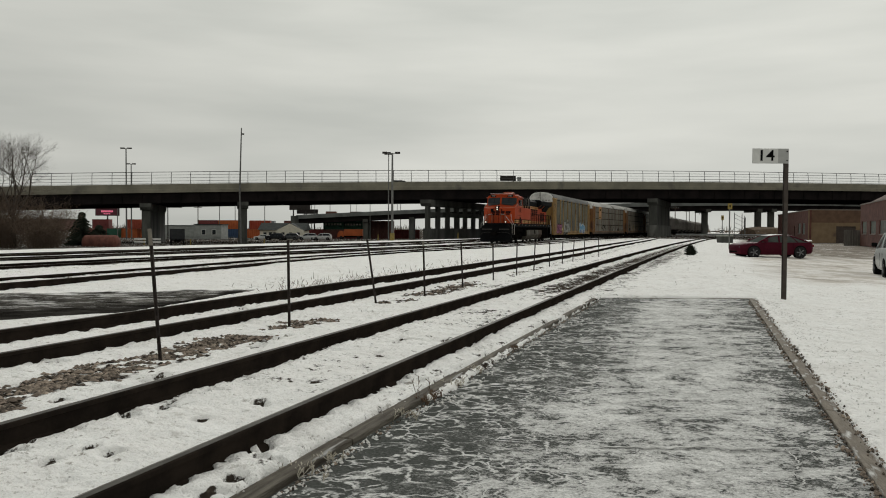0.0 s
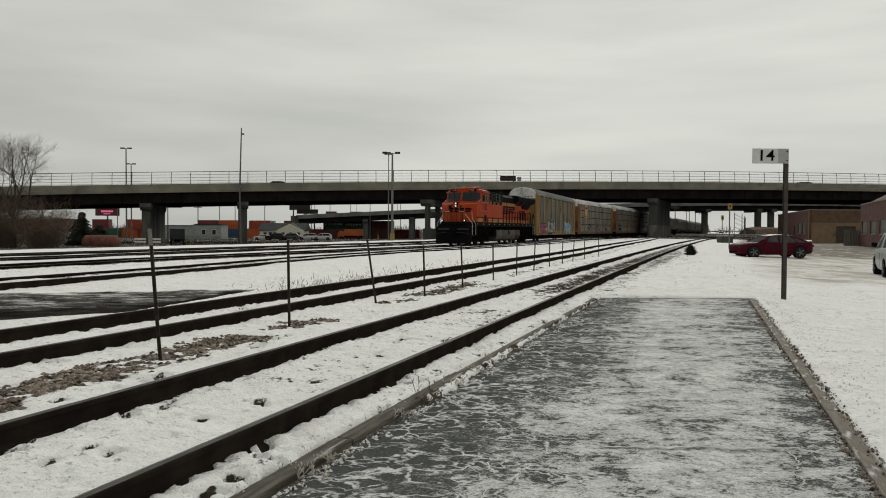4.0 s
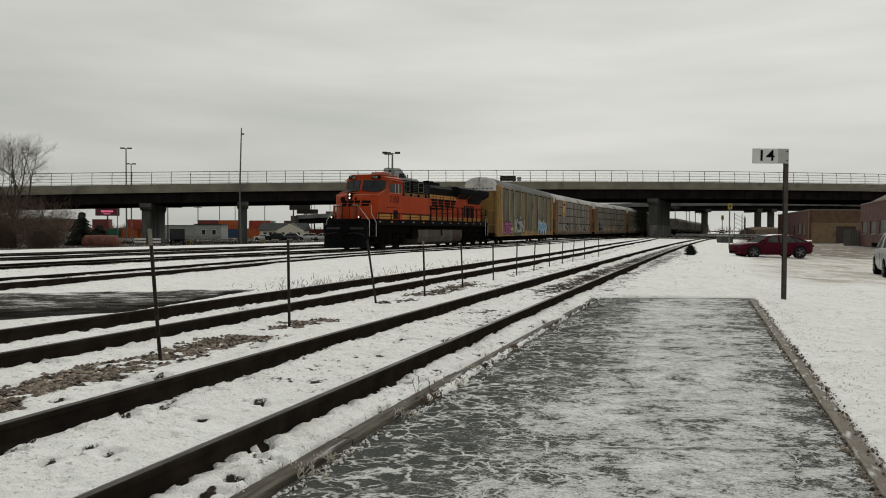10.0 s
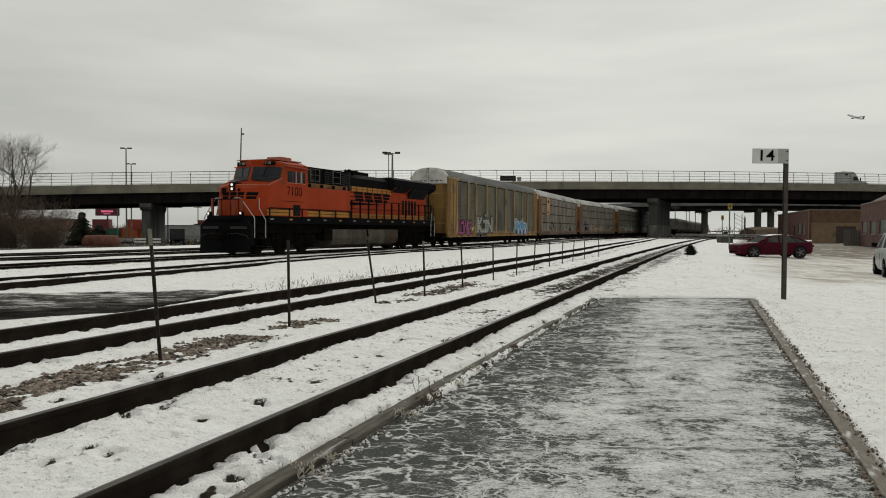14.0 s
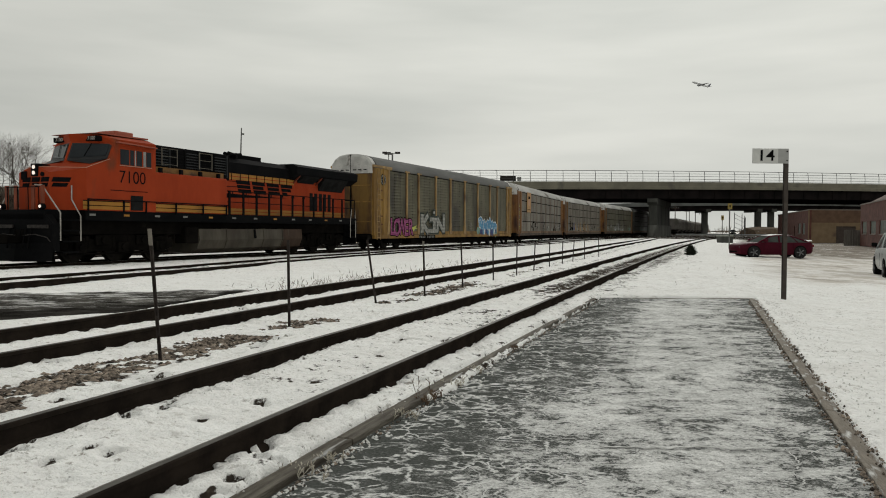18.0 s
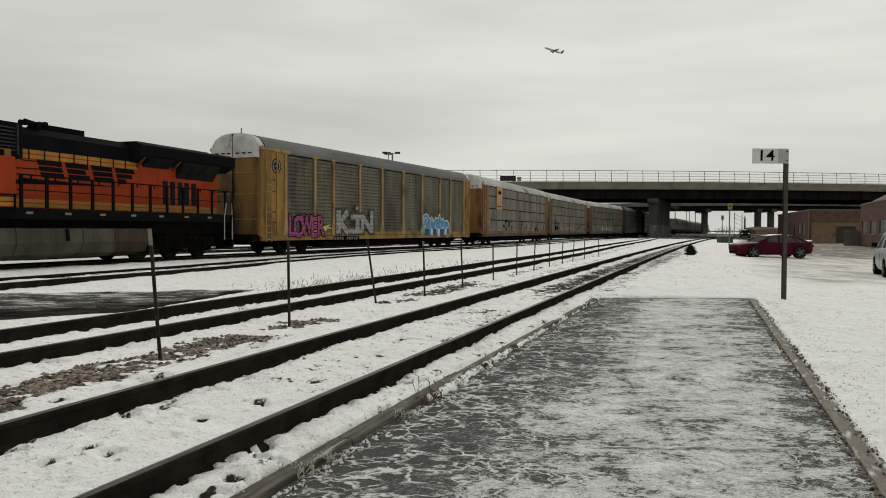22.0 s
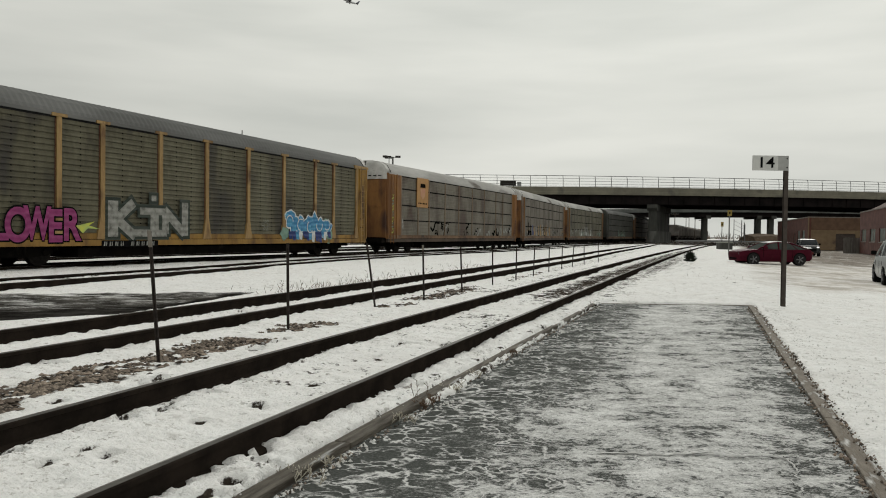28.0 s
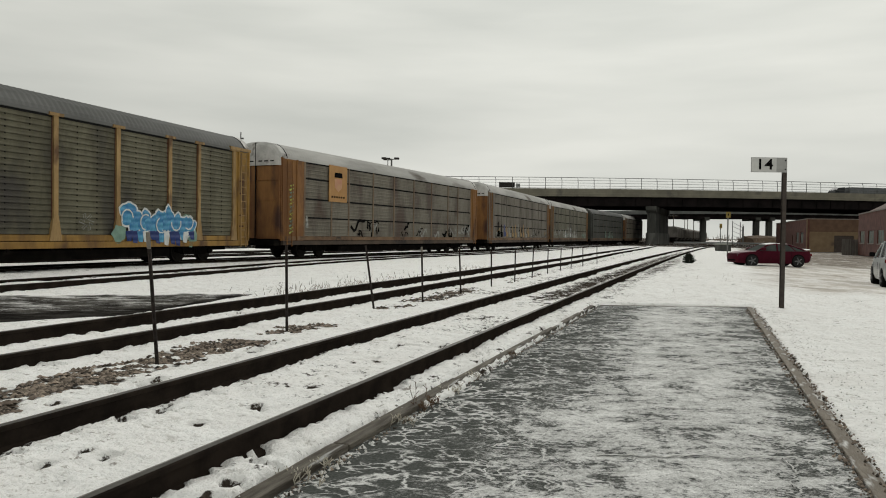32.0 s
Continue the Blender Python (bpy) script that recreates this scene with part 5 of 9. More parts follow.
def graffiti():
    y = 1.497
    L0 = 23.26 + CAR_L / 2

    def put(name, bm, m_, u, z, parent, dy=0.0, label=""):
        return part(name, bm, m_, parent, label, m=on_left(L0 - u, y + dy, z))
    # pink bubble letters with a dark edge
    for bold, mt, dy, lb in ((0.105, M_BLACK, 0.0, "black edge of pink bubble letters"), (0.05, M_PINK, 0.004, "pink bubble-letter graffiti")):
        for k, ch in enumerate("LOWER"):
            bm = letters(ch, 1.45, 0.004 + 0.0004 * k, bold)
            for v in bm.verts:
                v.co.x *= 0.78 if ch != "W" else 0.62
            put("graffiti", bm, mt, 25.75 + (0.0, 0.62, 1.32, 1.98, 2.62)[k], 1.30 + (0.05, 0.0, 0.06, -0.02, 0.03)[k], rack_a, dy, lb)
    bm = B()
    prism(bm, ((-0.5, 0), (0.3, 0.16), (0.05, 0.02), (0.55, -0.1), (0.0, -0.08), (-0.2, -0.25)), 0, 0.006, axis="z")
    put("graffiti", bm, M_LIME, 29.05, 1.35, rack_a, 0.001, "lime green spray-painted burst")
    # block letters K, I, N that touch: strokes as (u0, z0, u1, z1, half width)
    strokes = ((29.95, 0.98, 29.95, 2.28, 0.26), (30.15, 1.62, 31.05, 2.2, 0.2), (30.15, 1.62, 31.15, 1.04, 0.2), (31.1, 1.12, 33.2, 1.12, 0.15),
               (31.5, 1.95, 33.1, 1.95, 0.15), (32.4, 1.1, 32.4, 1.95, 0.24), (33.1, 1.1, 33.1, 1.98, 0.2), (33.1, 1.98, 34.3, 1.16, 0.2), (34.42, 1.02, 34.42, 2.36, 0.2), (32.35, 2.34, 32.35, 2.56, 0.14))
    for mt, grow_, dy, lb in ((M_DARKEDGE, 0.12, 0.0, "dark edge of block-letter graffiti"), (M_PALE, 0.0, 0.006, "pale block-letter graffiti")):
        for k, (u0, z0, u1, z1, w) in enumerate(strokes):
            u0, u1, w = 29.95 + (u0 - 29.69) * 0.832, 29.95 + (u1 - 29.69) * 0.832, w * 0.9
            p, q = Vector((u0 - 32.2, z0 - 1.6)), Vector((u1 - 32.2, z1 - 1.6))
            d = (q - p).normalized()
            nn = Vector((-d.y, d.x)) * (w + grow_)
            e = d * (grow_ + (0.0 if abs(d.x * d.y) < 0.01 else 0.08))
            bm = B()
            prism(bm, [tuple(p - e + nn), tuple(q + e + nn), tuple(q + e - nn), tuple(p - e - nn)], 0.0004 * k, 0.003 + 0.0004 * k, axis="z")
            put("graffiti", bm, mt, 32.2, 1.6, rack_a, dy, lb)
    # small white lettering that cannot be read, below
    random.seed(5)
    bm = B()
    box(bm, -1.5, 1.25, -0.12, 0.12, 0, 0.004)
    put("number_field", bm, M_BLACK, 31.15, 0.73, rack_a, 0.004, "black painted field")
    bm = B()
    for k in range(10):
        if k != 4:
            x = -1.4 + k * 0.255
            prism(bm, ((x, -0.075), (x + 0.06, -0.075), (x + 0.075, 0.075), (x + 0.015, 0.075)), 0.004, 0.007, axis="z")
            prism(bm, ((x + 0.10, -0.075), (x + 0.14, -0.075), (x + 0.155, 0.075), (x + 0.115, 0.075)), 0.004, 0.007, axis="z")
    put("lettering_bar", bm, M_PALE, 31.15, 0.73, rack_a, 0.004, "row of small pale slanted bars")
    # blue wild-style piece: overlapping strokes, each with a pale outline
    rng_ = random.Random(11)
    for k, (u, z, w, h) in enumerate(((41.0, 1.15, 0.34, 0.35), (45.25, 1.1, 0.3, 0.45), (44.95, 1.75, 0.3, 0.25))):
        bm = B()
        prism(bm, [(w * (1 + 0.25 * math.sin(i * 2.3 + k)) * math.cos(i * 0.524), h * (1 + 0.2 * math.sin(i * 1.7)) * math.sin(i * 0.524)) for i in range(12)], 0, 0.003, axis="z")
        put("graffiti", bm, M_TEAL, u, z, rack_a, 0.0, "pale green splash beside blue graffiti")
    for k in range(9):
        cx = 41.45 + k * 0.455
        hw, hh = rng_.uniform(0.34, 0.46), rng_.uniform(0.34, 0.5)
        cz = 1.58 + (0.22 if k == 0 else 0.0) + rng_.uniform(-0.12, 0.12)
        for mt, f, dz, lb in ((M_CHALK, 1.14, 0.003, "pale outline of blue graffiti"), (M_BLUE, 0.97, 0.006, "blue wild-style graffiti stroke")):
            pts = []
            for i in range(18):
                a = i * 0.349
                w = 1 + 0.14 * math.sin(a * 3 + k * 1.7) + 0.10 * math.sin(a * 5 + k * 2.3)
                pts.append((f * hw * w * math.cos(a) + 0.15 * hh * math.sin(a), f * hh * w * math.sin(a)))
            bm = B()
            prism(bm, pts, dz + 0.0012 * k, dz + 0.003 + 0.0012 * k, axis="z")
            put("graffiti", bm, mt, cx, cz, rack_a, 0, lb)
    for k in range(13):
        cx = 41.5 + k * 0.305
        hh = rng_.uniform(0.16, 0.36) + (0.22 if 7 <= k <= 9 else 0)
        mt, lb = ((M_NAVY, "navy drop shade of blue graffiti"), (M_NAVY, "navy drop shade of blue graffiti"), (M_BLUE, "blue wild-style graffiti stroke"), (M_CHALK, "white glint in blue graffiti"))[k % 4]
        bm = B()
        t_ = rng_.uniform(-0.12, 0.12)
        prism(bm, ((-0.19, 0.12), (0.2, 0.16), (0.13 + t_, -hh), (-0.10 + t_, -hh * 0.9)), 0.019 + 0.0006 * k, 0.021 + 0.0006 * k, axis="z")
        put("graffiti", bm, mt, cx, 1.13, rack_a, 0, lb)
    for cx, cz, a0 in ((-1.9, 0.35, 0), (-0.9, 0.2, 1), (0.0, 0.1, 2), (0.9, 0.2, 3), (1.7, 0.25, 4)):
        bm = B()
        ribbon(bm, [(cx + 0.3 * math.cos(a0 + i * 0.6), cz + 0.3 * math.sin(a0 + i * 0.6)) for i in range(7)], 0.028, 0.021)
        put("graffiti", bm, M_CHALK, 43.3, 1.4, rack_a, 0.002, "white line over blue graffiti")
    bm = B()
    pts = []
    for k in range(6):
        a = k * 1.05
        pts += [(0.35 * math.cos(a), 0.3 * math.sin(a)), (0.1 * math.cos(a + 1), 0.1 * math.sin(a + 1)), (0.3 * math.cos(a + 0.7), 0.3 * math.sin(a + 0.7))]
    ribbon(bm, pts, 0.014, 0.003)
    put("graffiti", bm, M_PALE, 39.5, 1.55, rack_a, -0.06, "small pale spray-painted scribble")
    # round emblem on the end plate
    bm = B()
    cyl(bm, (0, 0, 0), (0, 0, 0.006), 0.36, 20)
    e = put("emblem", bm, M_BLACK, 24.55, 4.30, rack_a, -0.03, "round dark emblem with a pale ring")
    bm = B()
    for k in range(12):
        a = k * 0.5236
        cyl(bm, (0.26 * math.cos(a), 0.26 * math.sin(a), 0.006), (0.26 * math.cos(a), 0.26 * math.sin(a), 0.010), 0.06, 6)
    box(bm, -0.12, 0.12, -0.03, 0.03, 0.006, 0.01)
    box(bm, -0.03, 0.03, -0.12, 0.12, 0.006, 0.01)
    part("emblem_ring", bm, M_PALE, e)
    # plate with a shield emblem on the second car
    L1 = 23.26 + 28.65 + CAR_L / 2
    bm = B()
    rbox(bm, -0.93, 0.93, -1.0, 1.0, -0.03, 0.012, 0.01)
    pl = part("plate", bm, M_OCHRE2, rack_b, "orange plate with a dark shield emblem", m=on_left(L1 - 57.1, y, 4.02))
    bm = B()
    prism(bm, ((-0.38, 0.62), (0.38, 0.62), (0.42, 0.35), (-0.42, 0.35)), 0.012, 0.018, axis="z")
    part("emblem_bar", bm, M_BLACK, pl)
    bm = B()
    prism(bm, ((-0.40, 0.28), (0.40, 0.28), (0.36, -0.2), (0, -0.45), (-0.36, -0.2)), 0.012, 0.016, axis="z")
    part("emblem_shield", bm, M_PINKISH, pl)
    bm = B()
    for k in range(6):
        box(bm, -0.7 + k * 0.24, -0.54 + k * 0.24, -0.78, -0.68, 0.012, 0.016)
    part("lettering_bar", bm, M_BLACK, pl)
    for k in range(7):
        bm = B()
        z0 = -1.35 + k * 0.36
        ribbon(bm, [(-0.16, z0), (0.14, z0 + 0.12), (-0.1, z0 + 0.24), (0.16, z0 + 0.3)], 0.05)
        part("graffiti", bm, M_TEAL if k % 2 else M_LIME, rack_b, "pale green upright graffiti", m=on_left(L1 - 52.75, 1.462, 2.6))
    # tags along the sill of the galvanised cars
    random.seed(21)
    for car, mts in ((rack_b, (M_BLACK, M_BLACK, M_PALE)), (rack_c, (M_BLACK, M_YELPOST, M_PALE)), (rack_d, (M_PALE, M_TEAL, M_PALE))):
        for k in range(22):
            xx = random.uniform(-12.5, 12.5)
            bm = B()
            pts = [(-0.5, random.uniform(-0.3, 0.1))]
            for i in range(random.randint(4, 9)):
                pts.append((pts[-1][0] + random.uniform(-0.1, 0.4), random.uniform(-0.4, 0.42)))
            ribbon(bm, pts, random.choice((0.04, 0.06, 0.09)))
            part("graffiti", bm, random.choice(mts), car, "scrawled spray-painted tag", m=on_left(xx, 1.425, random.uniform(1.2, 1.8)))
    # rows of tall block letters, worn beyond reading, on the two cars behind
    for car, x0, n, mts, lb in ((rack_c, 6.5, 9, (M_YELPOST, M_PALE, M_YELPOST), "tall pale yellow block of worn graffiti"),
                                (rack_c, 9.6, 3, (M_BLACK, M_BLACK, M_NAVY), "tall black block of worn graffiti"),
                                (rack_d, 5.0, 9, (M_PALE, M_CHALK, M_PALE), "tall pale block of worn graffiti"),
                                (rack_e, 2.0, 6, (M_TEAL, M_PALE, M_TEAL), "pale green block of worn graffiti")):
        for k in range(n):
            h, w = random.uniform(0.9, 1.35), random.uniform(0.28, 0.42)
            bm = B()
            prism(bm, ((-w, 0), (w, 0), (w * 0.9, h * 0.35), (-w * 0.2, h * 0.4), (-w * 0.1, h), (-w * 0.9, h * 0.92)), 0.0, 0.004, axis="z")
            part("graffiti", bm, mts[k % 3], car, lb, m=on_left(x0 - k * 1.12, 1.437, 1.12 + random.uniform(0, 0.12)))


M_OCHRE2 = mat("orange_plate", (0.40, 0.22, 0.08), (0.34, 0.18, 0.065), 1.5, 0.55)
M_PINKISH = mat("faded_shield_red", (0.42, 0.2, 0.13), (0.45, 0.27, 0.15), 2, 0.6)
graffiti()
# ---------- the locomotive ----------
def build_loco():
    lo = thing("diesel_locomotive", "orange and black diesel freight locomotive with yellow stripes, headlights lit", "locomotive")

    def P(name, bm, m_, label="", parent=None, smooth=False):
        return part(name, bm, m_, parent or lo, label, smooth)

    def X(u):
        return 11.0 - u
    # frame and walkway
    bm = B()
    rbox(bm, X(21.4), X(2.32), -1.5, 1.5, 1.50, 1.86, 0.03)
    rbox(bm, X(2.4), X(1.0), -1.1, 1.1, 1.50, 1.86, 0.03)
    P("side_sill", bm, M_LOBLK)
    bm = B()
    rbox(bm, X(20.6), X(1.2), -1.15, 1.15, 1.0, 1.52, 0.04)
    P("underframe", bm, M_UNDER)
    for k, u in enumerate(np.arange(2.6, 21.0, 1.55)):
        for s in (1, -1):
            bm = B()
            box(bm, X(u) - 0.13, X(u) + 0.13, min(s * 1.5, s * 1.507), max(s * 1.5, s * 1.507), 1.67, 1.745)
            P("reflector", bm, M_LOYEL if k % 3 == 1 else M_REFL)
    # nose and cab as one faceted shell: a wedge of a nose, corners at full width, a windshield in two angled panes
    pt = {"a0": (1.5, 0.75, 1.86), "a1": (1.5, 0.72, 3.14), "c0": (2.35, 1.5, 1.86), "c1": (2.35, 1.5, 3.33), "w1": (3.40, 1.5, 3.72),
          "t1": (3.62, 1.5, 4.34), "r1": (3.72, 1.5, 4.47), "q1": (3.35, 1.0, 4.63), "b0": (5.62, 1.5, 1.86), "b1": (5.62, 1.5, 4.47), "bq": (5.62, 1.1, 4.63)}
    mid = {"a2": (1.56, 0, 3.42), "w0": (2.72, 0, 3.58), "t0": (3.02, 0, 4.36), "r0": (2.90, 0, 4.64), "bc": (5.62, 0, 4.66), "a3": (1.5, 0, 1.86), "bd": (5.62, 0, 1.86)}

    def V(key, s):
        if key in mid:
            return Vector((X(mid[key][0]), 0, mid[key][2]))
        u, w, z = pt[key]
        return Vector((X(u), s * w, z))
    bm = B()
    vs = {}

    def bv(key, s):
        k = (key, 0 if key in mid else s)
        if k not in vs:
            vs[k] = bm.verts.new(V(key, s))
        return vs[k]
    for s in (1, -1):
        for face in (("a3", "a0", "a1", "a2"), ("a0", "c0", "c1", "a1"), ("a2", "a1", "w0"), ("a1", "c1", "w0"), ("c1", "w1", "w0"), ("w0", "w1", "t1", "t0"),
                     ("t0", "t1", "r1", "q1", "r0"), ("r1", "b1", "bq", "q1"), ("q1", "bq", "bc", "r0"), ("c0", "b0", "b1", "r1", "t1", "w1", "c1"), ("b0", "bd", "bc", "bq", "b1"), ("a3", "a0", "c0", "b0", "bd")):
            bm.faces.new([bv(k, s) for k in face])
    cab = P("cab", bm, M_ORANGE)
    # dark windshield mask with a pale edge, and two panes
    for s in (1, -1):
        def out(p, d=0.012):
            return p + Vector((d, s * d * 0.3, d * 0.6))
        quad = [V("w0", s), V("w1", s), V("t1", s), V("t0", s)]

        def on(su, sv, d):
            a_ = quad[0].lerp(quad[1], su)
            b_ = quad[3].lerp(quad[2], su)
            return out(a_.lerp(b_, sv), d)
        bm = B()
        low = out(quad[0].lerp(quad[1], 0.62).lerp(V("c1", s), 0.45), 0.014)
        f0 = [bm.verts.new(p) for p in (on(0.05, 0.10, 0.014), low, on(0.93, 0.06, 0.014), on(0.95, 0.80, 0.014), on(0.88, 0.92, 0.014), on(0.05, 0.94, 0.014))]
        ring = [bm.verts.new(v.co - Vector((0.02, 0, 0.01))) for v in f0]
        bm.faces.new((f0[0], f0[1], f0[2]))
        bm.faces.new((f0[0], f0[2], f0[3], f0[4], f0[5]))
        for i in range(6):
            bm.faces.new((f0[i], ring[i], ring[(i + 1) % 6], f0[(i + 1) % 6]))
        mask = P("windshield_mask", bm, M_MASK, "dark frame round the windshield", cab)
        bm = B()
        q = [on(0.09, 0.20, 0.03), on(0.88, 0.22, 0.03), on(0.90, 0.78, 0.03), on(0.84, 0.86, 0.03), on(0.09, 0.88, 0.03)]
        lo_ = [bm.verts.new(p) for p in q]
        hi_ = [bm.verts.new(p - Vector((0.03, 0, 0))) for p in q]
        bm.faces.new(lo_)
        bm.faces.new(hi_[::-1])
        for i in range(5):
            j = (i + 1) % 5
            bm.faces.new((lo_[i], hi_[i], hi_[j], lo_[j]))
        P("windshield", bm, M_GLASS, "", mask)
        bm = B()
        pipe(bm, [on(0.5, 0.9, 0.045), on(0.42, 0.25, 0.045)], 0.012, 4)
        P("wiper", bm, M_BLACK, "", mask)
        bm = B()
        pipe(bm, [out(V("a1", s).lerp(V("a2", s), 0.7), 0.015), out(V("c1", s), 0.02), out(V("w1", s), 0.02)], 0.014, 4)
        P("pale_trim", bm, M_SALMON, "thin pale trim line", cab)
        # brow with number boards
        bm = B()
        c = (V("t0", s) + V("t1", s) + V("r1", s) + V("q1", s) + V("r0", s)) / 5
        rbox(bm, c.x - 0.12, c.x + 0.12, c.y - 0.30, c.y + 0.30, 4.39, 4.58, 0.03)
        nb = P("number_board", bm, M_LOBLK, "", cab)
        t = letters("7100", 0.19, 0.003, 0.001)
        part("number", t, M_DULLW, nb, "dull white road number", m=Matrix(((0, 0, 1, c.x + 0.122), (1, 0, 0, c.y), (0, 1, 0, 4.485), (0, 0, 0, 1))))
        # side windows
        bm = B()
        rbox(bm, X(5.42), X(3.80), min(s * 1.5, s * 1.515), max(s * 1.5, s * 1.515), 3.52, 4.18, 0.006)
        wf = P("side_window_frame", bm, M_ORANGE, "", cab)
        bm = B()
        box(bm, X(5.40), X(3.82), min(s * 1.514, s * 1.524), max(s * 1.514, s * 1.524), 3.525, 3.55)
        P("window_rail", bm, M_SALMON, "", wf)
        for u0, u1, mt in ((3.85, 4.27, M_GLASS), (4.32, 4.50, M_GLASS), (4.54, 4.60, M_WINLIT), (4.63, 4.90, M_GLASS), (4.97, 5.10, M_WINLIT), (5.12, 5.37, M_GLASS)):
            bm = B()
            box(bm, X(u1), X(u0), min(s * 1.512, s * 1.522), max(s * 1.512, s * 1.522), 3.57, 4.13)
            P("window_pane", bm, mt, "", wf)
        bm = B()
        prism(bm, ((X(5.55), 4.30), (X(3.66), 4.34), (X(3.66), 4.38), (X(5.55), 4.34)), s * 1.48, s * 1.66)
        P("sun_visor", bm, M_ROOFRED, "", cab)
    bm = B()
    prism(bm, ((X(5.64), 4.66), (X(5.64), 4.72), (X(3.3), 4.70), (X(3.1), 4.655)), -1.1, 1.1)
    P("cab_roof", bm, M_ROOFRED, "faded red cab roof", cab)
    bm = B()
    rbox(bm, X(5.2), X(4.3), -0.1, 0.8, 4.70, 4.90, 0.05)
    P("roof_unit", bm, M_ROOFRED, "", cab)
    # slanted dark emblem blocks across the nose
    def nose_u(w):
        return 1.5 if abs(w) < 0.74 else 1.5 + (abs(w) - 0.74) * 0.85 / 0.76
    for k in range(5):
        for z0, z1, cut in ((2.82, 2.98, 0.0), (2.65, 2.78, 0.06)):
            w0 = -1.02 + k * 0.45
            q = []
            for w, z in ((w0, z0), (w0 + 0.37 - cut, z0), (w0 + 0.41 - cut, z1), (w0 + 0.04, z1)):
                # reads from one corner to the other, leaning outward
                q.append(Vector((X(nose_u(w)) + 0.010, w, z)))
            bm = B()
            a_ = [bm.verts.new(p) for p in q]
            b_ = [bm.verts.new(p - Vector((0.02, 0, 0))) for p in q]
            bm.faces.new(a_)
            bm.faces.new(b_[::-1])
            for i in range(4):
                j = (i + 1) % 4
                bm.faces.new((a_[i], b_[i], b_[j], a_[j]))
            P("emblem_bar", bm, M_LOBLK, "dark slanted emblem bar", cab)
    bm = B()
    rbox(bm, X(2.05), X(1.49), -0.17, 0.17, 3.02, 3.46, 0.05)
    hl = P("headlight_housing", bm, M_LOBLK, "", cab)
    for zz in (3.14, 3.34):
        bm = B()
        cyl(bm, (X(1.50), 0.0, zz), (X(1.47), 0.0, zz), 0.065, 16)
        P("headlight", bm, M_LIT, "lit white headlight", hl)
    bm = B()
    rbox(bm, X(1.58), X(1.47), -0.62, -0.36, 2.90, 3.2, 0.04)
    P("sand_filler", bm, M_LOBLK, "", cab)
    bm = B()
    rbox(bm, X(1.52), X(1.47), 0.02, 0.56, 1.9, 2.62, 0.02)
    P("nose_door", bm, M_ORANGE, "", cab)
    for s in (1, -1):
        for w in (0.42, 0.86):
            bm = B()
            rbox(bm, X(1.16), X(1.10), s * w - 0.07, s * w + 0.07, 1.86, 2.68, 0.012)
            P("end_stanchion", bm, M_ORANGE2)
    part("road_number", letters("7100", 0.66, 0.003, -0.004), M_LOBLK, cab, "large black road number", m=on_left(X(4.45), 1.503, 3.10))
    bm = B()
    box(bm, X(5.2), X(3.4), 1.498, 1.506, 2.60, 2.625)
    P("panel_line", bm, M_LOBLK, "", cab)
    # stripes and lower side
    for s in (1, -1):
        for u0, u1, y in ((2.2, 4.30, 1.503), (5.0, 9.85, 1.47)):
            for z0, z1 in ((1.90, 2.02), (2.05, 2.18)):
                bm = B()
                box(bm, X(u1), X(u0), min(s * (y - 0.01), s * y), max(s * (y - 0.01), s * y), z0, z1)
                P("yellow_stripe", bm, M_LOYEL)
            for z0, z1 in ((2.022, 2.048), (2.182, 2.215)):
                bm = B()
                box(bm, X(u1), X(u0), min(s * (y - 0.01), s * (y + 0.002)), max(s * (y - 0.01), s * (y + 0.002)), z0, z1)
                P("black_line", bm, M_LOBLK)
        bm = B()
        box(bm, X(4.95), X(4.35), min(s * 1.495, s * 1.51), max(s * 1.495, s * 1.51), 1.9, 2.45)
        P("cab_step_well", bm, M_HOLE)
    # body behind the cab, full width low part and recessed top with grilles
    bm = B()
    rbox(bm, X(9.9), X(5.6), -1.46, 1.46, 1.86, 3.42, 0.03)
    body = P("equipment_body", bm, M_ORANGE)
    bm = B()
    rbox(bm, X(10.4), X(5.66), -1.22, 1.22, 3.40, 4.52, 0.05)
    grid_top = P("brake_grid_housing", bm, M_LOBLK)
    for s in (1, -1):
        for k in range(5):
            bm = B()
            u = 5.85 + k * 0.88
            for i in range(7):
                box(bm, X(u + 0.76), X(u), min(s * 1.22, s * 1.26), max(s * 1.22, s * 1.26), 3.62 + i * 0.115, 3.66 + i * 0.115)
            box(bm, X(u + 0.80), X(u + 0.75), min(s * 1.22, s * 1.29), max(s * 1.22, s * 1.29), 3.5, 4.45)
            P("grille", bm, M_LOBLK if k % 2 else M_GRIL, "", grid_top)
        bm = B()
        box(bm, X(9.88), X(5.70), min(s * 1.24, s * 1.30), max(s * 1.24, s * 1.30), 3.425, 3.66)
        P("yellow_stripe", bm, M_DULLYEL, "dull grimy yellow stripe", grid_top)
        bm = B()
        for u in (6.1, 6.95, 8.25, 9.05):
            pipe(bm, [(X(u), s * 1.36, 3.72), (X(u), s * 1.36, 4.42)], 0.02, 5)
        for zz in (3.78, 4.1, 4.40):
            pipe(bm, [(X(6.1), s * 1.36, zz), (X(6.95), s * 1.36, zz)], 0.012, 4)
            pipe(bm, [(X(8.25), s * 1.36, zz), (X(9.05), s * 1.36, zz)], 0.012, 4)
        P("grid_guard", bm, M_POSTPALE, "thin grey guard rails", grid_top)
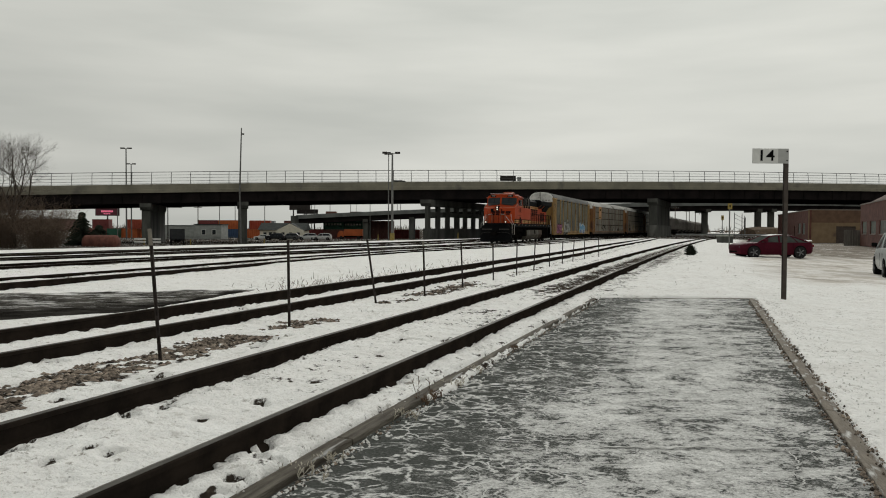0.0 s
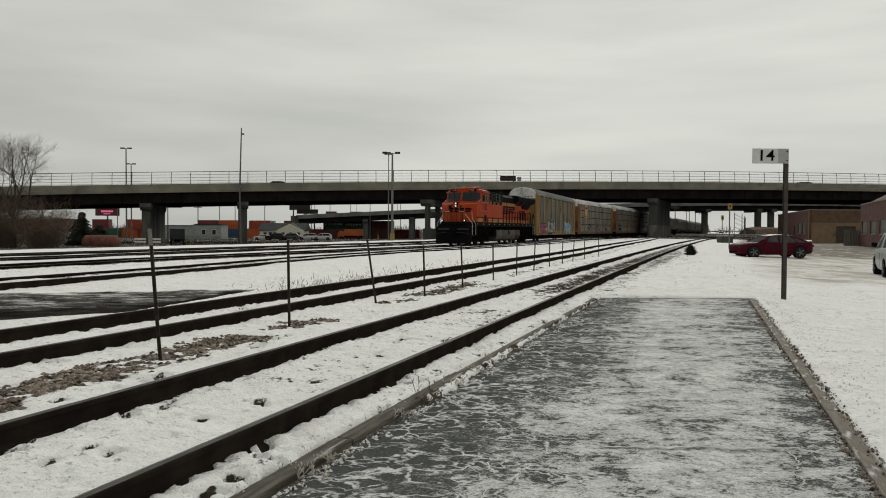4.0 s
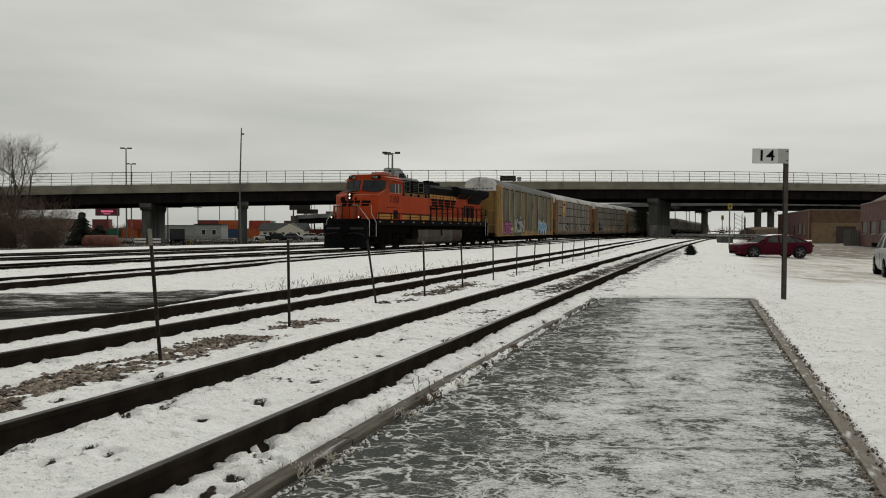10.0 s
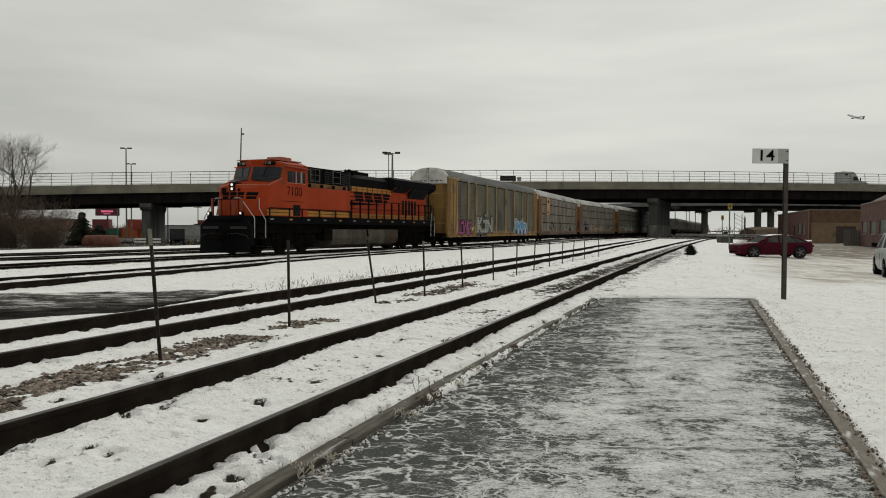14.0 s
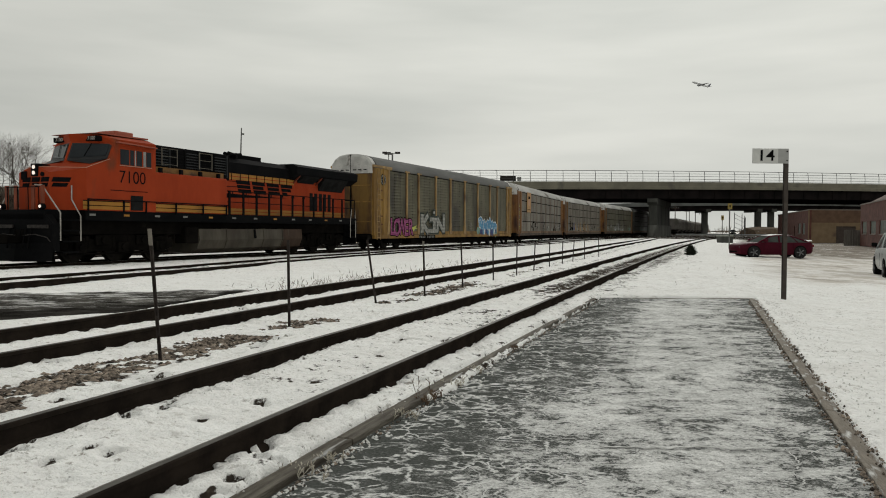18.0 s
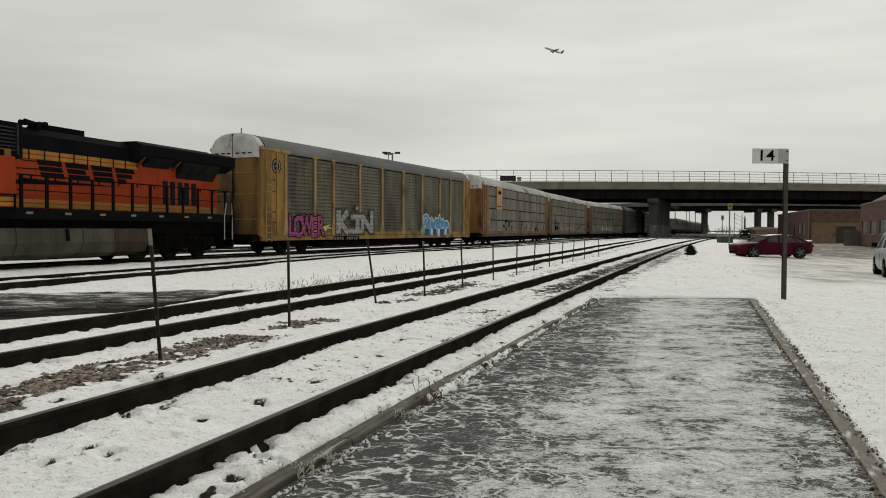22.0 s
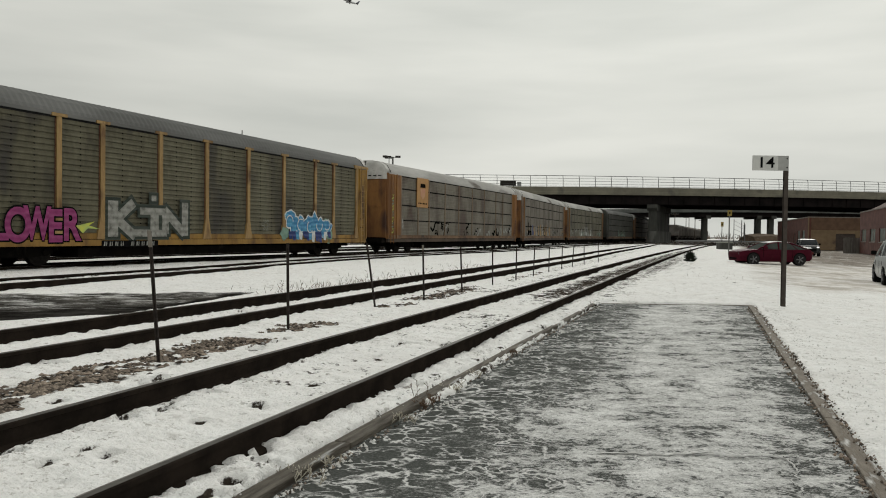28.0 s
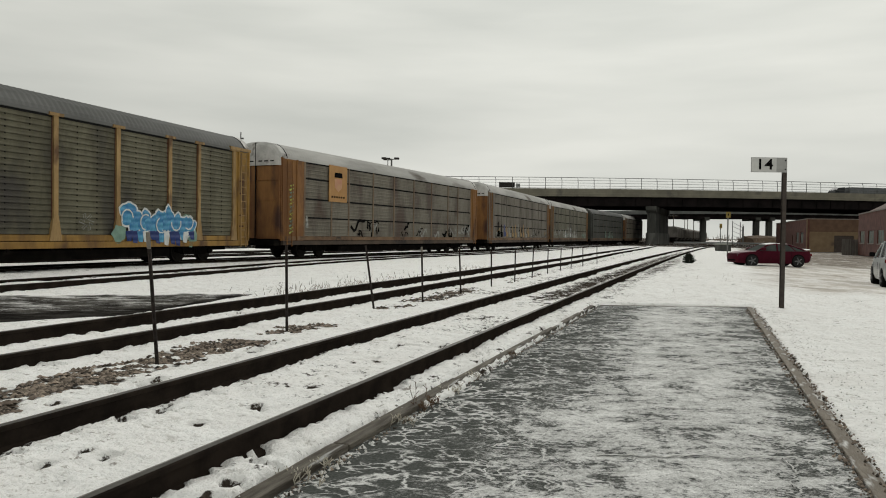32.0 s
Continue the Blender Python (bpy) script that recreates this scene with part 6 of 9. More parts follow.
        for k in range(4):
            u = 5.95 + k * 1.15
            bm = B()
            rbox(bm, X(u + 0.16), X(u), min(s * 1.2, s * 1.4), max(s * 1.2, s * 1.4), 3.22, 3.62, 0.02)
            P("bracket", bm, M_LOBLK, "", grid_top)
    # long hood
    bm = B()
    rbox(bm, X(21.0), X(9.85), -0.98, 0.98, 1.86, 3.78, 0.03)
    hood = P("long_hood", bm, M_ORANGE)
    bm = B()
    prism(bm, ((-1.0, 3.76), (-1.0, 4.25), (-0.75, 4.48), (0.75, 4.48), (1.0, 4.25), (1.0, 3.76)), X(15.6), X(9.8), axis="x")
    P("hood_roof", bm, M_LOBLK)
    for s in (1, -1):
        for z0, z1 in ((3.48, 3.60), (3.64, 3.76)):
            bm = B()
            box(bm, X(15.8), X(9.9), min(s * 0.98, s * 0.992), max(s * 0.98, s * 0.992), z0, z1)
            P("yellow_stripe", bm, M_LOYEL, "", hood)
        for k, u in enumerate(np.arange(10.2, 15.7, 0.62)):
            bm = B()
            box(bm, X(u) - 0.025, X(u) + 0.025, min(s * 0.98, s * 1.0), max(s * 0.98, s * 1.0), 3.44, 3.8)
            P("hood_rib", bm, M_LOBLK, "", hood)
        for z0, z1 in ((1.90, 2.02), (2.05, 2.16)):
            bm = B()
            box(bm, X(20.95), X(9.95), min(s * 0.98, s * 0.99), max(s * 0.98, s * 0.99), z0, z1)
            P("yellow_stripe", bm, M_LOYEL, "", hood)
        # doors along the hood
        for k, u in enumerate(np.arange(10.1, 20.2, 0.98)):
            bm = B()
            rbox(bm, X(u + 0.9), X(u), min(s * 0.975, s * 0.988), max(s * 0.975, s * 0.988), 2.32, 3.42, 0.008)
            d = P("hood_door", bm, M_ORANGE, "", hood)
            bm = B()
            box(bm, X(u + 0.82), X(u + 0.76), min(s * 0.985, s * 1.005), max(s * 0.985, s * 1.005), 2.8, 2.95)
            P("latch", bm, M_LOBLK, "", d)
        for u in (17.27, 17.72, 18.2, 18.63, 19.1):
            bm = B()
            rbox(bm, X(u + 0.31), X(u), min(s * 0.985, s * 1.0), max(s * 0.985, s * 1.0), 2.2, 3.15, 0.006)
            P("louvre", bm, M_HOLE, "", hood)
    # emblem on the flank: four heavy slanted bars over thin wedges
    for k in range(4):
        x0 = X(11.15 + k * 1.16)
        for i, (z0, z1, w) in enumerate(((3.29, 3.46, 1.0), (3.10, 3.255, 0.82 if k % 2 else 0.96), (2.89, 3.065, 0.96 if k < 3 else 0.45))):
            e0 = x0 - (3.38 - z1) * 0.35
            e1 = x0 - (3.38 - z0) * 0.35
            bm = B()
            prism(bm, [(e0, z1), (e0 - w, z1), (e1 - w, z0), (e1, z0)], 0.99, 0.998)
            P("emblem_bar", bm, M_LOBLK, "dark slanted emblem bar", hood)
    for q in (((X(10.1), 2.62), (X(12.4), 2.70), (X(15.2), 2.77), (X(10.5), 2.83)), ((X(9.9), 3.10), (X(11.35), 3.14), (X(11.2), 3.17), (X(9.9), 3.13)), ((X(10.6), 3.38), (X(11.3), 3.38), (X(11.25), 3.41), (X(10.5), 3.41))):
        bm = B()
        prism(bm, q, 0.99, 0.998)
        P("emblem_wedge", bm, M_LOBLK, "", hood)
    # radiator with wings
    bm = B()
    prism(bm, ((-1.0, 3.74), (-1.48, 4.02), (-1.5, 4.40), (-1.2, 4.52), (1.2, 4.52), (1.5, 4.40), (1.48, 4.02), (1.0, 3.74)), X(21.6), X(15.4), axis="x")
    rad = P("radiator_housing", bm, M_LOBLK)
    for s in (1, -1):
        bm = B()
        prism(bm, ((s * 1.0, 3.30), (s * 1.42, 3.95), (s * 1.38, 4.02), (s * 0.98, 3.74)), X(20.6), X(18.1), axis="x")
        P("radiator_intake", bm, M_HOLE, "", rad)
        bm = B()
        prism(bm, ((s * 1.0, 3.62), (s * 1.40, 3.97), (s * 1.36, 4.02), (s * 0.98, 3.76)), X(17.6), X(16.1), axis="x")
        P("radiator_intake", bm, M_HOLE, "", rad)
        for u in (15.75, 17.85):
            bm = B()
            prism(bm, ((s * 0.98, 3.55), (s * 1.40, 3.95), (s * 1.38, 4.0), (s * 0.98, 3.66)), X(u + 0.07), X(u), axis="x")
            P("wing_strut", bm, M_ORANGE2, "", rad)
    bm = B()
    rbox(bm, X(20.4), X(15.9), -0.9, 0.9, 4.50, 4.60, 0.03)
    P("radiator_screen", bm, M_GRIL, "", rad)
    # roof details: horns, exhaust, hatches
    bm = B()
    rbox(bm, X(13.7), X(12.1), -0.5, 0.5, 4.46, 4.72, 0.04)
    P("exhaust_stack", bm, M_LOBLK)
    bm = B()
    box(bm, X(11.42), X(11.28), 0.45, 0.87, 4.48, 4.64)
    horn = P("horn", bm, M_LOBLK)
    for k, (yy, ln) in enumerate(((0.52, 0.42), (0.66, 0.34), (0.80, 0.50))):
        for e, f in ((1, 1.0), (-1, 0.7)):
            bm = B()
            cyl(bm, (X(11.35), yy, 4.66), (X(11.35) + e * ln * f, yy, 4.66), 0.035, 8, 0.10)
            P("trumpet", bm, M_LOBLK, "", horn)
    # fuel tank
    bm = B()
    prism(bm, ((-1.42, 1.22), (-1.46, 0.75), (-1.30, 0.38), (-0.95, 0.22), (0.95, 0.22), (1.30, 0.38), (1.46, 0.75), (1.42, 1.22)), X(14.15), X(8.15), axis="x")
    tank = P("fuel_tank", bm, M_TANK, "grey streaked fuel tank")
    bm = B()
    prism(bm, ((-1.42, 1.22), (-1.46, 0.75), (-1.30, 0.38), (-0.95, 0.22), (0.95, 0.22), (1.30, 0.38), (1.46, 0.75), (1.42, 1.22)), X(15.85), X(14.16), axis="x")
    P("tank_end", bm, M_TANKRUST, "rust-brown stained end of the fuel tank", tank)
    for u in (9.9, 12.6, 14.12):
        bm = B()
        prism(bm, ((-1.44, 1.24), (-1.48, 0.74), (-1.31, 0.36), (-0.95, 0.20), (0.95, 0.20), (1.31, 0.36), (1.48, 0.74), (1.44, 1.24)), X(u + 0.05), X(u), axis="x")
        P("tank_strap", bm, M_TANK, "", tank)
    bm = B()
    cyl(bm, (X(11.9), 1.44, 1.2), (X(11.9), 1.5, 0.8), 0.06, 8)
    P("fuel_filler", bm, M_LOBLK, "", tank)
    for s in (1, -1):
        bm = B()
        rbox(bm, X(8.15), X(7.4), min(s * 0.8, s * 1.4), max(s * 0.8, s * 1.4), 0.62, 1.3, 0.05)
        P("air_reservoir", bm, M_UNDER)
    # trucks
    wheels = []
    for uc in (4.25, 17.95):
        for s in (1, -1):
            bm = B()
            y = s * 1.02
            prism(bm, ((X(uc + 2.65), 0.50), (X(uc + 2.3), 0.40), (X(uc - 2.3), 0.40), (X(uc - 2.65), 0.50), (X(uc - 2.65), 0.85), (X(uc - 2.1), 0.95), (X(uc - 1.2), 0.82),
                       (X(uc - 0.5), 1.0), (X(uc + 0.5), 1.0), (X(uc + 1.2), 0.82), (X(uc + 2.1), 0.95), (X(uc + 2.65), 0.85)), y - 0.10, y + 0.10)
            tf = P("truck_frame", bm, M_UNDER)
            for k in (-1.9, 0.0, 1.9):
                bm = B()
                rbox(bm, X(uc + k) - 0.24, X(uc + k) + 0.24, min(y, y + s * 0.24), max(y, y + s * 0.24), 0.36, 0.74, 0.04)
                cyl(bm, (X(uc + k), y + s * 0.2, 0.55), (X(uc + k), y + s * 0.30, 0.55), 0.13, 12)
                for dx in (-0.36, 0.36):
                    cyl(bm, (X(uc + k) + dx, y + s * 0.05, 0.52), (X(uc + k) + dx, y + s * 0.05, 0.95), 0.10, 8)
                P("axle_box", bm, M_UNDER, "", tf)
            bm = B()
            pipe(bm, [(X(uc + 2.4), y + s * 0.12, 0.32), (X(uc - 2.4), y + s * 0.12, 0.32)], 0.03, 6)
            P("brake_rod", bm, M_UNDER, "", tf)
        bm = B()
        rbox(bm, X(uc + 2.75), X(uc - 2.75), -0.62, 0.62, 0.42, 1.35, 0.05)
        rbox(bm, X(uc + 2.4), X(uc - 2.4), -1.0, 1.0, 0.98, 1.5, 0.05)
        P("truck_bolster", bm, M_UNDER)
        for k in (-1.9, 0.0, 1.9):
            wheels.append(wheelset(lo, X(uc + k), 0.53))
    # pilot, plough, steps, couplers, ditch lights, handrails
    bm = B()
    prism(bm, ((-1.50, 0.45), (1.50, 0.45), (1.50, 1.35), (1.15, 1.70), (-1.15, 1.70), (-1.50, 1.35)), X(1.25), X(1.0), axis="x")
    P("pilot", bm, M_LOBLK)
    bm = B()
    prism(bm, ((-1.50, 0.40), (1.50, 0.40), (1.50, 1.80), (-1.50, 1.80)), X(21.46), X(21.36), axis="x")
    P("rear_pilot", bm, M_LOBLK)
    for s in (1, -1):
        bm = B()
        rbox(bm, X(21.36), X(20.72), min(s * 1.05, s * 1.12), max(s * 1.05, s * 1.12), 0.34, 1.72, 0.01)
        P("step_well", bm, M_LOBLK)
        for uc in (4.25, 17.95):
            for k in (-0.95, 0.95):
                bm = B()
                rbox(bm, X(uc + k) - 0.3, X(uc + k) + 0.3, min(s * 1.14, s * 1.24), max(s * 1.14, s * 1.24), 0.62, 0.98, 0.03)
                cyl(bm, (X(uc + k), s * 1.24, 0.8), (X(uc + k), s * 1.33, 0.8), 0.12, 10)
                P("brake_cylinder", bm, M_UNDER)
    bm = B()
    a = [(X(1.0), -1.48, 0.75), (X(0.80), 0, 0.72), (X(1.0), 1.48, 0.75)]
    b = [(X(0.95), -1.5, 0.12), (X(0.68), 0, 0.10), (X(0.95), 1.5, 0.12)]
    va, vb = [bm.verts.new(p) for p in a], [bm.verts.new(p) for p in b]
    vc = [bm.verts.new((p[0] - 0.12, p[1], p[2])) for p in b]
    for i in range(2):
        bm.faces.new((va[i], va[i + 1], vb[i + 1], vb[i]))
        bm.faces.new((vb[i], vb[i + 1], vc[i + 1], vc[i]))
        bm.faces.new((va[i + 1], va[i], vc[i], vc[i + 1]))
    P("plough", bm, M_LOBLK)
    for s in (1, -1):
        bm = B()
        rbox(bm, X(1.0), X(0.93), min(s * 0.35, s * 1.30), max(s * 0.35, s * 1.30), 1.22, 1.34, 0.02)
        P("anticlimber_lip", bm, M_DARKSTEEL)
        bm = B()
        pipe(bm, [(X(0.92), s * 0.18, 0.98), (X(0.90), s * 0.75, 1.02), (X(0.90), s * 1.32, 0.92), (X(0.96), s * 1.40, 0.78)], 0.018, 5)
        P("uncoupling_lever", bm, M_DARKSTEEL)
        bm = B()
        cyl(bm, (X(1.50), s * 0.42, 3.08), (X(1.46), s * 0.42, 3.08), 0.075, 12)
        P("marker_light", bm, M_LOBLK, "", cab)
    bm = B()
    rbox(bm, X(1.02), X(0.95), -0.28, 0.28, 0.72, 1.18, 0.03)
    P("coupler_pocket", bm, M_UNDER)
    coupler(lo, X(1.0), 1)
    coupler(lo, X(21.5), -1)
    for s in (1, -1):
        bm = B()
        cyl(bm, (X(1.10), s * 0.95, 1.96), (X(0.94), s * 0.95, 1.96), 0.10, 14)
        dl = P("ditch_light_housing", bm, M_LOBLK)
        bm = B()
        cyl(bm, (X(0.94), s * 0.95, 1.96), (X(0.93), s * 0.95, 1.96), 0.055, 14)
        P("ditch_light", bm, M_LIT, "lit ditch light", dl)
        for u0 in (1.72, 21.05):
            for i in range(4):
                bm = B()
                z = 0.38 + i * 0.37
                rbox(bm, X(u0) - 0.32, X(u0) + 0.32, min(s * 1.12, s * 1.48), max(s * 1.12, s * 1.48), z, z + 0.05, 0.012)
                P("step", bm, M_LOBLK)
            bm = B()
            e = 1 if u0 < 5 else -1
            if e > 0:
                pipe(bm, [(X(1.2), s * 0.40, 2.70), (X(1.2), s * 0.75, 2.68), (X(1.28), s * 1.50, 1.75), (X(1.28), s * 1.50, 0.8)], 0.024, 6)
                pipe(bm, [(X(1.98), s * 1.22, 2.70), (X(1.95), s * 1.25, 2.22), (X(2.08), s * 1.52, 1.65), (X(2.08), s * 1.52, 0.8)], 0.024, 6)
            else:
                pipe(bm, [(X(21.35), s * 1.50, 0.75), (X(21.35), s * 1.50, 1.65), (X(21.5), s * 1.35, 2.4)], 0.024, 6)
                pipe(bm, [(X(20.72), s * 1.52, 0.75), (X(20.72), s * 1.52, 1.75), (X(20.9), s * 1.5, 2.4)], 0.024, 6)
            P("step_handrail", bm, M_DULLW, "dull white painted handrail")
        # walkway handrail beside the hood
        us = list(np.arange(10.1, 21.2, 0.98))
        for k, u in enumerate(us):
            bm = B()
            box(bm, X(u) - 0.058, X(u) + 0.058, min(s * 1.42, s * 1.47), max(s * 1.42, s * 1.47), 1.86, 2.92)
            P("handrail_post", bm, M_LOBLK)
        bm = B()
        pipe(bm, [(X(9.95), s * 1.445, 2.90), (X(21.2), s * 1.445, 2.90)], 0.025, 6)
        pipe(bm, [(X(9.95), s * 1.445, 2.42), (X(21.2), s * 1.445, 2.42)], 0.018, 6)
        P("handrail", bm, M_LOBLK)
        bm = B()
        pipe(bm, [(X(2.4), s * 1.53, 2.25), (X(9.9), s * 1.53, 2.25)], 0.022, 5)
        P("side_rail", bm, M_LOBLK)
        for u in (2.4, 4.0, 5.1, 6.7, 8.3, 9.8):
            bm = B()
            box(bm, X(u) - 0.025, X(u) + 0.025, min(s * 1.5, s * 1.545), max(s * 1.5, s * 1.545), 1.80, 2.27)
            P("side_rail_post", bm, M_LOBLK)
    bm = B()
    for yy in (-0.75, -0.25, 0.25, 0.75):
        pipe(bm, [(X(1.08), yy, 1.86), (X(1.06), yy, 2.62)], 0.016, 5)
    pipe(bm, [(X(1.06), -0.8, 2.62), (X(1.06), 0.8, 2.62)], 0.016, 5)
    P("front_handrail", bm, M_LOBLK)
    bm = B()
    for yy in (-1.4, -0.5, 0.5, 1.4):
        pipe(bm, [(X(21.4), yy, 1.86), (X(21.4), yy, 2.9)], 0.025, 5)
    pipe(bm, [(X(21.4), -1.4, 2.9), (X(21.4), 1.4, 2.9)], 0.02, 5)
    P("rear_handrail", bm, M_LOBLK)
    bm = B()
    for k in range(5):
        pts = [(X(1.0) + 0.03, -0.5 + k * 0.25, 1.2), (X(0.86), -0.5 + k * 0.25, 0.8), (X(0.80), -0.45 + k * 0.25, 0.55)]
        pipe(bm, pts, 0.025, 5)
    P("air_hoses", bm, M_BLACK)
    return lo, wheels


M_DULLW = mat("dull_white_rail_paint", (0.40, 0.38, 0.35), (0.28, 0.26, 0.235), 5, 0.6)
M_DULLYEL = mat("grimy_yellow", (0.20, 0.105, 0.028), (0.13, 0.062, 0.02), 2.0, 0.7, dirt=(0.06, 0.035, 0.02), dirt_amt=0.4)
M_REFL = mat("dull_reflector", (0.20, 0.20, 0.19), (0.14, 0.14, 0.13), 5, 0.5)
M_ROOFRED = mat("faded_red_roof", (0.36, 0.10, 0.06), (0.29, 0.075, 0.045), 1.5, 0.5)
M_GRIL = mat("grille_steel", (0.022, 0.025, 0.027), (0.014, 0.015, 0.017), 2, 0.55, 0.2)
M_WINLIT = mat("pale_window_panel", (0.30, 0.31, 0.30), (0.2, 0.2, 0.2), 2, 0.25)
M_MASK = mat("windshield_mask_grey", (0.014, 0.015, 0.016), (0.02, 0.021, 0.023), 2, 0.5)
M_SALMON = mat("pale_orange_trim", (0.42, 0.24, 0.17), (0.34, 0.18, 0.12), 2, 0.5)
M_ORANGE2 = mat("dull_orange_post", (0.20, 0.045, 0.018), (0.13, 0.03, 0.014), 2, 0.6)
LOCO, LOCO_WHEELS = build_loco()
# ---------- posts, sign and small things beside the tracks ----------
M_POST = mat("rusty_fence_post", (0.045, 0.035, 0.03), (0.025, 0.02, 0.018), 10, 0.85, 0.1, 0.3)
M_TAG = mat("weathered_white_tag", (0.21, 0.19, 0.16), (0.14, 0.125, 0.105), 8, 0.7)
M_SIGN = mat("sign_white", (0.52, 0.52, 0.50), (0.46, 0.46, 0.445), 6, 0.5)
M_SIGNG = mat("sign_grey", (0.33, 0.33, 0.32), (0.28, 0.28, 0.27), 6, 0.5)
M_SIGNPOST = mat("brown_sign_post", (0.062, 0.05, 0.042), (0.04, 0.032, 0.028), 8, 0.7, 0.1, 0.2)
M_WOODY = mat("dry_weed", (0.15, 0.10, 0.065), (0.09, 0.06, 0.04), 12, 0.9)
M_FROST = mat("frosted_weed", (0.55, 0.52, 0.45), (0.38, 0.34, 0.27), 12, 0.9)

FENCE = ((-2.95, 7.87, -0.12, 1.24), (-2.17, 10.62, -0.02, 1.09), (-1.22, 14.07, -0.20, 1.05), (-0.37, 15.65, -0.04, 1.00), (0.49, 17.97, -0.06, 0.93),
         (1.39, 20.61, -0.02, 0.86), (2.28, 23.24, 0.01, 0.85), (3.08, 25.51, 0.05, 0.85), (4.07, 28.71, 0.01, 0.82), (4.95, 31.17, 0.02, 0.81),
         (5.77, 33.46, 0.07, 0.76), (6.82, 36.12, -0.02, 0.74), (8.15, 39.25, -0.03, 0.95))


def fence_posts():
    for k, (x, y, lean, top) in enumerate(FENCE):
        z0 = land(x, y) - 0.25
        th = thing("fence_post", ("leaning " if abs(lean) > 0.1 else "upright ") + "dark steel fence post standing in snow and ballast", "fence post", "fence posts between the tracks",
                   m=Matrix.Translation((x, y, z0)))
        h = top - z0
        bm = B()
        sh = Matrix(((1, 0, lean / h, 0), (0, 1, 0, 0), (0, 0, 1, 0), (0, 0, 0, 1)))
        box(bm, -0.019, 0.019, -0.004, 0.004, 0, h, sh)
        box(bm, -0.004, 0.004, -0.004, 0.034, 0, h, sh)
        for i in range(int(h / 0.09)):
            box(bm, -0.009, 0.009, -0.012, -0.003, 0.05 + i * 0.09, 0.075 + i * 0.09, sh)
        part("post", bm, M_POST, th)
        if k in (0, 3):
            bm = B()
            rbox(bm, -0.0205, 0.0205, -0.017, -0.006, h - 0.17 if k == 0 else h - 0.1, h + 0.005, 0.003, sh)
            part("tag", bm, M_TAG, th, "weathered white cap strip")


fence_posts()


def milepost():
    x, y = 7.25, 15.95
    z0 = land(x, y) - 0.15
    th = thing("track_sign", "white metal sign with black number 14 on a brown steel post", "sign", m=Matrix.Translation((x, y, z0)))
    top = 2.99 - z0
    bm = B()
    box(bm, -0.042, 0.042, -0.035, -0.028, 0, top - 0.02)
    box(bm, -0.042, 0.042, 0.028, 0.035, 0, top - 0.02)
    box(bm, -0.005, 0.005, -0.028, 0.028, 0, top - 0.02)
    post = part("post", bm, M_SIGNPOST, th)
    bm = B()
    rbox(bm, -0.73, 0.035, -0.048, -0.040, top - 0.315, top, 0.003)
    plate = part("plate", bm, M_SIGNG, th, "grey and white enamel plate")
    bm = B()
    rbox(bm, -0.722, -0.19, -0.051, -0.0475, top - 0.308, top - 0.007, 0.001)
    part("white_field", bm, M_SIGN, plate)
    bm = letters("14", 0.32, 0.002, 0.003)
    for v in bm.verts:
        v.co.x *= 1.18
    part("number", bm, M_BLACK, plate, "black number 14", m=Matrix(((1, 0, 0, -0.445), (0, 0, -1, -0.0535), (0, 1, 0, top - 0.158), (0, 0, 0, 1))))
    for zz in (top - 0.06, top - 0.25):
        bm = B()
        cyl(bm, (0, -0.047, zz), (0, -0.058, zz), 0.014, 8)
        part("bolt", bm, M_BLACK, plate)


milepost()


def weed(x, y, z, h, n, mt, name, label):
    th = thing(name, label, "weed", m=Matrix.Translation((x, y, z)))
    for i in range(n):
        bm = B()
        a, l = random.random() * 6.28, h * random.uniform(0.5, 1.0)
        d = Vector((math.cos(a) * 0.35, math.sin(a) * 0.35, 1)).normalized()
        p = Vector((random.gauss(0, 0.05), random.gauss(0, 0.05), 0))
        q = p + d * l * 0.6
        e = q + Vector((d.x * 0.5, d.y * 0.5, d.z * 0.6)).normalized() * l * 0.4
        pipe(bm, [p, q, e], 0.002, 4)
        for j in range(4):
            c = p.lerp(e, 0.35 + 0.16 * j)
            f = c + Vector((random.gauss(0, 0.02), random.gauss(0, 0.02), 0.02 + random.random() * 0.02))
            cyl(bm, c, f, 0.002, 4, 0.0035)
        part("stem", bm, mt, th)


random.seed(3)
for yy, h, n, mt in ((4.40, 0.05, 14, M_FROST), (4.62, 0.05, 9, M_FROST), (6.30, 0.24, 3, M_WOODY), (6.2, 0.07, 12, M_WOODY), (6.42, 0.08, 10, M_WOODY), (5.75, 0.06, 9, M_FROST), (6.9, 0.05, 10, M_FROST), (7.6, 0.05, 10, M_FROST), (9.0, 0.06, 10, M_WOODY)):
    weed(edge_left(yy) + 0.09, yy, PLAT_Z, h, n, mt, "weed", "dry frosted weed growing against the platform timber")


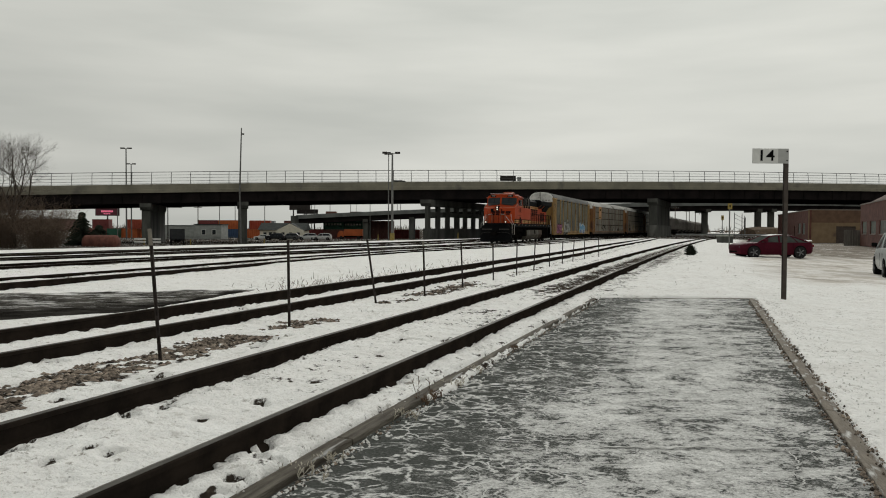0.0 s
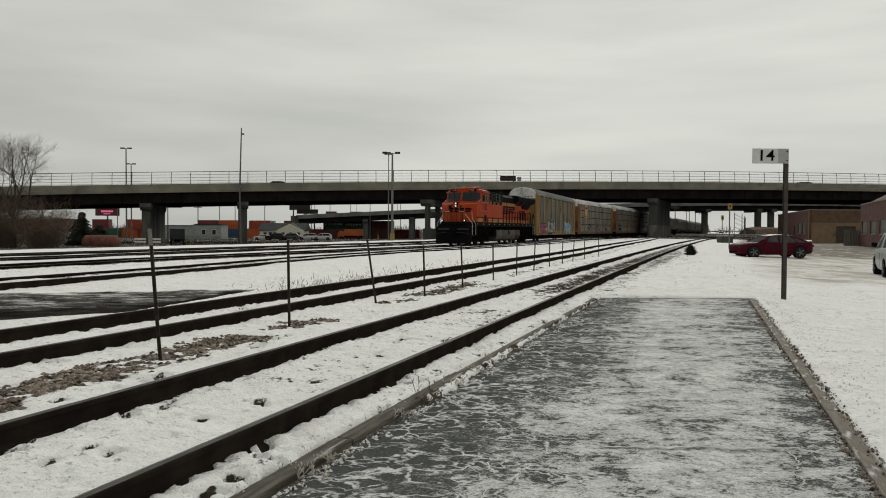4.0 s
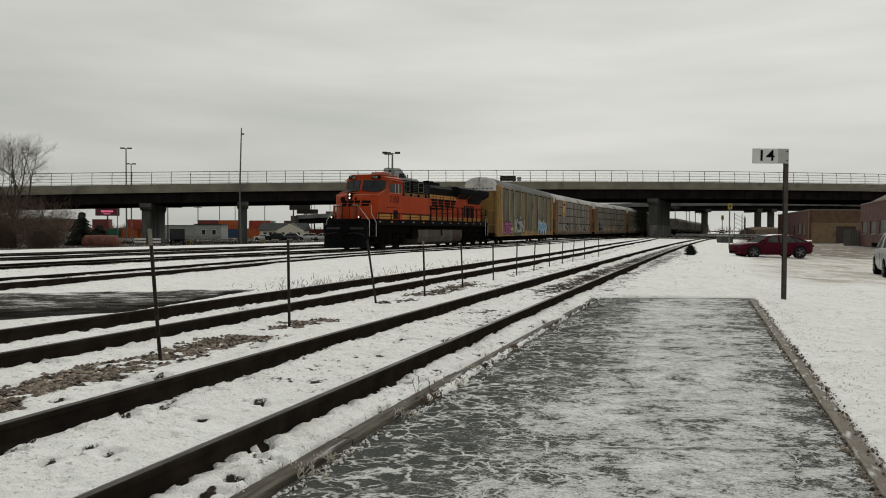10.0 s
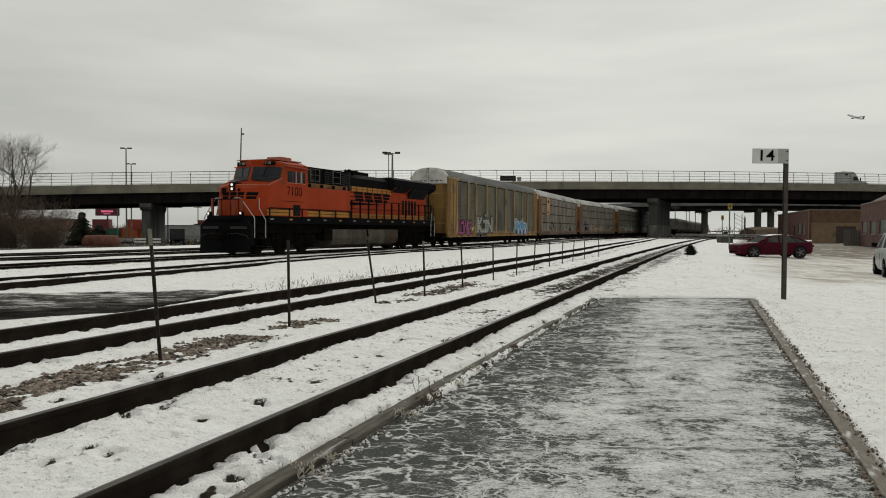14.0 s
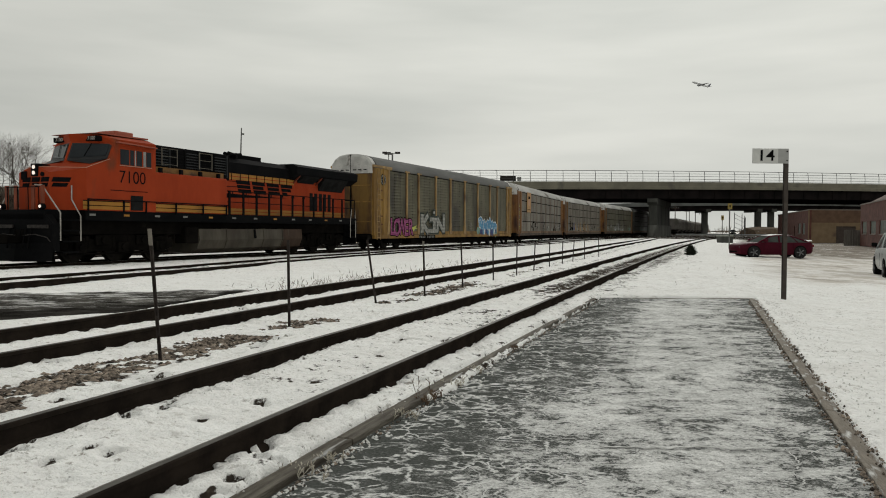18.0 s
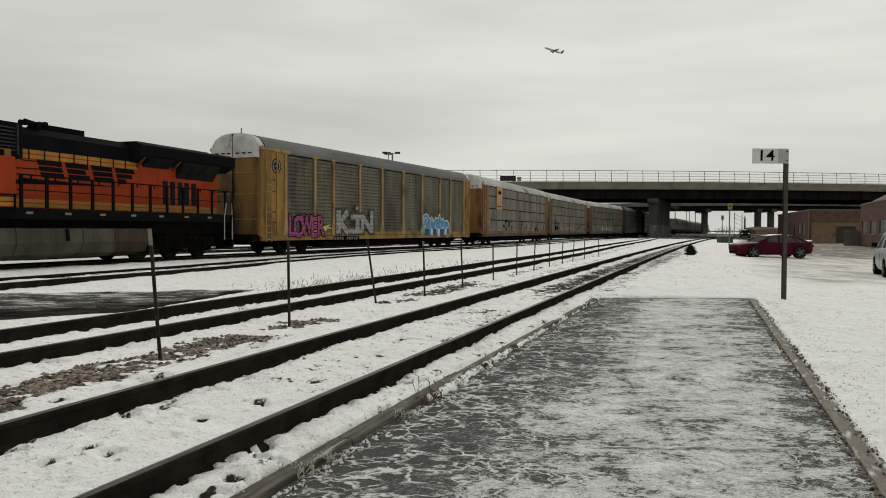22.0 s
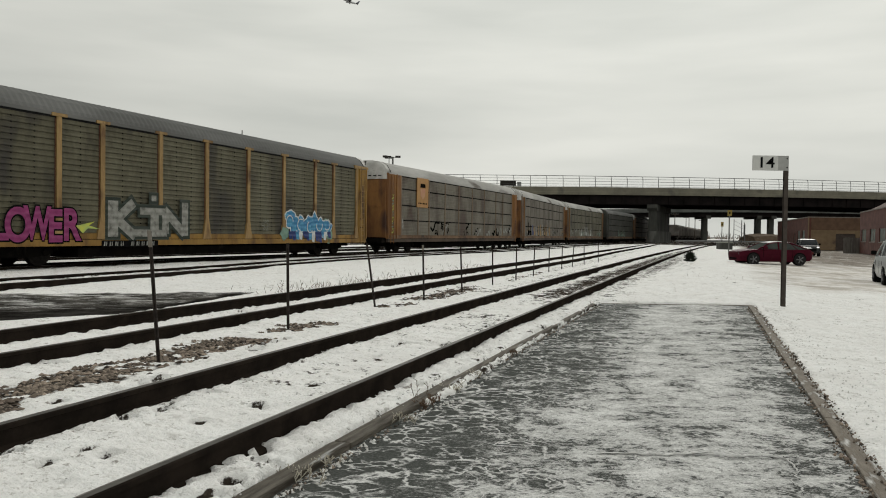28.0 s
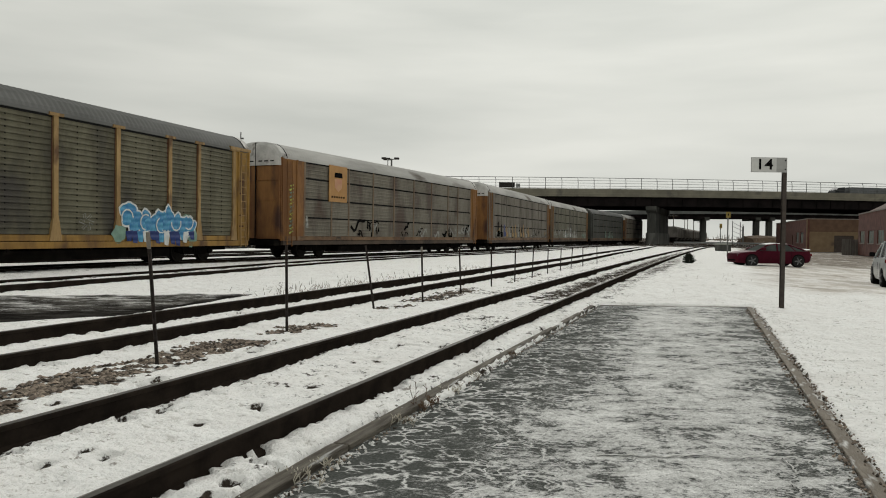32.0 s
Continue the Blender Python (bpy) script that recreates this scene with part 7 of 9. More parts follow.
def reeds():
    """Dry grass stalks standing in the snow between the tracks, and snow crumbs."""
    random.seed(8)
    bm = B()
    for i in range(620):
        y = random.uniform(13.5, 34) if random.random() < 0.75 else random.uniform(17, 22)
        if noise.noise((y * 0.9, 3.0, 8.0)) < -0.22:
            continue
        x = track_mid(y) - 1.05 - abs(random.gauss(0, 0.55 + 0.02 * y))
        if wet(x, y) > 0.05 or y < 16.5:
            continue
        z = land(x, y)
        h = random.uniform(0.03, 0.12) * (1.8 if random.random() < 0.10 else 1)
        dx, dy = random.gauss(0, 0.06), random.gauss(0, 0.06)
        cyl(bm, (x, y, z - 0.03), (x + dx, y + dy, z + h), 0.006 + 0.0001 * y, 4, 0.003)
    for i in range(14):
        y = random.uniform(18, 30)
        x = track_near(y) + random.gauss(3.4, 0.9)
        z = land(x, y)
        cyl(bm, (x, y, z - 0.03), (x + random.gauss(0, 0.05), y, z + random.uniform(0.05, 0.14)), 0.003, 4, 0.003)
    solo("dry_grass", bm, M_WOODY, "sparse dry grass stalks standing in the snow", "grass", kind="stuff")
    verts, faces = [], []
    for i in range(1900):
        k = random.random()
        z_on = None
        if i >= 1500:
            y = 3.9 + 9 * random.random() ** 1.4
            if noise.noise((y * 1.7, 4.0, 2.0)) < -0.05:
                continue
            x = edge_left(y) + 0.09 + abs(random.gauss(0, 0.05)) + 0.10 * step01(5.7, 6.6, y)
            z_on = PLAT_Z
        elif k < 0.55:
            y = 2.6 + 16 * random.random() ** 1.6
            x = track_near(y) + random.choice((-0.55, 0.9, 1.0, 1.25)) + random.gauss(0, 0.13)
        else:
            y = random.uniform(3, 16)
            x = edge_right(y) + 0.25 + abs(random.gauss(0, 0.25))
        r = random.uniform(0.004, 0.011) if z_on is None else random.uniform(0.005, 0.016)
        z = land(x, y) + relief(x, y) + r * 0.3 if z_on is None else z_on + r * 0.4
        if z_on is None and on_platform(x, y, 0.02) or abs(abs(x - track_near(y)) - 0.7525) < 0.15:
            continue
        b = len(verts)
        for v in ((1, 0, 0), (0, 1, 0), (-1, 0, 0), (0, -1, 0), (0, 0, 0.9), (0, 0, -0.8)):
            j = random.uniform(0.7, 1.4)
            verts.append((x + v[0] * r * j, y + v[1] * r * j, z + v[2] * r * j))
        faces += [(b + i_, b + (i_ + 1) % 4, b + 4) for i_ in range(4)] + [(b + (i_ + 1) % 4, b + i_, b + 5) for i_ in range(4)]
    me = bpy.data.meshes.new("snow_crumbs")
    me.from_pydata(verts, [], faces)
    me.materials.append(M_CRUMB)
    tagged(new("snow_crumbs", me), "small lumps of crusted snow along rails and kerb", "snow", kind="stuff")


M_CRUMB = mat("crusted_snow", (0.78, 0.78, 0.77), (0.62, 0.60, 0.58), 8, 0.8)
reeds()


def kerb_gravel():
    random.seed(14)
    verts, faces = [], []
    for i in range(2100):
        y = 2.5 + 13 * random.random() ** 1.5
        up = 0.0
        pick = random.random()
        if pick < 0.30:
            x, up = edge_right(y) + 0.105 + random.gauss(0, 0.026) + 0.02 * noise.noise((y * 5, 1.0, 1.0)), 0.018
        elif pick < 0.72:
            x = edge_right(y) - 0.045 + random.gauss(0, 0.024)
        else:
            x = edge_left(y) + 0.085 + abs(random.gauss(0, 0.025))
        r = 0.005 + 0.012 * random.random() ** 2
        b = len(verts)
        for v in ((1, 0, 0), (0, 1, 0.2), (-1, 0.1, 0), (0, -1, 0), (0.1, 0, 0.9), (0, 0, -0.8)):
            j = random.uniform(0.7, 1.3)
            verts.append((x + v[0] * r * j, y + v[1] * r * j, PLAT_Z + 0.006 + up + v[2] * r * j))
        faces += [(b + k, b + (k + 1) % 4, b + 4) for k in range(4)] + [(b + (k + 1) % 4, b + k, b + 5) for k in range(4)]
    me = bpy.data.meshes.new("gravel")
    me.from_pydata(verts, [], faces)
    me.materials.append(M_STONE)
    tagged(new("gravel", me), "dark loose gravel caught along the platform edges", "gravel", kind="stuff")


kerb_gravel()


# ---------- trees and bushes ----------
M_BARK = mat("bare_bark", (0.085, 0.07, 0.058), (0.05, 0.042, 0.036), 5, 0.95, 0, 0.5)
M_TWIG = mat("brown_twigs", (0.155, 0.113, 0.084), (0.085, 0.062, 0.047), 0.5, 0.95)
M_CONIFER = mat("dark_needles", (0.022, 0.03, 0.018), (0.014, 0.018, 0.011), 8, 0.9)


def grow(bm_list, p, d, length, r, depth, spread, rng_):
    """Limbs that fork; the thick ones go to the first mesh, the thin ones to the second."""
    n = 3
    for i in range(n):
        q = p + d * (length / n)
        d = (d + Vector((rng_.gauss(0, 0.12), rng_.gauss(0, 0.12), rng_.gauss(0.03, 0.08)))).normalized()
        cyl(bm_list[0] if depth > 3 else bm_list[1], p, q, r, 6 if depth > 3 else 4, r * 0.82, caps=False)
        if depth > 0 and i > 0:
            for k in range(2 if depth < 4 else 1):
                a = Vector((rng_.gauss(0, 1), rng_.gauss(0, 1), rng_.gauss(0.25, 0.5))).normalized()
                nd = (d * (1 - spread) + a * spread).normalized()
                grow(bm_list, q, nd, length * rng_.uniform(0.55, 0.8), r * 0.58, depth - 1, spread, rng_)
        p, r = q, r * 0.82
    if depth > 0:
        grow(bm_list, p, d, length * 0.7, r * 0.9, depth - 1, spread, rng_)


def bare_tree(x, y, h, seed, label, depth=5, fan=0.42):
    rng_ = random.Random(seed)
    th = thing("bare_tree", label, "tree", "bare trees by the bridge", m=Matrix.Translation((x, y, land(x, y) - 0.1)))
    bm, b1, b2 = B(), B(), B()
    top = Vector((rng_.gauss(0, 0.2), 0, h * 0.28))
    cyl(bm, (0, 0, 0), top, h * 0.019, 10, h * 0.013)
    part("trunk", bm, M_BARK, th)
    for k in range(6):
        a = k * 1.257 + rng_.random()
        d = Vector((math.cos(a) * fan, math.sin(a) * fan, 1)).normalized() if k < 5 else Vector((0.05, 0, 1)).normalized()
        grow((b1, b2), top * rng_.uniform(0.7, 1.0), d, h * 0.27, h * 0.0105, depth, 0.5, rng_)
    part("limb_fork", b1, M_BARK, th)
    part("crown", b2, M_BARK, th)
    return th


bare_tree(-60.0, 105, 17.0, 4, "tall bare deciduous tree beside the bridge", 5, 0.40)
bare_tree(-67.5, 101, 12.5, 9, "bare deciduous tree beside the bridge", 4)


def shrub(x, y, w, h, seed, group):
    rng_ = random.Random(seed)
    th = thing("bare_shrub", "dense leafless brown shrub standing by the yard edge", "shrub", group, m=Matrix.Translation((x, y, land(x, y) - 0.1)))
    bm = B()
    for i in range(70):
        a, rr = rng_.random() * 6.28, rng_.random() ** 0.6
        p = Vector((math.cos(a) * rr * w * 0.35, math.sin(a) * rr * w * 0.35, 0))
        d = Vector((math.cos(a) * 0.45 * rr + rng_.gauss(0, 0.3), math.sin(a) * 0.45 * rr + rng_.gauss(0, 0.3), 1)).normalized()
        l = h * rng_.uniform(0.55, 1.0)
        q = p + d * l * 0.55
        e = q + (d + Vector((rng_.gauss(0, 0.3), rng_.gauss(0, 0.3), 0))).normalized() * l * 0.45
        cyl(bm, p, q, 0.024, 4, 0.016, caps=False)
        cyl(bm, q, e, 0.016, 4, 0.007, caps=False)
        for j in range(11):
            b = p.lerp(q, rng_.uniform(0.2, 1)) if j < 5 else q.lerp(e, rng_.random())
            f = b + Vector((rng_.gauss(0, 0.7), rng_.gauss(0, 0.5), rng_.uniform(-0.1, 0.7)))
            cyl(bm, b, f, 0.014, 3, 0.006, caps=False)
            for m_ in range(2):
                g_ = b.lerp(f, rng_.uniform(0.4, 1))
                cyl(bm, g_, g_ + Vector((rng_.gauss(0, 0.3), rng_.gauss(0, 0.3), rng_.uniform(0, 0.45))), 0.009, 3, 0.005, caps=False)
    part("crown", bm, M_TWIG, th)


random.seed(31)
for k in range(12):
    shrub(-66 + k * 1.05 + random.uniform(-0.4, 0.4), 104 + random.uniform(-3, 6), random.uniform(3.5, 5.5), (9.0 if k < 8 else 7.4 if k < 11 else 4.6) * random.uniform(0.8, 1.12), 40 + k, "thicket by the bridge")


def conifer():
    x, y = 13.85, 42
    z0 = land(x, y)
    th = thing("small_conifer", "small dark evergreen bush standing in the snow", "bush", m=Matrix.Translation((x, y, z0)))
    bm = B()
    cyl(bm, (0, 0, -0.1), (0, 0, 0.80), 0.03, 6, 0.01)
    part("trunk", bm, M_BARK, th)
    bm = B()
    rng_ = random.Random(2)
    for i in range(520):
        zz = rng_.random()
        a = rng_.random() * 6.28
        rad = 0.37 * (math.sqrt(max(1 - zz * zz * 1.15, 0.0)) if zz < 0.9 else 0.06) * rng_.uniform(0.5, 1.15)
        p = Vector((math.cos(a) * rad * 0.5, math.sin(a) * rad * 0.5, 0.02 + zz * 0.5))
        q = Vector((math.cos(a) * rad, math.sin(a) * rad, zz * 0.56 + rng_.uniform(-0.02, 0.16)))
        cyl(bm, p, q, 0.022, 4, 0.006)
    part("needles", bm, M_CONIFER, th)


conifer()


def evergreen(x, y, h):
    z0 = land(x, y)
    th = thing("evergreen_tree", "dark evergreen tree standing behind the rusty tank", "tree", m=Matrix.Translation((x, y, z0)))
    bm = B()
    cyl(bm, (0, 0, -0.2), (0, 0, h), 0.12, 8, 0.03)
    part("trunk", bm, M_BARK, th)
    bm = B()
    rng_ = random.Random(5)
    for i in range(1300):
        zz = rng_.random() ** 0.9
        a = rng_.random() * 6.28
        rad = (0.35 + 1.5 * (1 - zz) ** 0.7) * rng_.uniform(0.4, 1.15) * (1 + 0.3 * math.sin(zz * 19 + a * 2))
        p = Vector((math.cos(a) * rad * 0.3, math.sin(a) * rad * 0.3, 0.3 + zz * (h - 0.4)))
        q = Vector((math.cos(a) * rad, math.sin(a) * rad, 0.15 + zz * (h - 0.3) - 0.15 * rad))
        cyl(bm, p, q, 0.11, 4, 0.03)
    part("needles", bm, M_CONIFER, th)


evergreen(-56.7, 118, 5.3)
evergreen(-58.4, 120, 3.9)
evergreen(-55.4, 121, 3.3)


# ---------- vehicles ----------
M_CARGLASS = mat("car_window_glass", (0.022, 0.026, 0.03), (0.014, 0.017, 0.02), 1.5, 0.15, 0.0, rvar=0.03, spec=0.05)
# sedan glass: the pale reflection is put into its base colour
M_CARGLASSREFL = mat("car_glass_with_reflection", (0.075, 0.084, 0.079), (0.045, 0.05, 0.048), 1.5, 0.15, 0.0, rvar=0.03, spec=0.0)
M_RED = mat("dark_red_car_paint", (0.062, 0.0080, 0.0165), (0.046, 0.006, 0.0125), 2, 0.45, 0.0, rvar=0.06, spec=0.02, dirt=(0.06, 0.02, 0.022), dirt_amt=0.12)
M_SILVER = mat("silver_car_paint", (0.46, 0.48, 0.48), (0.40, 0.42, 0.42), 2, 0.3, 0.4, rvar=0.06, dirt=(0.3, 0.28, 0.26), dirt_amt=0.15)
M_CARWHITE = mat("white_car_paint", (0.66, 0.67, 0.67), (0.58, 0.58, 0.58), 2, 0.3, 0, rvar=0.06)
M_CARBLACK = mat("dark_car_paint", (0.016, 0.018, 0.021), (0.024, 0.025, 0.028), 2, 0.3, 0.1, rvar=0.06)
M_CARSLATE = mat("slate_car_paint", (0.05, 0.054, 0.056), (0.035, 0.038, 0.04), 2, 0.3, 0.2, rvar=0.06)
M_CARGREY = mat("grey_car_paint", (0.13, 0.135, 0.14), (0.10, 0.105, 0.11), 2, 0.3, 0.3, rvar=0.06)
M_TRUCKW = mat("dull_white_truck", (0.36, 0.37, 0.37), (0.29, 0.30, 0.30), 1.2, 0.5)
M_TAIL = mat("red_lamp_lens", (0.14, 0.012, 0.014), (0.09, 0.01, 0.01), 4, 0.2)
M_CLEAR = mat("clear_lamp_lens", (0.10, 0.10, 0.105), (0.06, 0.06, 0.065), 4, 0.2, spec=0.08)
M_RIM = mat("alloy_rim", (0.17, 0.17, 0.175), (0.11, 0.11, 0.115), 5, 0.45, 0.4)
M_SNOWCAP = mat("snow_on_car", (0.80, 0.80, 0.80), (0.72, 0.72, 0.72), 6, 0.8)
M_CARLIT = glow("car_headlight", (1.0, 0.98, 0.92), 1.1)

# stations of the lower body: along, half width, sill height, shoulder height
SEDAN = dict(body=((2.42, 0.66, 0.28, 0.80), (2.36, 0.80, 0.23, 0.86), (2.1, 0.88, 0.21, 0.94), (1.5, 0.92, 0.2, 1.02), (0.9, 0.93, 0.2, 1.05), (-0.9, 0.93, 0.2, 1.02), (-1.7, 0.92, 0.22, 1.05), (-2.2, 0.86, 0.28, 1.06), (-2.38, 0.74, 0.38, 0.98), (-2.44, 0.6, 0.45, 0.8)),
             cabin=((1.20, 0.74, 0.94, 1.04), (0.40, 0.63, 0.96, 1.44), (-0.2, 0.62, 0.97, 1.53), (-0.95, 0.61, 0.98, 1.49), (-2.0, 0.68, 1.0, 1.12)), wheel=(1.34, -1.30, 0.325), roof=(0.3, -0.98))
SEDAN["body"] = tuple((a * 0.885, b, c * 0.9, d * 0.86) for a, b, c, d in SEDAN["body"])
SEDAN["cabin"] = tuple((a * 0.885, b, c * 0.86, d * 0.86) for a, b, c, d in SEDAN["cabin"])
SUV = dict(body=((2.32, 0.66, 0.42, 0.85), (2.2, 0.82, 0.32, 0.98), (1.6, 0.93, 0.28, 1.05), (0.9, 0.94, 0.26, 1.08), (-1.4, 0.94, 0.26, 1.12), (-2.15, 0.90, 0.32, 1.14), (-2.3, 0.78, 0.42, 1.05)),
           cabin=((1.1, 0.80, 1.04, 1.08), (0.45, 0.70, 1.06, 1.62), (-0.2, 0.69, 1.08, 1.70), (-1.7, 0.69, 1.1, 1.66), (-2.2, 0.74, 1.12, 1.2)), wheel=(1.4, -1.4, 0.37), roof=(0.4, -1.75))
PICKUP = dict(body=SUV["body"], cabin=((1.0, 0.80, 1.04, 1.08), (0.5, 0.70, 1.06, 1.66), (-0.2, 0.69, 1.08, 1.74), (-0.7, 0.69, 1.1, 1.72), (-0.85, 0.74, 1.12, 1.15)), wheel=(1.5, -1.5, 0.4), roof=(0.5, -0.7))


def road_car(spec, paint, name, label, category, m, group="", snow=False, lit=False):
    """A car in its own space: x forward, wheels on z = 0."""
    th = thing(name, label, category, group, m=m)
    bm = B()
    rings = []
    for x, w, z0, z1 in spec["body"]:
        rings.append([(x, -w * 0.92, z0), (x, -w, z0 + 0.18), (x, -w * 1.0, (z0 + z1) / 2 + 0.08), (x, -w * 0.93, z1 - 0.03), (x, -w * 0.8, z1), (x, w * 0.8, z1), (x, w * 0.93, z1 - 0.03),
                      (x, w, (z0 + z1) / 2 + 0.08), (x, w, z0 + 0.18), (x, w * 0.92, z0)])
    sweep(bm, rings)
    body = part("body", bm, paint, th, smooth=True)
    bm = B()
    rings = [[(x, -w * 1.22, z0), (x, -w, z1 - 0.04), (x, -w * 0.85, z1), (x, w * 0.85, z1), (x, w, z1 - 0.04), (x, w * 1.22, z0)] for x, w, z0, z1 in spec["cabin"]]
    sweep(bm, rings)
    glass = part("window_glass", bm, M_CARGLASSREFL if spec is SEDAN else M_CARGLASS, th, "dark window glass", smooth=True)
    cab = spec["cabin"]
    bm = B()
    rr = [c for c in cab[1:-1]]
    rings = [[(x, -w * 1.03, z1 - 0.05), (x, -w * 0.86, z1 + 0.012), (x, w * 0.86, z1 + 0.012), (x, w * 1.03, z1 - 0.05)] for x, w, z0, z1 in rr]
    sweep(bm, rings)
    part("roof", bm, paint, th, smooth=True)
    for s in (1, -1):
        for i, (a, b) in enumerate(((0, 1), (2, 2), (3, 4))):
            xa, wa, za0, za1 = cab[a]
            xb, wb, zb0, zb1 = cab[b]
            bm = B()
            if a == b:
                p, q = (xa, s * wa * 1.22, za0), (xa, s * wa * 1.01, za1 - 0.02)
            elif a == 0:
                p, q = (xa, s * wa * 1.1, za1 - 0.03), (xb, s * wb * 1.0, zb1 - 0.02)
            else:
                p, q = (xa, s * wa * 1.0, za1 - 0.02), (xb, s * wb * 1.1, zb1 - 0.03)
            cyl(bm, p, q, 0.085 if a > b - 1 and a == 3 else 0.045, 6)
            part("pillar", bm, paint, th)
        if spec is SEDAN:
            (xa, wa, a0, a1), (xb, wb, b0, b1) = cab[3], cab[4]
            lo_ = [Vector((xa, s * wa * 1.22, a0)).lerp(Vector((xb, s * wb * 1.22, b0)), k) + Vector((0, s * 0.012, 0)) for k in (0.42, 1.0)]
            hi_ = [Vector((xa, s * wa, a1 - 0.04)).lerp(Vector((xb, s * wb, b1 - 0.04)), k) + Vector((0, s * 0.012, 0.005)) for k in (0.0, 1.0)]
            bm = B()
            q = [lo_[0], lo_[1], hi_[1], hi_[0]]
            o_ = [bm.verts.new(p_) for p_ in q]
            i_ = [bm.verts.new(p_ - Vector((0, s * 0.03, 0))) for p_ in q]
            bm.faces.new(o_)
            bm.faces.new(i_[::-1])
            for k in range(4):
                bm.faces.new((o_[k], i_[k], i_[(k + 1) % 4], o_[(k + 1) % 4]))
            part("quarter_panel", bm, paint, th)
        bm = B()
        rbox(bm, cab[0][0] - 0.45, cab[0][0] - 0.22, min(s * 0.92, s * 1.1), max(s * 0.92, s * 1.1), cab[0][3] + 0.02, cab[0][3] + 0.18, 0.04)
        part("mirror", bm, M_BLACK if spec is SUV else paint, th)
        for x in spec["wheel"][:2]:
            r = spec["wheel"][2]
            bm = B()
            cyl(bm, (0, s * 0.74, 0), (0, s * 0.945, 0), r, 24)
            wh = part("wheel", bm, M_RUBBER, th, m=Matrix.Translation((x, 0, r)))
            bm = B()
            for k in range(5):
                a = k * 1.2566
                cyl(bm, (0, s * 0.95, 0), (math.cos(a) * r * 0.66, s * 0.95, math.sin(a) * r * 0.66), 0.035, 6)
            cyl(bm, (0, s * 0.93, 0), (0, s * 0.955, 0), r * 0.2, 10)
            part("rim", bm, M_RIM, wh, "five-spoke alloy rim")
            bm = B()
            cyl(bm, (x, s * 0.70, r + 0.02), (x, s * 0.928, r + 0.02), r + 0.045, 20)
            part("wheel_arch", bm, M_BLACK, th)
        x, w, z0, z1 = spec["body"][1]
        bm = B()
        rbox(bm, x - 0.15, x + (0.13 if lit else 0.03), min(s * (0.52 if lit else 0.42), s * 0.74), max(s * (0.52 if lit else 0.42), s * 0.74), z1 - (0.155 if lit else 0.17), z1 - 0.06, 0.02)
        part("headlight", bm, M_CARLIT if lit else M_CLEAR, th, "headlight")
        x, w, z0, z1 = spec["body"][-2]
        bm = B()
        rbox(bm, x - 0.06, x + 0.10, min(s * w * 0.5, s * w * 1.02), max(s * w * 0.5, s * w * 1.02), z1 - 0.22, z1 - 0.08, 0.02)
        part("tail_lamp", bm, M_TAIL, th)
        for xx in (spec["wheel"][0] - 0.55, -0.25, spec["wheel"][1] + 0.42):
            bm = B()
            box(bm, xx - 0.006, xx + 0.006, min(s * 0.935, s * 0.944), max(s * 0.935, s * 0.944), 0.42, 0.9)
            part("door_seam", bm, M_BLACK, th)
    bm = B()
    x, w, z0, z1 = spec["body"][0]
    rbox(bm, x - 0.1, x + 0.02, -0.5, 0.5, z0 + 0.05, z1 - (0.30 if spec is SEDAN else 0.1), 0.02)
    part("grille", bm, M_BLACK, th)
    if snow:
        bm = B()
        c = cab[-1]
        rings = []
        for k in range(9):
            xx = rr[-1][0] - 0.1 - k * (rr[-1][0] + 2.15) / 9 * 1.0
            zt = np.interp(xx, [-2.25, c[0], rr[-1][0]], [1.0, c[3], rr[-1][3]])
            ww = 0.62 + 0.1 * k / 8
            rings.append([(xx, -ww, zt - 0.02), (xx, -ww * 0.7, zt + 0.035), (xx, ww * 0.7, zt + 0.035), (xx, ww, zt - 0.02)])
        sweep(bm, rings)
        part("snow_cover", bm, M_SNOWCAP, th, "thin snow on the rear window and boot")
        bm = B()
        rings = [[(x, -w * 0.85, z1 + 0.01), (x, -w * 0.6, z1 + 0.035), (x, w * 0.6, z1 + 0.035), (x, w * 0.85, z1 + 0.01)] for x, w, z0, z1 in rr]
        sweep(bm, rings)
        part("snow_cover", bm, M_SNOWCAP, th, "thin snow on the roof")
    return th


def stand(x, y, deg, dz=0.0):
    return pose(x, y, land(x, y) + 0.005 + dz, 0, 0, deg)


road_car(SEDAN, M_RED, "sedan", "dark red sedan with snow on roof and boot parked on slush", "car", stand(18.95, 43.5, 181, -0.03), "parked cars", snow=True)
road_car(SUV, M_SILVER, "parked_suv", "silver sport utility vehicle parked in the snowy yard", "car", stand(17.15, 27.7, 66, 0.0), "parked cars")
DRIVER = road_car(SUV, M_CARSLATE, "driving_suv", "dark grey sport utility vehicle driving in with headlights lit", "car", Matrix.Identity(4), lit=True)
for x, y, deg, sp, pt, lb in ((-44.6, 186, 182, SEDAN, M_CARWHITE, "white sedan parked by the low house"), (-41.2, 184, 185, SUV, M_CARBLACK, "black sport utility vehicle parked by the low house"),
                              (-37.9, 186, 176, SUV, M_CARGREY, "grey sport utility vehicle parked by the low house"), (-33.9, 188, 183, SUV, M_CARWHITE, "white sport utility vehicle parked in the far lot"),
                              (-29.9, 186, 180, SUV, M_CARWHITE, "white sport utility vehicle parked in the far lot")):
    road_car(sp, pt, "parked_car", lb, "car", stand(x, y, deg), "cars in the far lot")


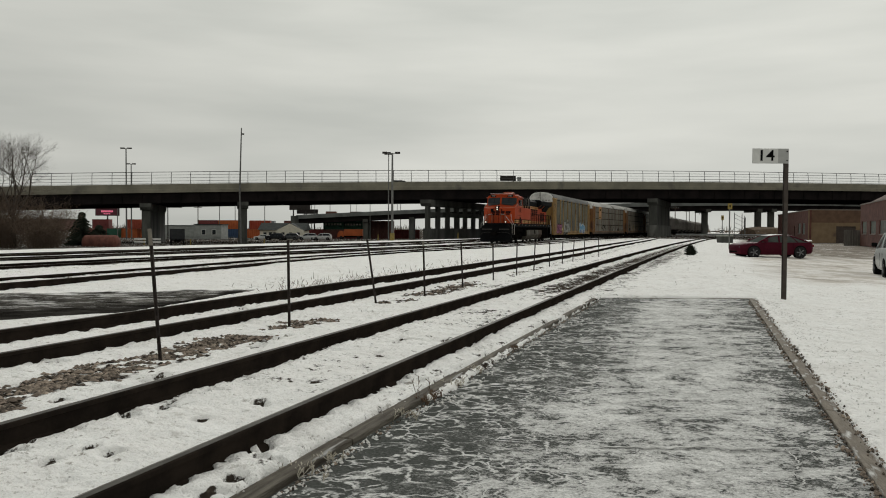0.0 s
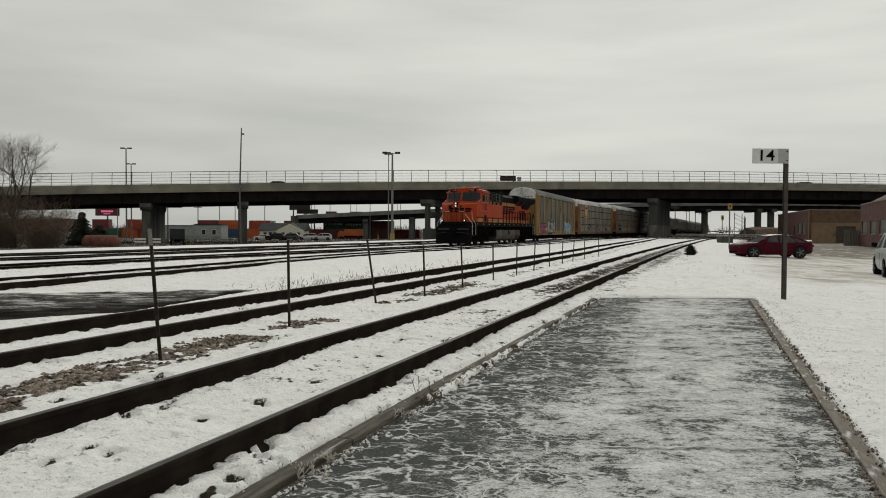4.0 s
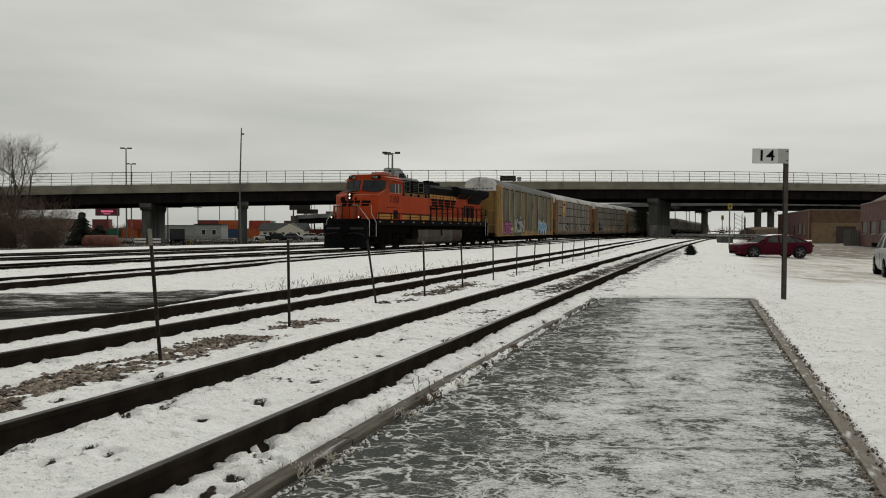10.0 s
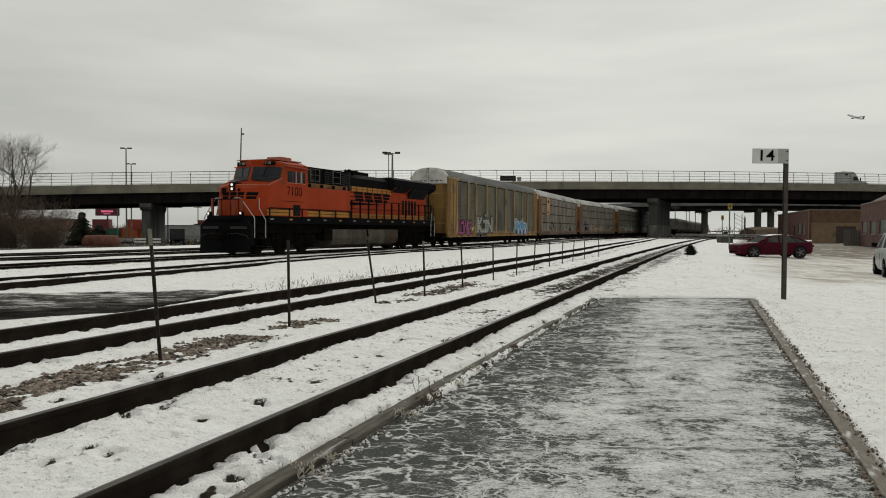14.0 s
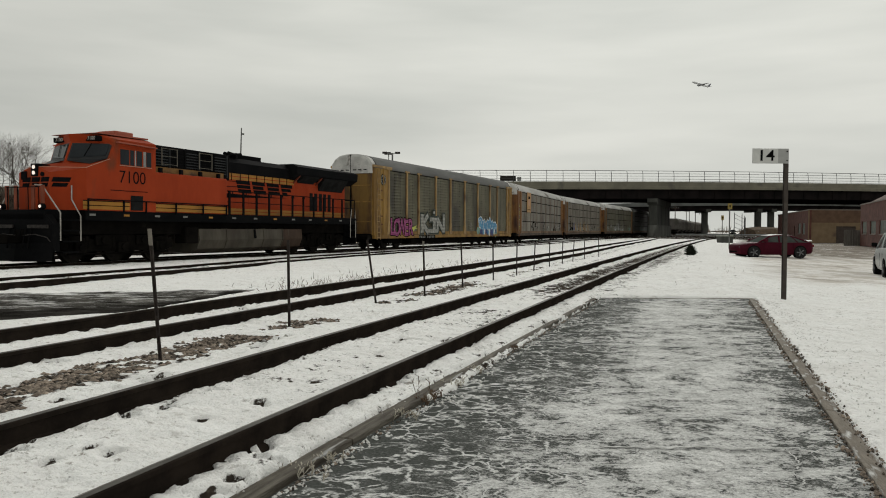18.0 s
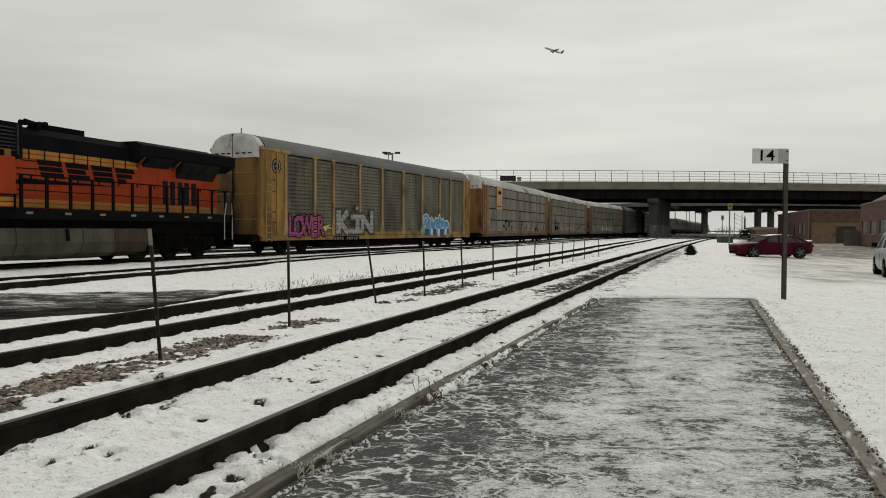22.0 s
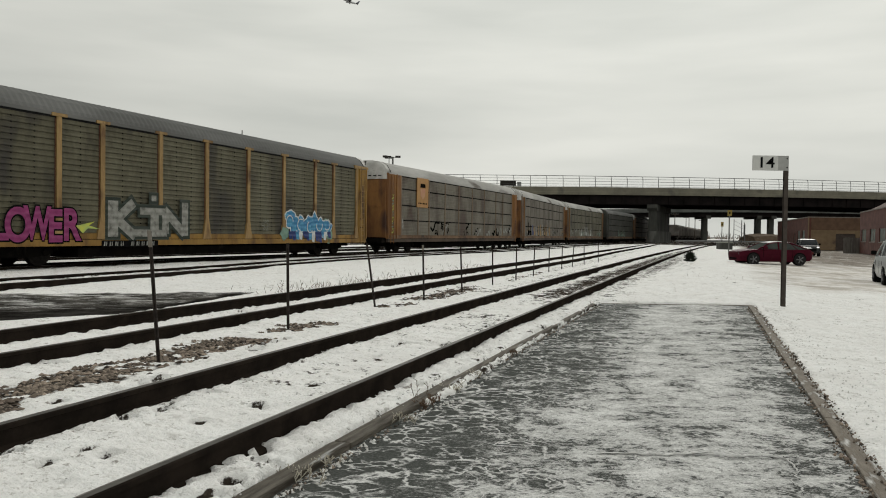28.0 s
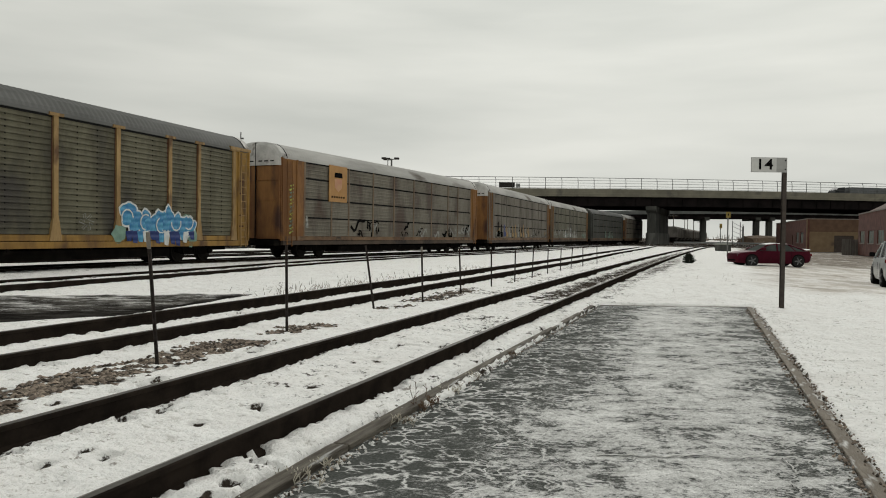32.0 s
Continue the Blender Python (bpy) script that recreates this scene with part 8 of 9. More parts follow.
def box_truck_cab(name, label, m):
    """A white road tractor with a tall sleeper, without its trailer."""
    th = thing(name, label, "truck", m=m)
    bm = B()
    prism(bm, ((0.95, 0.75), (0.95, 2.35), (0.35, 3.15), (-0.05, 3.75), (-0.45, 4.0), (-3.2, 4.08), (-3.4, 3.95), (-3.4, 0.85)), -1.22, 1.22)
    bmesh.ops.bevel(bm, geom=bm.edges[:], offset=0.07, segments=2, affect="EDGES")
    part("sleeper_cab", bm, M_TRUCKW, th)
    bm = B()
    sweep(bm, [[(x, -w, z0), (x, -w, z1 - 0.2), (x, -w * 0.75, z1), (x, w * 0.75, z1), (x, w, z1 - 0.2), (x, w, z0)] for x, w, z0, z1 in ((0.9, 1.15, 0.75, 2.2), (2.2, 1.02, 0.72, 2.05), (3.2, 0.92, 0.7, 1.85), (3.5, 0.85, 0.75, 1.6))])
    part("hood", bm, M_TRUCKW, th)
    bm = B()
    rbox(bm, 3.35, 3.72, -1.2, 1.2, 0.4, 0.85, 0.06)
    part("bumper", bm, M_TRUCKW, th)
    bm = B()
    rbox(bm, 3.46, 3.53, -0.55, 0.55, 0.9, 1.55, 0.02)
    part("grille", bm, M_BLACK, th)
    for s in (1, -1):
        bm = B()
        prism(bm, ((0.80, 2.15), (0.35, 2.95), (-0.55, 2.95), (-0.55, 2.1)), s * 1.225, s * 1.24)
        part("side_window", bm, M_GLASS, th)
        bm = B()
        rbox(bm, -2.6, -1.85, min(s * 1.225, s * 1.24), max(s * 1.225, s * 1.24), 3.2, 3.62, 0.01)
        part("sleeper_window", bm, M_GLASS, th)
        bm = B()
        rbox(bm, -3.2, -0.9, min(s * 0.9, s * 1.24), max(s * 0.9, s * 1.24), 0.45, 0.85, 0.05)
        part("fuel_tank", bm, M_GALV, th)
        bm = B()
        rbox(bm, 1.05, 1.2, min(s * 1.3, s * 1.5), max(s * 1.3, s * 1.5), 2.0, 2.75, 0.04)
        cyl(bm, (0.9, s * 1.2, 2.3), (1.1, s * 1.4, 2.3), 0.03, 6)
        part("mirror", bm, M_BLACK, th)
        for x in (2.6, -4.1, -5.3):
            bm = B()
            cyl(bm, (0, s * 0.85, 0), (0, s * 1.22, 0), 0.52, 20)
            part("wheel", bm, M_RUBBER, th, m=Matrix.Translation((x, 0, 0.52)))
    bm = B()
    prism(bm, ((0.98, 2.3), (0.40, 3.08), (0.42, 3.13), (1.02, 2.33)), -1.05, 1.05)
    part("windshield", bm, M_GLASS, th)
    bm = B()
    rbox(bm, -6.0, 3.3, -0.45, 0.45, 0.6, 0.95, 0.03)
    part("chassis", bm, M_UNDER, th)
    return th


BR_CARS = [
    (road_car(SUV, M_CARBLACK, "bridge_suv", "dark sport utility vehicle driving over the bridge", "car", Matrix.Identity(4), "bridge traffic"), 0.0, -8.3, 22.4),
    (road_car(SEDAN, M_CARGREY, "bridge_sedan", "grey sedan driving over the bridge", "car", Matrix.Identity(4), "bridge traffic"), 3.0, -16.5, 22.0),
    (road_car(SEDAN, M_CARBLACK, "bridge_sedan", "dark sedan driving over the bridge", "car", Matrix.Identity(4), "bridge traffic"), 3.0, -6.4, 20.6),
    (road_car(SUV, M_CARGREY, "bridge_suv", "grey sport utility vehicle driving over the bridge", "car", Matrix.Identity(4), "bridge traffic"), 5.5, 1.8, 22.5),
    (box_truck_cab("road_tractor", "white road tractor driving over the bridge", Matrix.Identity(4)), 9.0, -33.1, 25.2),
    (road_car(SEDAN, M_CARBLACK, "bridge_sedan", "dark sedan driving over the bridge later", "car", Matrix.Identity(4), "bridge traffic"), 21.0, 25.2, 21.2),
    (road_car(SEDAN, M_CARGREY, "bridge_sedan", "grey sedan driving over the bridge last", "car", Matrix.Identity(4), "bridge traffic"), 31.0, 43.3, 21.5)]


def semi_truck(m):
    """A dark articulated lorry for the far lane."""
    th = thing("semi_truck", "dark articulated lorry with a grey trailer driving over the bridge", "truck", "bridge traffic", m=m)
    bm = B()
    rbox(bm, -17.5, -3.2, -1.28, 1.28, 1.15, 3.75, 0.06)
    part("trailer", bm, M_CARGREY, th)
    bm = B()
    prism(bm, ((2.3, 0.6), (2.35, 1.7), (1.1, 1.95), (0.6, 2.9), (-0.2, 3.55), (-1.9, 3.7), (-1.9, 0.6)), -1.22, 1.22)
    part("cab", bm, M_CARBLACK, th)
    for s in (1, -1):
        bm = B()
        prism(bm, ((1.0, 2.0), (0.55, 2.75), (-0.4, 2.75), (-0.4, 2.0)), s * 1.225, s * 1.235)
        part("side_window", bm, M_GLASS, th)
        for x in (1.3, -2.9, -14.6, -15.9):
            bm = B()
            cyl(bm, (0, s * 0.85, 0), (0, s * 1.24, 0), 0.5, 18)
            part("wheel", bm, M_RUBBER, th, m=Matrix.Translation((x, 0, 0.5)))
    bm = B()
    rbox(bm, -17.3, 2.0, -0.45, 0.45, 0.65, 1.1, 0.03)
    part("chassis", bm, M_UNDER, th)
    return th


BR_CARS.append((semi_truck(Matrix.Identity(4)), 32.0, 94.5, -18.5))


# ---------- an airliner climbing out ----------
def airliner():
    th = thing("airliner", "white twin-engine airliner climbing under the clouds", "aircraft")
    bm = B()
    st = ((19.5, 0.15, -0.4), (18.8, 0.9, -0.25), (17, 1.6, -0.1), (14, 1.95, 0), (-8, 1.95, 0), (-14, 1.3, 0.5), (-19.5, 0.25, 1.1))
    sweep(bm, [[(x, r * math.cos(a * 0.5236), z + r * math.sin(a * 0.5236)) for a in range(12)] for x, r, z in st])
    part("fuselage", bm, M_PLANE, th, smooth=True)
    for s in (1, -1):
        bm = B()
        a = [(3.5, s * 1.5, -1.0), (-3.0, s * 1.5, -1.0), (-5.6, s * 17, 1.0), (-4.0, s * 17, 1.0)]
        lo = [bm.verts.new(p) for p in a]
        hi = [bm.verts.new((p[0], p[1], p[2] + (0.6 if abs(p[1]) < 5 else 0.2))) for p in a]
        bm.faces.new(lo)
        bm.faces.new(hi[::-1])
        for i in range(4):
            j = (i + 1) % 4
            bm.faces.new((lo[i], hi[i], hi[j], lo[j]))
        part("wing", bm, M_PLANE2, th)
        bm = B()
        cyl(bm, (4.0, s * 5.6, -1.7), (0.2, s * 5.6, -1.7), 1.0, 14, 0.7)
        part("engine", bm, M_PLANE2, th)
        bm = B()
        prism(bm, ((-14.5, s * 0.5), (-17.5, s * 0.5), (-19.5, s * 6.2), (-18.2, s * 6.2)), 1.0, 1.2, axis="z")
        part("tailplane", bm, M_PLANE2, th)
    bm = B()
    prism(bm, ((-13.5, 1.2), (-18.5, 1.2), (-20.8, 7.6), (-18.8, 7.6)), -0.15, 0.15)
    part("tail_fin", bm, M_FIN, th)
    return th


M_PLANE = mat("airliner_white", (0.55, 0.56, 0.57), (0.5, 0.5, 0.5), 0.3, 0.4)
M_PLANE2 = mat("airliner_grey", (0.22, 0.23, 0.24), (0.18, 0.18, 0.19), 0.3, 0.4, 0.2)
M_FIN = mat("airliner_fin", (0.07, 0.08, 0.12), (0.06, 0.06, 0.09), 0.3, 0.4)
PLANE = airliner()


# ---------- masts, poles, signs ----------
def lamp_mast(x, y, top, heads, label, r=0.16, base=False):
    z0 = land(x, y)
    th = thing("lamp_mast", label, "street lamp", "yard lamps", m=Matrix.Translation((x, y, z0)))
    bm = B()
    cyl(bm, (0, 0, -0.3), (0, 0, top - z0), r, 8, r * 0.6)
    part("pole", bm, M_POLE, th)
    if base:
        bm = B()
        cyl(bm, (0, 0, -0.2), (0, 0, 1.1), 0.34, 10)
        part("base", bm, M_YELLOWP, th, "yellow concrete base")
    for dx, dy, w in heads:
        bm = B()
        pipe(bm, [(0, 0, top - z0 - 0.15), (dx, dy, top - z0 - 0.02)], 0.05, 6)
        part("arm", bm, M_POLE, th)
        bm = B()
        rbox(bm, dx - w / 2, dx + w / 2, dy - 0.25, dy + 0.25, top - z0 - 0.12, top - z0 + 0.16, 0.05)
        part("lamp_head", bm, M_DARKSTEEL, th)


M_POLE = mat("grey_pole", (0.16, 0.16, 0.155), (0.11, 0.11, 0.105), 2, 0.6, 0.2)
M_YELLOWP = mat("safety_yellow", (0.26, 0.19, 0.05), (0.18, 0.13, 0.042), 4, 0.6)
M_WOODPOLE = mat("utility_pole_wood", (0.09, 0.07, 0.055), (0.06, 0.048, 0.04), 3, 0.9, 0, 0.3)
lamp_mast(-7.45, 110, 12.35, ((0.75, 0, 0.75), (-0.55, 0.4, 0.6), (-1.1, -0.2, 0.7)), "tall grey yard lamp with three heads on a yellow base", 0.2, True)
lamp_mast(-9.3, 128, 14.0, ((-0.5, 0, 0.5), (0.3, 0, 0.4)), "thin grey yard lamp beside the bridge", 0.11)
lamp_mast(-73.7, 175, 19.7, ((0.8, 0, 1.0), (-0.8, 0, 1.0)), "tall twin-headed lamp mast beyond the bridge", 0.22)
lamp_mast(-80.0, 193, 17.6, ((0.7, 0, 0.9), (-0.7, 0, 0.9)), "twin-headed lamp mast beyond the bridge", 0.2)
for x, y, top in ((-66, 222, 12.5), (-62.5, 226, 12.5), (-51, 215, 11), (-42, 240, 12), (-35.5, 236, 12), (-29.5, 240, 11.5), (-20.6, 212, 9.5), (-86.6, 200, 12.5), (-13, 230, 12), (26, 240, 9)):
    lamp_mast(x, y, top, ((0.5, 0, 0.6),), "slim grey lamp pole in the far lot", 0.13)


def utility_pole(x, y, top, label):
    z0 = land(x, y)
    th = thing("utility_pole", label, "utility pole", "utility poles", m=Matrix.Translation((x, y, z0)))
    bm = B()
    cyl(bm, (0, 0, -0.4), (0, 0, top - z0), 0.16, 8, 0.11)
    part("pole", bm, M_WOODPOLE, th)
    bm = B()
    box(bm, -1.1, 1.1, -0.06, 0.06, top - z0 - 0.7, top - z0 - 0.55)
    part("crossarm", bm, M_WOODPOLE, th)
    for dx in (-0.95, -0.4, 0.4, 0.95):
        bm = B()
        cyl(bm, (dx, 0, top - z0 - 0.55), (dx, 0, top - z0 - 0.35), 0.05, 6)
        part("insulator", bm, M_GALV, th)


utility_pole(-65.2, 200, 7.4, "wooden utility pole with a crossarm")
for x, y, t in ((66, 214, 8.2), (84.5, 252, 9.0), (90, 275, 9.5), (97, 300, 9.5), (80, 232, 7.0)):
    utility_pole(x, y, t, "wooden utility pole beside the far tracks")


def bridge_mast():
    x, y = -37.05, 137.9
    z0 = land(x, y)
    th = thing("bridge_mast", "tall slim steel mast standing against the bridge", "mast", m=Matrix.Translation((x, y, z0)))
    bm = B()
    cyl(bm, (0, 0, -0.3), (-0.25, 0, 9.1), 0.16, 8)
    cyl(bm, (-0.25, 0, 9.1), (0.1, 0, 21.2), 0.17, 8, 0.1)
    part("mast", bm, M_POLE, th)
    bm = B()
    rbox(bm, 0.1, 0.6, -0.1, 0.1, 19.9, 20.2, 0.03)
    part("antenna", bm, M_POLE, th)


bridge_mast()


def sign_on_bridge():
    p = br_pt(13.0, 1.0, 0)
    th = thing("road_sign", "dark back of a wide road sign above the bridge parapet", "sign", m=Matrix.Translation(p) @ Matrix.Rotation(math.atan(BR_M), 4, "Z"))
    bm = B()
    rbox(bm, -1.7, 1.5, -0.05, 0.05, 0.15, 1.2, 0.02)
    part("panel", bm, M_DARKSTEEL, th)
    for s in (-1.1, 1.0):
        bm = B()
        box(bm, s - 0.05, s + 0.05, 0.05, 0.12, -1.0, 1.15)
        part("support", bm, M_POLE, th)
    bm = B()
    rbox(bm, 1.75, 2.6, -0.03, 0.03, 0.15, 1.0, 0.02)
    part("side_panel", bm, M_GALV, th)


sign_on_bridge()


def yellow_sign(x, y, z_top, w, h, label):
    z0 = land(x, y)
    th = thing("warning_sign", label, "sign", "yellow track signs", m=Matrix.Translation((x, y, z0)))
    bm = B()
    cyl(bm, (0, 0, -0.2), (0, 0, z_top - z0), 0.05, 6)
    part("post", bm, M_POLE, th)
    bm = B()
    rbox(bm, -w / 2, w / 2, -0.075, -0.05, z_top - z0 - h, z_top - z0, 0.01)
    pl = part("plate", bm, M_YELLOWP, th)
    bm = B()
    box(bm, -w * 0.14, w * 0.14, -0.082, -0.075, z_top - z0 - h * 0.66, z_top - z0 - h * 0.3)
    part("marking", bm, M_BLACK, pl)


yellow_sign(22.85, 60, 3.42, 0.36, 0.46, "yellow warning plate on a slim steel post")
yellow_sign(37.5, 101, 3.3, 0.36, 0.62, "tall narrow yellow plate on a steel post")


def utility_box():
    x, y = 33.0, 88.0
    z0 = land(x, y)
    th = thing("utility_box", "grey green concrete utility box standing in snow", "utility box", m=Matrix.Translation((x, y, z0)))
    bm = B()
    rbox(bm, -0.78, 0.78, -0.5, 0.5, -0.15, 0.74, 0.06)
    part("body", bm, M_PIERSHADE, th)
    bm = B()
    rbox(bm, -0.83, 0.83, -0.56, 0.56, 0.74, 0.88, 0.04)
    part("lid", bm, M_BOXLID, th, "pale lid dusted with snow")


M_BOXLID = mat("box_lid", (0.34, 0.35, 0.31), (0.27, 0.28, 0.25), 3, 0.8)
utility_box()

# ---------- brick buildings beside the yard ----------
M_BRICK = mat("red_brick", (0.108, 0.044, 0.034), (0.074, 0.031, 0.025), 1.2, 0.9, 0, 0.2, 8, dirt=(0.06, 0.035, 0.03), dirt_amt=0.25, dscale=0.4)
M_TANBRICK = mat("tan_brick", (0.20, 0.142, 0.085), (0.155, 0.108, 0.066), 1.2, 0.9, 0, 0.2, 8, dirt=(0.10, 0.07, 0.05), dirt_amt=0.25, dscale=0.4)
M_BROWNBRICK = mat("brown_brick", (0.125, 0.075, 0.048), (0.09, 0.054, 0.036), 1.2, 0.9, 0, 0.2, 8, dirt=(0.075, 0.045, 0.035), dirt_amt=0.25, dscale=0.4)
M_GARAGE = mat("brown_shutter", (0.06, 0.045, 0.038), (0.045, 0.034, 0.03), 2, 0.7)
M_COPING = mat("worn_coping", (0.20, 0.175, 0.155), (0.15, 0.13, 0.115), 2, 0.8)
M_FENCEW = mat("grey_fence_boards", (0.16, 0.15, 0.135), (0.11, 0.10, 0.09), 3, 0.9, 0, 0.3, stretch=(3, 3, 0.4), island=0.2)
# pale green base colour carries the lit look of the panes
M_WINPALE = mat("pale_lit_window", (0.24, 0.28, 0.26), (0.15, 0.18, 0.17), 2, 0.2)


def wall_run(parent, a, b, z0, z1, material, name="wall", thick=0.3, holes=(), courses=True):
    """A wall from a to b, with its outer face on the right hand; holes (along0, along1, low, high) go through it."""
    a, b = Vector((*a, 0)), Vector((*b, 0))
    d = b - a
    ln = d.length
    m = Matrix.Translation(a) @ Matrix.Rotation(math.atan2(d.y, d.x), 4, "Z")
    bm = B()
    xs = sorted({0.0, ln, *[h[0] for h in holes], *[h[1] for h in holes]})
    for x0, x1 in zip(xs, xs[1:]):
        c = (x0 + x1) / 2
        cuts = sorted([(h[2], h[3]) for h in holes if h[0] < c < h[1]])
        z = z0
        for lo, hi in cuts:
            if lo > z:
                box(bm, x0, x1, 0, thick, z, lo)
            z = hi
        box(bm, x0, x1, 0, thick, z, z1)
    bmesh.ops.remove_doubles(bm, verts=bm.verts[:], dist=0.001)
    w = part(name, bm, material, parent, m=m)
    if courses:
        bm = B()
        z = z0 + 0.6
        while z < z1 - 0.1:
            segs = [(0.0, ln)]
            for h in holes:
                if h[2] < z < h[3]:
                    segs = [s for p, q in segs for s in ((p, min(q, h[0])), (max(p, h[1]), q)) if s[1] > s[0]]
            for p, q in segs:
                box(bm, p, q, -0.006, 0.0, z, z + 0.04)
            z += 0.6
        part("brick_course", bm, material, w)
    for h in holes:
        kind = h[4]
        if kind == "door":
            bm = B()
            rbox(bm, h[0], h[1], 0.08, 0.16, h[2], h[3], 0.01)
            part("door", bm, M_GARAGE, w)
        elif kind == "shutter":
            bm = B()
            z = h[2]
            while z < h[3]:
                rbox(bm, h[0], h[1], 0.10, 0.16, z, min(z + 0.4, h[3]) - 0.03, 0.008)
                z += 0.4
            box(bm, h[0], h[1], 0.15, 0.2, h[2], h[3])
            part("roller_shutter", bm, M_GARAGE, w, "brown roller shutter")
        else:
            bm = B()
            for p in ((h[0], h[0] + 0.07, h[2], h[3]), (h[1] - 0.07, h[1], h[2], h[3]), (h[0] + 0.07, h[1] - 0.07, h[2], h[2] + 0.07), (h[0] + 0.07, h[1] - 0.07, h[3] - 0.07, h[3]),
                      ((h[0] + h[1]) / 2 - 0.035, (h[0] + h[1]) / 2 + 0.035, h[2] + 0.07, h[3] - 0.07)):
                box(bm, p[0], p[1], 0.09, 0.15, p[2], p[3])
            f = part("window_frame", bm, M_COPING, w)
            for q in (0, 1):
                c0 = h[0] + 0.07 if q == 0 else (h[0] + h[1]) / 2 + 0.035
                c1 = (h[0] + h[1]) / 2 - 0.035 if q == 0 else h[1] - 0.07
                bm = B()
                box(bm, c0, c1, 0.11, 0.12, h[2] + 0.07, h[3] - 0.07)
                part("pane", bm, M_WINPALE, f)
            bm = B()
            box(bm, h[0] - 0.06, h[1] + 0.06, -0.05, 0.09, h[2] - 0.09, h[2])
            part("sill", bm, M_COPING, f)
    bm = B()
    box(bm, -0.05, ln + 0.05, -0.05, thick + 0.02, z1, z1 + 0.14)
    part("coping", bm, M_COPING, w)
    return w


def brick_buildings():
    g0 = -0.55
    a = thing("brick_building", "low brick building with red side and tan front", "building", "brick buildings")
    wall_run(a, (56.0, 115.0), (77.0, 115.6), g0, 4.45, M_TANBRICK, holes=((4.2, 7.3, g0, 2.0, "shutter"),))
    wall_run(a, (68.4, 153.6), (56.0, 115.0), g0, 4.45, M_BRICK, holes=((24.0, 25.4, g0, 2.1, "door"), (28.5, 31.5, 0.8, 2.5, "window"), (33.5, 36.5, 0.8, 2.5, "window"), (12, 15, 0.8, 2.5, "window")))
    wall_run(a, (77.0, 115.6), (86.0, 152.0), g0, 4.45, M_BRICK, courses=False)
    wall_run(a, (86.0, 152.0), (68.4, 153.6), g0, 4.45, M_BRICK, courses=False)
    bm = B()
    prism(bm, ((55.98, 114.985), (77.0, 115.585), (77.0, 115.58), (55.98, 114.975)), 2.55, 4.44, axis="z")
    part("upper_brick_band", bm, M_BROWNBRICK, a, "browner brick above the tan base")
    bm = B()
    prism(bm, ((56.2, 115.2), (76.8, 115.8), (85.8, 151.8), (68.5, 153.4)), 4.1, 4.25, axis="z")
    part("roof", bm, M_GARAGE, a, "flat dark roof")
    for x, y in ((70.5, 118), (73.8, 119)):
        bm = B()
        rbox(bm, x - 0.5, x + 0.5, y - 0.5, y + 0.5, 4.25, 5.05, 0.04)
        part("roof_vent", bm, M_WHITE, a)
    b = thing("brick_building", "red brick building with pale-framed windows and pitched roof", "building", "brick buildings")
    p0, p1 = (53.0, 95.5), (43.2, 71.0)
    wall_run(b, p0, p1, g0, 4.55, M_BRICK, holes=((1.4, 5.2, 0.95, 2.45, "window"), (8.0, 12.0, 0.95, 2.45, "window"), (14.5, 18.5, 0.95, 2.45, "window")))
    wall_run(b, (67.0, 90.2), p0, g0, 4.55, M_BRICK)
    wall_run(b, p1, (57.0, 65.6), g0, 4.55, M_BRICK)
    wall_run(b, (57.0, 65.6), (67.0, 90.2), g0, 4.55, M_BRICK, courses=False)
    bm = B()
    sweep(bm, [[(53.2, 94.9, 4.6), (60.0, 92.3, 8.6), (66.6, 89.8, 4.6)], [(43.7, 71.2, 4.6), (50.4, 68.6, 8.6), (56.8, 66.1, 4.6)]])
    part("roof", bm, M_BROOF, b, "brown pitched roof")
    bm = B()
    cyl(bm, (53.0, 94.9, 2.9), (43.4, 71.1, 2.9), 0.09, 6)
    part("band_course", bm, M_BRICK, b)
    # board fence in front of the tan wall
    f = thing("board_fence", "weathered grey board fence beside the brick building", "fence")
    for k in range(16):
        x = 51.2 + k * 0.17
        bm = B()
        rbox(bm, x, x + 0.16, 96.0, 96.03, land(x, 96) - 0.1, land(x, 96) + 2.0 + 0.04 * random.random(), 0.008)
        part("board", bm, M_FENCEW, f)
    for zz in (0.3, 1.5):
        bm = B()
        box(bm, 51.2, 53.9, 96.04, 96.1, zz - 0.4, zz - 0.3)
        part("fence_rail", bm, M_FENCEW, f)


M_BROOF = mat("brown_shingles", (0.09, 0.055, 0.042), (0.065, 0.04, 0.032), 3, 0.9, 0, 0.4)
brick_buildings()

# ---------- beyond the bridge ----------
CONT_COL = dict(red=(0.15, 0.034, 0.032), green=(0.02, 0.085, 0.055), orange=(0.40, 0.095, 0.028), brown=(0.13, 0.052, 0.042), grey=(0.20, 0.22, 0.23), blue=(0.03, 0.06, 0.12), vermilion=(0.27, 0.048, 0.024))
M_CONT = {k: mat("container_" + k, v, tuple(c * 0.75 for c in v), 0.6, 0.6, 0, 0.05, dirt=tuple(c * 0.5 for c in v), dirt_amt=0.25) for k, v in CONT_COL.items()}


